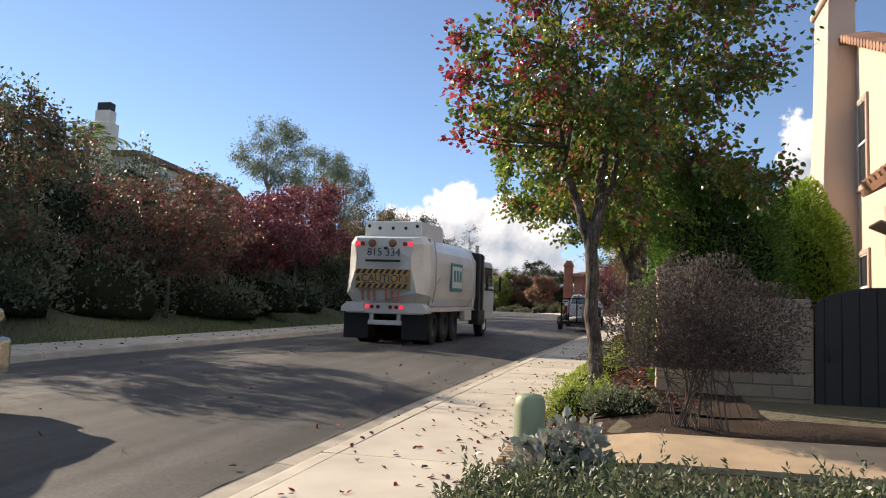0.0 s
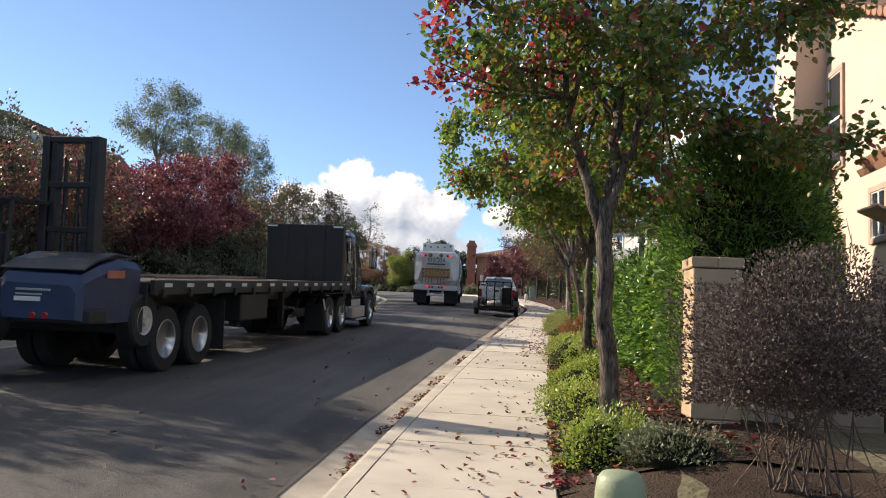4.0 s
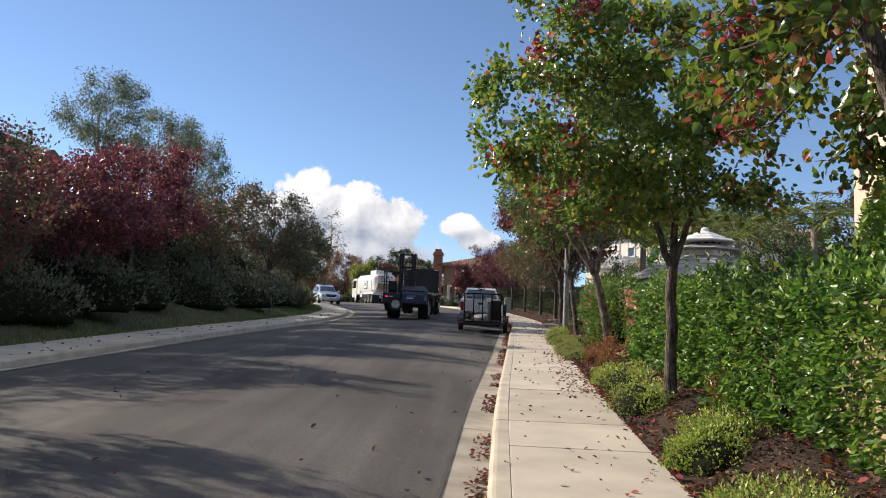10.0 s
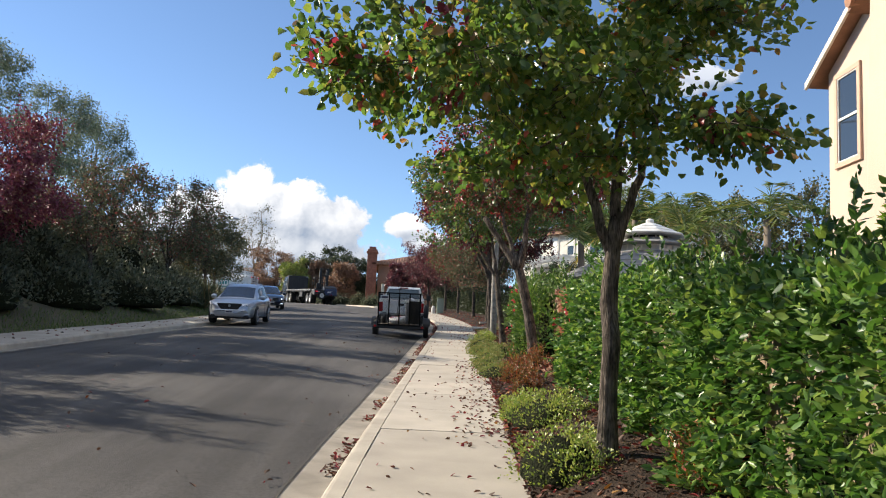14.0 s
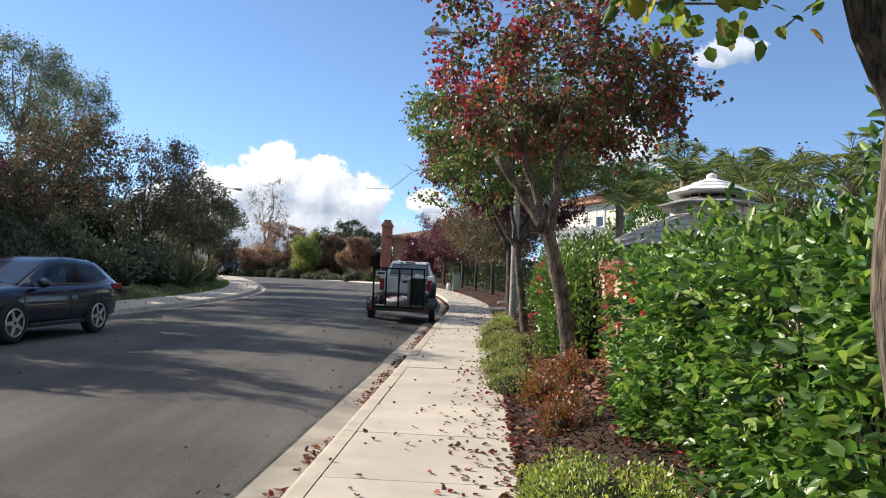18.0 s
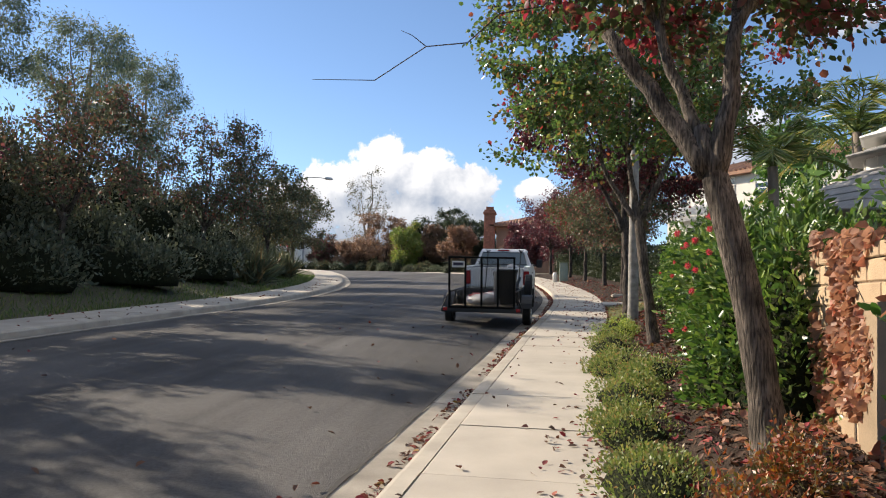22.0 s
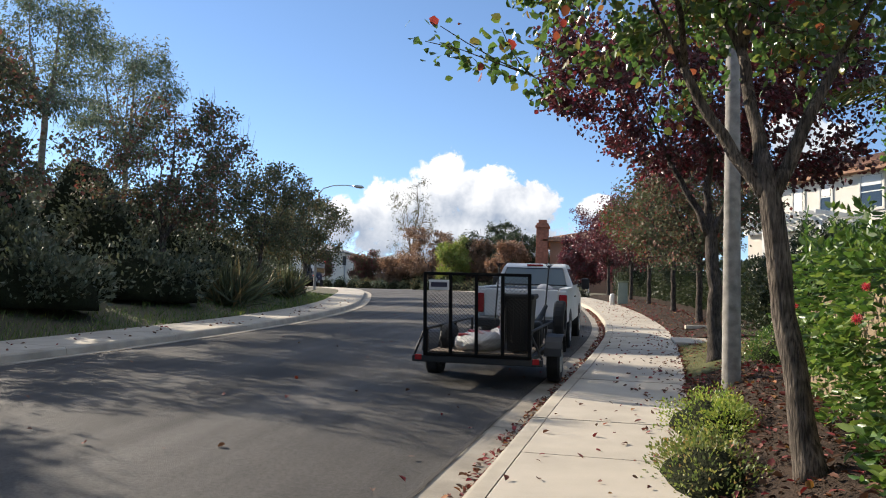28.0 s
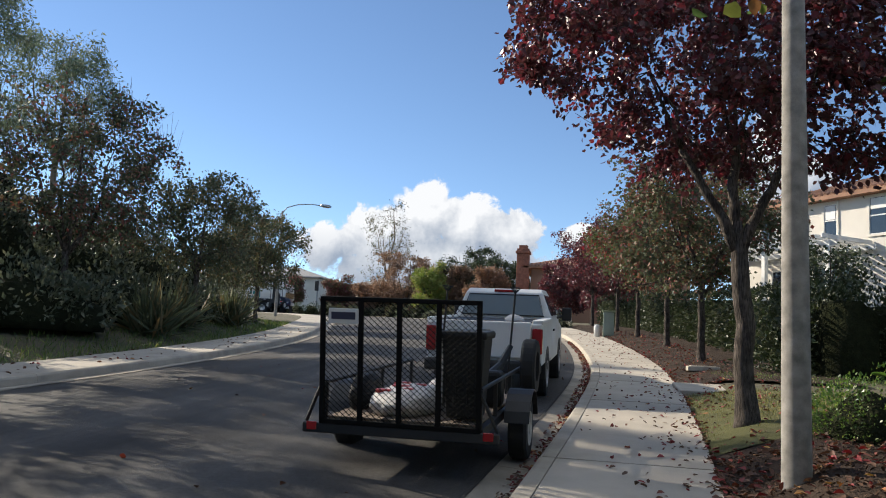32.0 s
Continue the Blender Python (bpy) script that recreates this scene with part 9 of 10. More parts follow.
    for z in (0.67, 0.72, 0.77, 0.82):
        bm = BM()
        box(bm, (-0.40, 3.762, z - nose - 0.006), (0.40, 3.772, z - nose + 0.006))
        part("grille_bar", bm, STEEL_BLK, gr)
    bm = BM()
    lathe(bm, [(3.76, 0.055), (3.775, 0.05), (3.78, 0.02)], "y", 16, (0, 0, 0.76 - nose))
    part("emblem", bm, GALV, gr)
    bm = BM()
    prism(bm, [(-0.80, 0.25), (0.80, 0.25), (0.74, 0.40), (-0.74, 0.40)], 3.40, 3.70, "y", 0.03)
    part("front_lip", bm, STEEL_BLK, root)
    bm = BM()
    box(bm, (-0.16, 3.75, 0.45), (0.16, 3.785, 0.59), 0.006)
    pl = part("number_plate", bm, PLATE, root)
    bm = BM()
    box(bm, (-0.12, 3.785, 0.50), (0.12, 3.79, 0.545))
    part("plate_bar", bm, INK, pl)
    ws = []
    for sx in (-1, 1):
        for y in (0.0, 2.74):
            w = wheel(root, sx * 0.855, y, 0.37, 0.23, 0.265, STEEL_BLK, sx, bolts=5)
            first = None
            for j in range(5):
                if first is None:
                    bm = BM()
                    prism(bm, [(-0.045, 0.03), (0.045, 0.03), (0.03, 0.25), (-0.03, 0.25)], sx * 0.085, sx * 0.125, "x", 0.008)
                    sp = first = part("spoke", bm, ALLOY, w)
                else:
                    sp = new("spoke", first.data)
                    sp.parent = w
                sp.matrix_basis = pose(0, 0, 0, 72 * j, 0, 0)
            bm = BM()
            lathe(bm, [(sx * 0.10, 0.235), (sx * 0.125, 0.24), (sx * 0.12, 0.268), (sx * 0.09, 0.268)], "x", 24, cap=False)
            part("rim_lip", bm, ALLOY, w, smooth=True)
            ws.append(w)
    return root, ws


def pickup():
    """White full-size pickup parked at the kerb; origin under the rear axle."""
    root = thing("pickup_truck", pose(0, 0, 0), "white work pickup truck parked at the kerb", "truck")
    B = -1.25
    bm = BM()
    prism(bm, [(B + 0.06, 0.62), (B + 0.02, 1.32), (1.12, 1.34), (1.12, 0.62)], -0.98, 0.98, "x", 0.03)
    part("bed", bm, WHITEP, root)
    bm = BM()
    box(bm, (-0.8, B + 0.12, 1.0), (0.8, 1.05, 1.35), 0.0)
    part("bed_liner", bm, STEEL_BLK, root)
    for sx in (-1, 1):
        bm = BM()
        box(bm, (sx * 0.9 - 0.09, B + 0.05, 1.3), (sx * 0.9 + 0.09, 1.1, 1.38), 0.02, 2)
        part("bed_rail", bm, WHITEP, root)
    bm = BM()
    box(bm, (-0.80, B - 0.03, 0.74), (0.80, B + 0.07, 1.345), 0.025, 2)
    tg = part("tailgate", bm, WHITEP, root, "white tailgate")
    bm = BM()
    box(bm, (-0.12, B - 0.045, 1.1), (0.12, B - 0.02, 1.2), 0.01)
    part("tailgate_handle", bm, STEEL_BLK, tg)
    for sx in (-1, 1):
        bm = BM()
        box(bm, (sx * 0.90 - 0.085, B - 0.02, 0.82), (sx * 0.90 + 0.085, B + 0.12, 1.24), 0.02, 2)
        part("tail_light", bm, REDD, root, "red tail light")
    bm = BM()
    box(bm, (-0.98, B - 0.16, 0.50), (0.98, B + 0.02, 0.70), 0.04, 2)
    part("rear_bumper", bm, STEEL_BLK, root)
    # cab
    bm = BM()
    prism(bm, [(1.18, 0.55), (3.25, 0.55), (3.3, 1.30), (3.2, 1.36), (2.75, 1.84), (2.55, 1.92), (1.55, 1.93), (1.38, 1.86), (1.2, 1.36)], -0.97, 0.97, "x", 0.03)
    for v in bm.verts:
        if v.co.z > 1.36:
            v.co.x *= 1 - 0.24 * (v.co.z - 1.36) / 0.57
    cab = part("cab", bm, WHITEP, root)
    bm = BM()
    vs = [(-0.80, 1.18, 1.42), (0.80, 1.18, 1.42), (0.68, 1.325, 1.80), (-0.68, 1.325, 1.80)]
    q = [bm.verts.new((a, b + 0.01, c)) for a, b, c in vs] + [bm.verts.new((a, b - 0.012, c)) for a, b, c in vs]
    for f in ((0, 1, 2, 3), (7, 6, 5, 4), (0, 4, 5, 1), (1, 5, 6, 2), (2, 6, 7, 3), (3, 7, 4, 0)):
        bm.faces.new([q[i] for i in f])
    bmesh.ops.recalc_face_normals(bm, faces=bm.faces)
    part("rear_window", bm, GLASS_P, cab)
    bm = BM()
    tube(bm, [(-0.81, 1.17, 1.41), (0.81, 1.17, 1.41), (0.69, 1.32, 1.81), (-0.69, 1.32, 1.81), (-0.81, 1.17, 1.41)], [0.014] * 5, 6)
    part("window_seal", bm, STEEL_BLK, cab)
    bm = BM()
    box(bm, (-0.2, 1.36, 1.86), (0.2, 1.42, 1.91), 0.01)
    part("brake_light", bm, REDD, cab)
    for sx in (-1, 1):
        bm = BM()
        vs = [(1.42, 1.42), (2.95, 1.42), (2.62, 1.80), (1.55, 1.82)]
        q = []
        for o in (0.008, -0.03):
            q += [bm.verts.new((sx * (0.97 * (1 - 0.24 * max(0, c - 1.36) / 0.57) + o), b, c)) for b, c in vs]
        for f in ((0, 1, 2, 3), (7, 6, 5, 4), (0, 4, 5, 1), (1, 5, 6, 2), (2, 6, 7, 3), (3, 7, 4, 0)):
            bm.faces.new([q[i] for i in f])
        bmesh.ops.recalc_face_normals(bm, faces=bm.faces)
        part("side_window", bm, GLASS, cab)
        bm = BM()
        tube(bm, [(sx * 0.97, 2.75, 1.36), (sx * 1.1, 2.8, 1.4)], [0.03, 0.03], 6)
        box(bm, (sx * 1.17 - 0.10, 2.72, 1.3), (sx * 1.17 + 0.10, 2.86, 1.58), 0.03, 2)
        part("door_mirror", bm, STEEL_BLK, root)
        bm = BM()
        box(bm, (sx * 0.985 - 0.015, 1.5, 1.12), (sx * 0.985 + 0.015, 1.68, 1.16), 0.006)
        part("door_handle", bm, STEEL_BLK, cab)
        for y in (0.0, 3.55):
            bm = BM()
            pts = [(y + 0.5 * math.cos(a), 0.40 + 0.5 * math.sin(a)) for a in np.linspace(-0.1, math.pi + 0.1, 18)]
            prism(bm, pts, sx * 0.62, sx * 0.988, "x")
            part("wheel_arch", bm, STEEL_BLK, root)
    bm = BM()
    prism(bm, [(3.2, 0.55), (4.45, 0.55), (4.5, 0.9), (4.4, 1.16), (3.3, 1.31)], -0.97, 0.97, "x", 0.05)
    part("bonnet", bm, WHITEP, root)
    bm = BM()
    prism(bm, [(-0.78, 1.40), (0.78, 1.40), (0.70, 1.80), (-0.70, 1.80)], 0, 0.02, "y")
    for v in bm.verts:
        v.co.y = 3.2 - 1.03 * (v.co.z - 1.36) + (0.05 if v.co.y > 0.01 else 0.02)
    part("windscreen", bm, GLASS_L, cab)
    # load in the bed
    bm = BM()
    r = bmesh.ops.create_icosphere(bm, subdivisions=3, radius=0.17)
    for v in r["verts"]:
        v.co = Vector((v.co.x * 1.1, v.co.y, v.co.z * 0.75)) * (1 + 0.2 * noise.noise(v.co * 4)) + Vector((0.42, -0.5, 1.33))
    part("white_sack", bm, SACK, root, smooth=True)
    ws = []
    for sx in (-1, 1):
        for y in (0.0, 3.55):
            wheel(root, sx * 0.86, y, 0.40, 0.26, 0.24, ALLOY, sx, bolts=8)
    return root


def utility_trailer():
    """Black landscaper's trailer; origin under its axle, mesh tail gate raised at the back (-y)."""
    root = thing("utility_trailer", pose(0, 0, 0), "black open utility trailer with a raised mesh ramp gate", "trailer")
    W, B, F, D = 0.78, -1.42, 1.85, 0.52
    bm = BM()
    for x in (-W, W):
        box(bm, (x - 0.035, B, D - 0.09), (x + 0.035, F, D), 0.006)
    for y in np.linspace(B, F, 6):
        box(bm, (-W, y - 0.03, D - 0.09), (W, y + 0.03, D - 0.01), 0.004)
    part("frame", bm, STEEL_BLK, root)
    bm = BM()
    box(bm, (-0.98, B - 0.06, D - 0.13), (0.98, B + 0.02, D - 0.03), 0.01)
    part("rear_bar", bm, STEEL_BLK, root)
    for k in range(8):
        bm = BM()
        x0 = -W + 0.03 + k * 0.1875
        box(bm, (x0 + 0.003, B + 0.03, D), (x0 + 0.183, F - 0.03, D + 0.03), 0.004)
        part("deck_board", bm, DECK, root)
    for sx in (-1, 1):
        bm = BM()
        tube(bm, [(sx * W, B + 0.05, D + 0.36), (sx * W, F, D + 0.36)], [0.022, 0.022], 8)
        part("side_rail", bm, STEEL_BLK, root)
        for y in (B + 0.05, -0.5, 0.5, F):
            bm = BM()
            box(bm, (sx * W - 0.02, y - 0.02, D), (sx * W + 0.02, y + 0.02, D + 0.36), 0.003)
            part("rail_post", bm, STEEL_BLK, root)
        bm = BM()
        pts = [(0.43 * math.cos(a), 0.34 + 0.43 * math.sin(a)) for a in np.linspace(0.25, math.pi - 0.25, 10)]
        prism(bm, pts + [(a * 0.96, 0.34 + (b - 0.34) * 0.96) for a, b in pts[::-1]], min(sx * 0.86, sx * 1.13), max(sx * 0.86, sx * 1.13), "x")
        part("fender", bm, STEEL_BLK, root)
        bm = BM()
        box(bm, (sx * 0.88 - 0.05, B - 0.075, D - 0.10), (sx * 0.88 + 0.05, B - 0.055, D - 0.02), 0.005)
        part("tail_light", bm, REDD, root, "red tail light")
        wheel(root, sx * 0.99, 0.0, 0.34, 0.20, 0.19, RIM_W, sx, bolts=5)
    bm = BM()
    tube(bm, [(-0.3, F, D - 0.05), (0, F + 1.2, D - 0.05)], [0.035, 0.035], 8)
    tube(bm, [(0.3, F, D - 0.05), (0, F + 1.2, D - 0.05)], [0.035, 0.035], 8)
    box(bm, (-0.06, F + 1.1, D - 0.12), (0.06, F + 1.5, D + 0.02), 0.01)
    part("drawbar", bm, STEEL_BLK, root)
    # raised ramp gate
    GH, y = 1.22, B - 0.05
    gate = new("ramp_gate")
    gate.parent = root
    gate.matrix_basis = pose(0, y, D - 0.03, 4, 0, 0)
    gate["label"] = "black expanded-mesh ramp gate"
    bm = BM()
    for x in (-W, -0.39, 0.0, 0.39, W):
        box(bm, (x - 0.024, -0.02, 0), (x + 0.024, 0.02, GH), 0.004)
    for z in (0.02, GH):
        box(bm, (-W - 0.024, -0.02, z - 0.022), (W + 0.024, 0.02, z + 0.022), 0.004)
    part("gate_frame", bm, MESH_BLK, gate)
    bm = BM()
    dx, dz = 0.062, 0.027
    rows, cols = int(GH / dz), int(2 * W / dx)
    for r in range(rows):
        for c in range(cols + 1):
            x = -W + c * dx + (dx / 2 if r % 2 else 0)
            z = r * dz + 0.01
            if x > W - 0.01:
                continue
            for s in (-1, 1):
                if x + s * dx / 2 < -W or x + s * dx / 2 > W:
                    continue
                a, b = Vector((x, 0, z)), Vector((x + s * dx / 2, 0, z + dz))
                o, h = Vector((0, 0, 0.0035)), Vector((0, 0.004, 0))
                vs = [bm.verts.new(p) for p in (a - o - h, b - o - h, b + o + h, a + o + h)]
                bm.faces.new(vs)
    part("wire_mesh", bm, MESH_BLK, gate)["kind"] = "stuff"
    for sx in (-1, 1):
        bm = BM()
        tube(bm, [(sx * 0.96, 0.05, 0.0), (sx * (W + 0.02), 0.02, 0.36)], [0.018, 0.018], 6)
        part("gate_brace", bm, STEEL_BLK, gate)
    bm = BM()
    box(bm, (-W + 0.07, -0.035, GH - 0.24), (-W + 0.375, -0.022, GH - 0.09), 0.004)
    pl = part("number_plate", bm, PLATE, gate, "white licence plate")
    bm = BM()
    box(bm, (-W + 0.10, -0.039, GH - 0.195), (-W + 0.345, -0.034, GH - 0.125))
    part("plate_bar", bm, INK, pl)
    return root


def load_on_trailer(m):
    """Bin, tubs, sacks and tools that lie on the trailer."""
    b = thing("wheelie_bin", m @ pose(0.58, -1.09, 0.55) @ Matrix.Diagonal((0.86, 0.9, 1.0, 1.0)), "dark grey wheeled bin standing on the trailer deck", "bin")
    bm = BM()
    lo, hi = [(-0.19, -0.2), (0.19, -0.2), (0.19, 0.2), (-0.19, 0.2)], [(-0.25, -0.27), (0.25, -0.27), (0.25, 0.27), (-0.25, 0.27)]
    va, vb = [bm.verts.new((x, y, 0.03)) for x, y in lo], [bm.verts.new((x, y, 0.82)) for x, y in hi]
    for i in range(4):
        bm.faces.new((va[i], va[(i + 1) % 4], vb[(i + 1) % 4], vb[i]))
    bm.faces.new(va[::-1])
    bm.faces.new(vb)
    bmesh.ops.bevel(bm, geom=bm.edges[:], offset=0.03, segments=2, profile=0.5, affect='EDGES')
    part("tub", bm, BIN_G, b)
    bm = BM()
    box(bm, (-0.28, -0.30, 0.80), (0.28, 0.30, 0.88), 0.03, 2)
    part("lid", bm, BIN_G, b)
    for x in (-0.22, -0.1, 0.03, 0.15):
        bm = BM()
        box(bm, (x, -0.265, 0.15), (x + 0.03, -0.235, 0.72), 0.008)
        part("tub_rib", bm, BIN_G, b)
    bm = BM()
    tube(bm, [(-0.2, 0.3, 0.84), (0.2, 0.3, 0.84)], [0.018] * 2, 8)
    part("bin_handle", bm, BIN_G, b)
    p = thing("stacked_bucket", m @ pose(0.37, -0.57, 0.55) @ Matrix.Scale(0.9, 4), "pale grey stacked garden tubs on the trailer deck", "bucket")
    for k in range(7):
        bm = BM()
        o = k * 0.095
        lathe(bm, [(o, 0.17), (o + 0.3, 0.205), (o + 0.3, 0.222), (o + 0.33, 0.222)], "z", 20)
        part("tub", bm, TUB_G, p, smooth=False)
    for i, (x, y, sx, sy, sz, mm, nm, lb) in enumerate([(-0.14, -0.58, 0.33, 0.68, 0.17, SACK, "sack", "flat white sack with red print lying on the trailer"), (0.1, 0.72, 0.34, 0.4, 0.16, SACK, "sack", "white crumpled sack on the trailer deck"), (-0.63, -0.55, 0.11, 0.4, 0.24, BIN_G, "sack", "dark filled sack against the trailer rail")]):
        s = thing(nm, m @ pose(x, y, 0.55 + sz * 0.5), lb, "sack")
        bm = BM()
        r = bmesh.ops.create_icosphere(bm, subdivisions=4, radius=1)
        for v in r["verts"]:
            c = v.co.copy()
            c = Vector((math.copysign(abs(c.x) ** 0.7, c.x), math.copysign(abs(c.y) ** 0.7, c.y), c.z))
            v.co = Vector((c.x * sx, c.y * sy, c.z * sz)) * (1 + 0.12 * noise.noise(c * 3 + Vector((i, 0, 0))))
            v.co.z = max(v.co.z, -sz * 0.5)
        part("sack_body", bm, mm, s, smooth=True)
        if i < 2:
            for px_, py_, ln in ((-0.16, -0.42, 0.16), (0.08, -0.33, 0.1), (-0.05, -0.12, 0.2), (0.1, 0.08, 0.13), (-0.14, 0.22, 0.18)):
                hz = sz * (1 - (px_ / sx) ** 4) ** 0.5 * (1 - min(0.95, abs(py_ / sy)) ** 4) ** 0.5
                bm = BM()
                box(bm, (px_ - ln / 2, py_ - 0.045, hz * 0.80), (px_ + ln / 2, py_ + 0.045, hz * 1.06), 0.01)
                part("print_bar", bm, RED_M, s)
    for i, (x, y) in enumerate(((0.62, 1.3), (-0.28, 1.4))):
        t = thing("rake", m @ pose(x, y, 0.55, 3 * i, 4, 0), "long-handled garden rake standing in the trailer", "rake")
        bm = BM()
        tube(bm, [(0, 0, 0), (0, 0, 1.30)], [0.014] * 2, 6)
        part("handle", bm, STEEL_BLK, t)
        bm = BM()
        for k in range(9):
            tube(bm, [(0, 0, 1.28), ((k - 4) * 0.018, 0, 1.36)], [0.004] * 2, 4)
        tube(bm, [(-0.075, 0, 1.36), (0.075, 0, 1.36)], [0.005] * 2, 4)
        part("rake_head", bm, STEEL_BLK, t)["kind"] = "stuff"
    w = thing("spare_wheel", m @ pose(0.93, 1.25, 0.62), "black spare wheel bolted upright beside the deck", "wheel")
    bm = BM()
    lathe(bm, [(-0.09, 0.19), (-0.09, 0.32), (-0.06, 0.34), (0.06, 0.34), (0.09, 0.32), (0.09, 0.19), (-0.09, 0.19)], "x", 24, (0, 0, 0.3), cap=False)
    part("tyre", bm, RUBBER, w)
    bm = BM()
    lathe(bm, [(0.04, 0.2), (0.02, 0.1), (0.05, 0.06)], "x", 20, (0, 0, 0.3))
    part("rim", bm, RIM_W, w)
    d = thing("blower", m @ pose(0.62, 0.35, 0.55), "grey leaf blower lying on the trailer", "leaf blower")
    bm = BM()
    tube(bm, [(0, -0.3, 0.35), (0.05, 0.1, 0.42), (0.1, 0.55, 0.62)], [0.05, 0.05, 0.035], 8)
    box(bm, (-0.15, -0.45, 0.0), (0.15, -0.15, 0.4), 0.05, 2)
    part("blower_body", bm, BIN_G, d)


def street_z(y):
    return float(lie(y)) - 0.125


SL = math.degrees(math.atan(SLOPE))
load_m = pose(-1.88, 37.05, street_z(37.05) + 0.012, SL, 0, -2.5) @ Matrix.Scale(0.85, 4)
ut = utility_trailer()
ut.matrix_basis = load_m
load_on_trailer(load_m)
pk = pickup()
pk.matrix_basis = pose(-1.95, 42.2, street_z(42.2) + 0.01, SL, 0, -1.0) @ Matrix.Scale(0.87, 4)


# ---- moving traffic ----
def pchip(t, ts, vs):
    """Even, never-backing interpolation through keys."""
    ts, vs = np.asarray(ts, float), np.asarray(vs, float)
    h, d = np.diff(ts), np.diff(vs) / np.diff(ts)
    m = np.r_[d[0], [0 if a * b <= 0 else 3 * (h[i] + h[i + 1]) / ((2 * h[i + 1] + h[i]) / a + (h[i + 1] + 2 * h[i]) / b) for i, (a, b) in enumerate(zip(d[:-1], d[1:]))], d[-1]]
    k = np.clip(np.searchsorted(ts, t) - 1, 0, len(ts) - 2)
    u = np.clip((t - ts[k]) / h[k], 0, 1)
    return (2 * u**3 - 3 * u**2 + 1) * vs[k] + (u**3 - 2 * u**2 + u) * h[k] * m[k] + (-2 * u**3 + 3 * u**2) * vs[k + 1] + (u**3 - u**2) * h[k] * m[k + 1]


class Lane:
    def __init__(self, pts):
        self.p = catmull(pts, 0.4)
        self.s = np.arange(len(self.p)) * 0.4

    def at(self, s):
        s = np.clip(s, 0, self.s[-1])
        return np.array([np.interp(s, self.s, self.p[:, 0]), np.interp(s, self.s, self.p[:, 1])])

    def arc(self, x, y):
        return float(self.s[np.argmin((self.p[:, 0] - x) ** 2 + (self.p[:, 1] - y) ** 2)])


def road_z(x, y):
    return float(lie(y)) - 0.045


def drive(ob, wheels, lane, keys, back, base, radius):
    """Keys a vehicle whose reference point follows the lane at the given arcs; back: how far its rear axle trails the
    reference, base: its axle distance."""
    ts, ss = [k[0] for k in keys], [k[1] for k in keys]
    rows, spun, s_old = [], 0.0, None
    step = 1 / 15
    rolls = []
    moving = 0
    n = int(round(32 / step))
    for i in range(n + 1):
        t = i * step
        s = float(pchip(t, ts, ss))
        a, b = lane.at(s - back), lane.at(s - back + base)
        d = b - a
        yaw = math.degrees(math.atan2(-d[0], d[1]))
        za, zb = road_z(*a), road_z(*b)
        pitch = math.degrees(math.atan2(zb - za, float(np.hypot(*d))))
        if s_old is not None:
            spun -= math.degrees((s - s_old) / radius)
        rolls.append((t, spun))
        if i % 3 == 0 or i == n:
            rows.append((t, pose(a[0], a[1], za + 0.005, 0, 0, yaw) @ pose(0, 0, 0, pitch, 0, 0)))
        s_old = s
    walk(ob, rows)
    for w in wheels:
        x, y, z = w.matrix_basis.translation
        kept = [rolls[0]]
        for k, (t, r) in enumerate(rolls[1:], 1):
            last = k == len(rolls) - 1
            if last or abs(rolls[min(k + 1, len(rolls) - 1)][1] - kept[-1][1]) > 80:
                kept.append((t, r))
        walk(w, [(t, pose(x, y, z, r, 0, 0)) for t, r in kept])


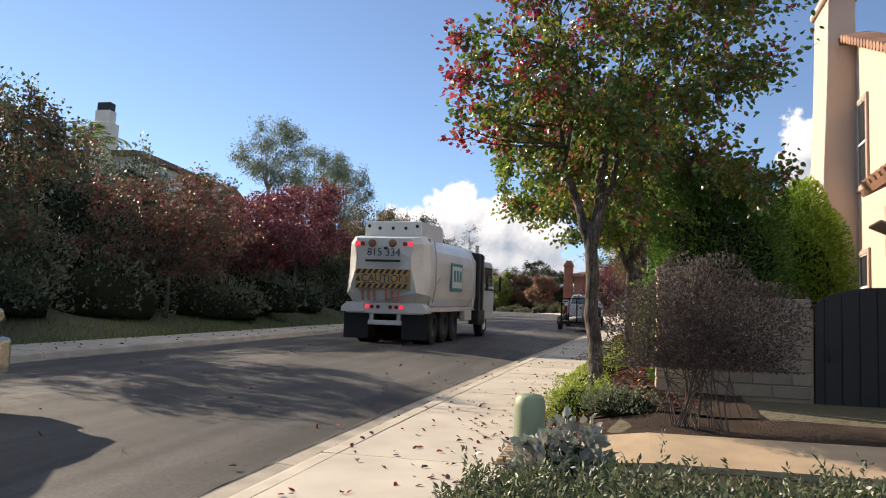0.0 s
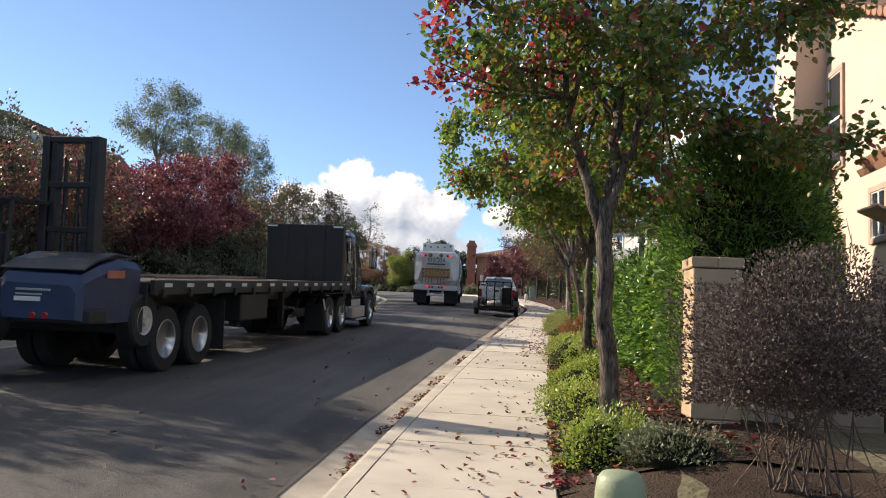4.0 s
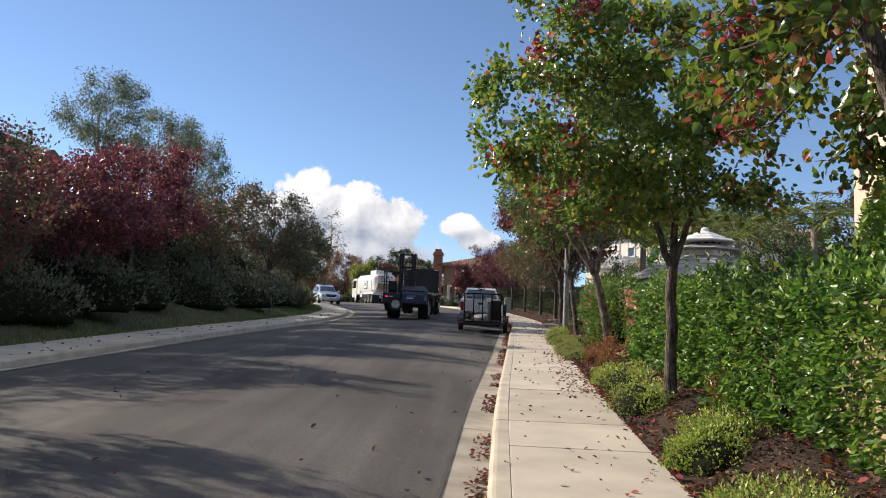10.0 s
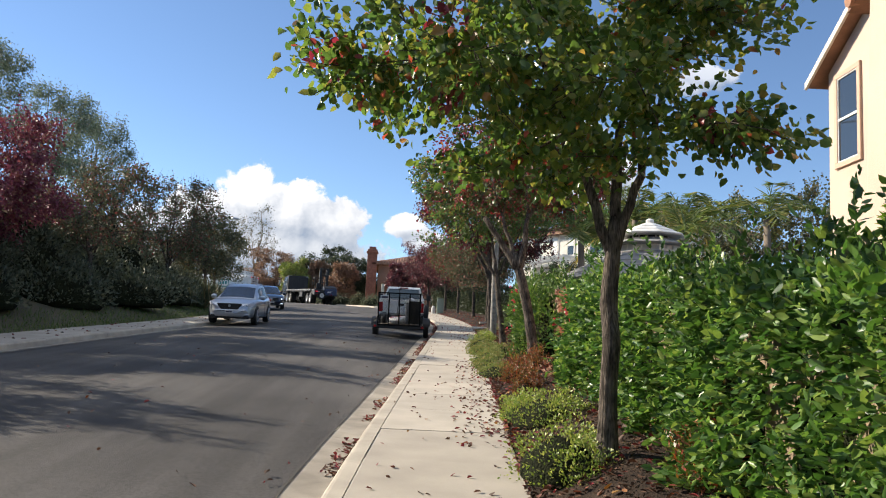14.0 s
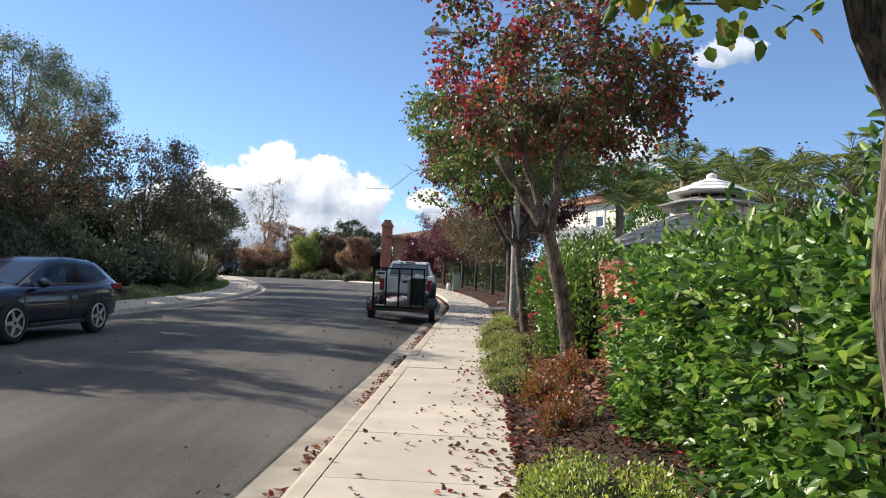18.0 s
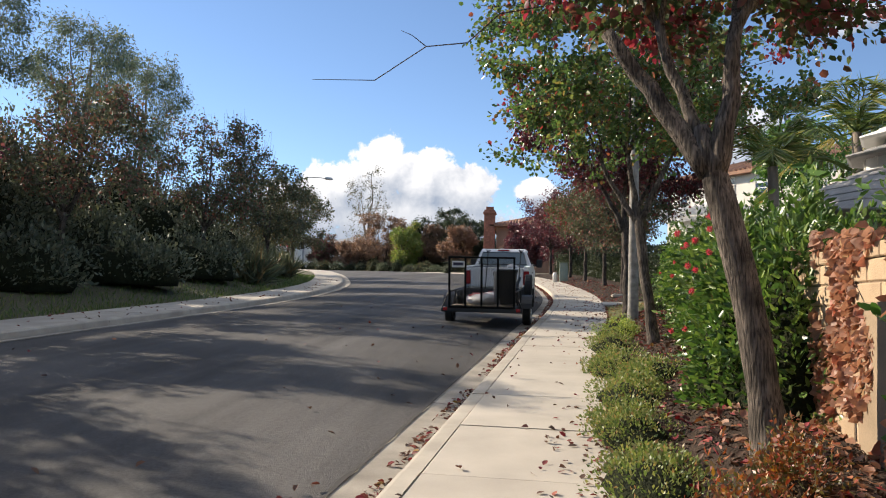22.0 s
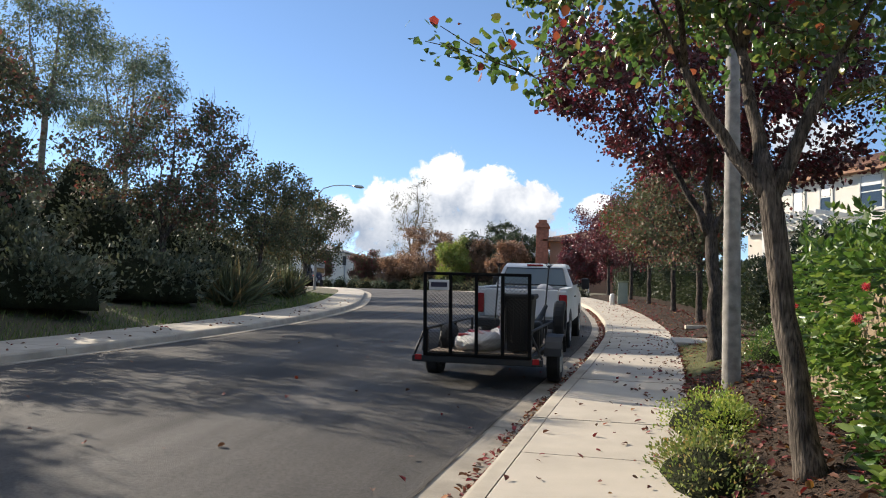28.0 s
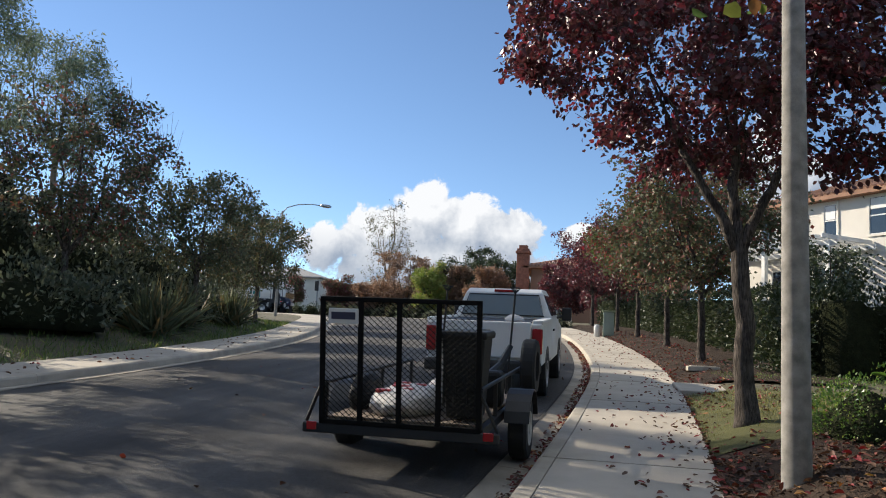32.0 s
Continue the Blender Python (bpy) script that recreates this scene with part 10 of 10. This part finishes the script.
def motions():
    bend = [(-15.6, 94.8), (-20, 98.6), (-28, 101.3), (-45, 103.5), (-89, 106)]
    away = Lane([(-7.9, -60), (-7.5, -20), (-7.3, 0), (-7.1, 8), (-6.9, 12), (-6.65, 16), (-6.3, 22), (-6.0, 30), (-5.75, 37), (-5.4, 45), (-5.3, 53), (-5.6, 61), (-6.7, 69), (-8.6, 77.5), (-11.4, 85.5), (-15.6, 94.6), (-20, 97.6), (-28, 99.2), (-45, 100.8), (-89, 103)])
    ahead = Lane([(-6.4, 0), (-6.15, 12), (-5.95, 20), (-5.72, 25), (-5.35, 33), (-5.2, 42), (-5.4, 50.5), (-5.9, 58), (-7.0, 67), (-8.6, 75.5), (-10.6, 83.5), (-12.7, 89.5)] + bend)
    toward = Lane([(-89, 100), (-50, 97.5), (-33, 94.5), (-25.5, 90.8), (-21.0, 86), (-17.3, 79), (-14.8, 72), (-12.6, 66.3), (-10.6, 60.5), (-9.1, 54.4), (-8.1, 46.5), (-7.95, 40), (-7.75, 31), (-8.25, 26.6), (-8.5, 24), (-8.75, 18), (-8.8, 5), (-8.8, -59)])
    g, gw = TRUCKS["garbage"]
    a = ahead.arc
    drive(g, gw, ahead, [(0, a(-6.2, 20.1)), (1, a(-5.73, 26.3)), (2, a(-5.4, 31.9)), (2.5, a(-5.3, 34.5)), (5, a(-5.4, 50.5)), (6, a(-5.8, 56.5)), (8, a(-7.4, 69)), (10, a(-11.0, 84.6)), (11, a(-12.7, 89.5)), (12, a(-14.4, 93.0)), (13, a(-16.8, 96)), (14, a(-19.2, 98.1)), (15, a(-21.3, 99.2)), (17, a(-26.5, 100.9)), (19.5, a(-28.2, 101.3)), (32, a(-28.6, 101.4))], -1.79, 5.43, 0.48)
    f = away.arc
    # steer axle of the tractor along the lane
    keys = [(0, f(-7.1, 6.2)), (1, f(-6.95, 10.8)), (2, f(-6.65, 15.1)), (2.5, f(-6.6, 17.8)), (5, f(-6.0, 29.4)), (6, f(-5.85, 34.4)), (8, f(-5.4, 45)), (10, f(-5.5, 57)), (11, f(-5.9, 64)), (12, f(-7.7, 73.5)), (13, f(-10.7, 83.7)), (14, f(-14.2, 92)), (15, f(-18.6, 96.8)), (16.5, f(-27, 99.0)), (18, f(-35, 99.9)), (20, f(-38.2, 100.2)), (22, f(-41.2, 100.4)), (32, f(-41.6, 100.5))]
    drive(TRUCKS["tractor"][0], TRUCKS["tractor"][1], away, keys, 3.57, 3.57, 0.45)
    drive(TRUCKS["trailer"][0], TRUCKS["trailer"][1], away, keys, 11.37, 7.8, 0.45)
    c = toward.arc
    drive(*TRUCKS["silver"], toward, [(0, c(-80, 98.5)), (5, c(-42, 95)), (9, c(-16.0, 75.6)), (11, c(-10.8, 61)), (12, c(-9.1, 54.4)), (13, c(-8.1, 46.2)), (14, c(-8.0, 39.5)), (15, c(-8.0, 29.3)), (15.5, c(-8.4, 24.6)), (20, c(-8.75, -25)), (26, c(-8.8, -57)), (32, c(-8.8, -58.5))], 2.38, 2.38, 0.32)
    drive(*TRUCKS["dark"], toward, [(0, c(-86, 98.7)), (8, c(-42, 95)), (12, c(-14.6, 71.4)), (13, c(-12.2, 65)), (14, c(-10.2, 58.8)), (15, c(-8.6, 50.7)), (17.5, c(-8.0, 30.6)), (18, c(-8.0, 26.8)), (23, c(-8.75, -25)), (29, c(-8.8, -56)), (32, c(-8.8, -58))], 2.38, 2.38, 0.32)


TRUCKS = {"garbage": garbage_truck(), "tractor": semi_tractor(), "trailer": flatbed_trailer(),
          "silver": suv("silver_suv", "silver sport utility car driving down the street", PAINT_SIL, CHROME),
          "dark": suv("dark_suv", "dark blue sport utility car with lit headlights", PAINT_DK, HEADON, 0.05)}
for _key, _size in (("silver", 0.87), ("dark", 0.84), ("garbage", 0.92), ("tractor", 0.87), ("trailer", 0.87)):
    TRUCKS[_key][0].scale = (_size, _size, _size)
motions()
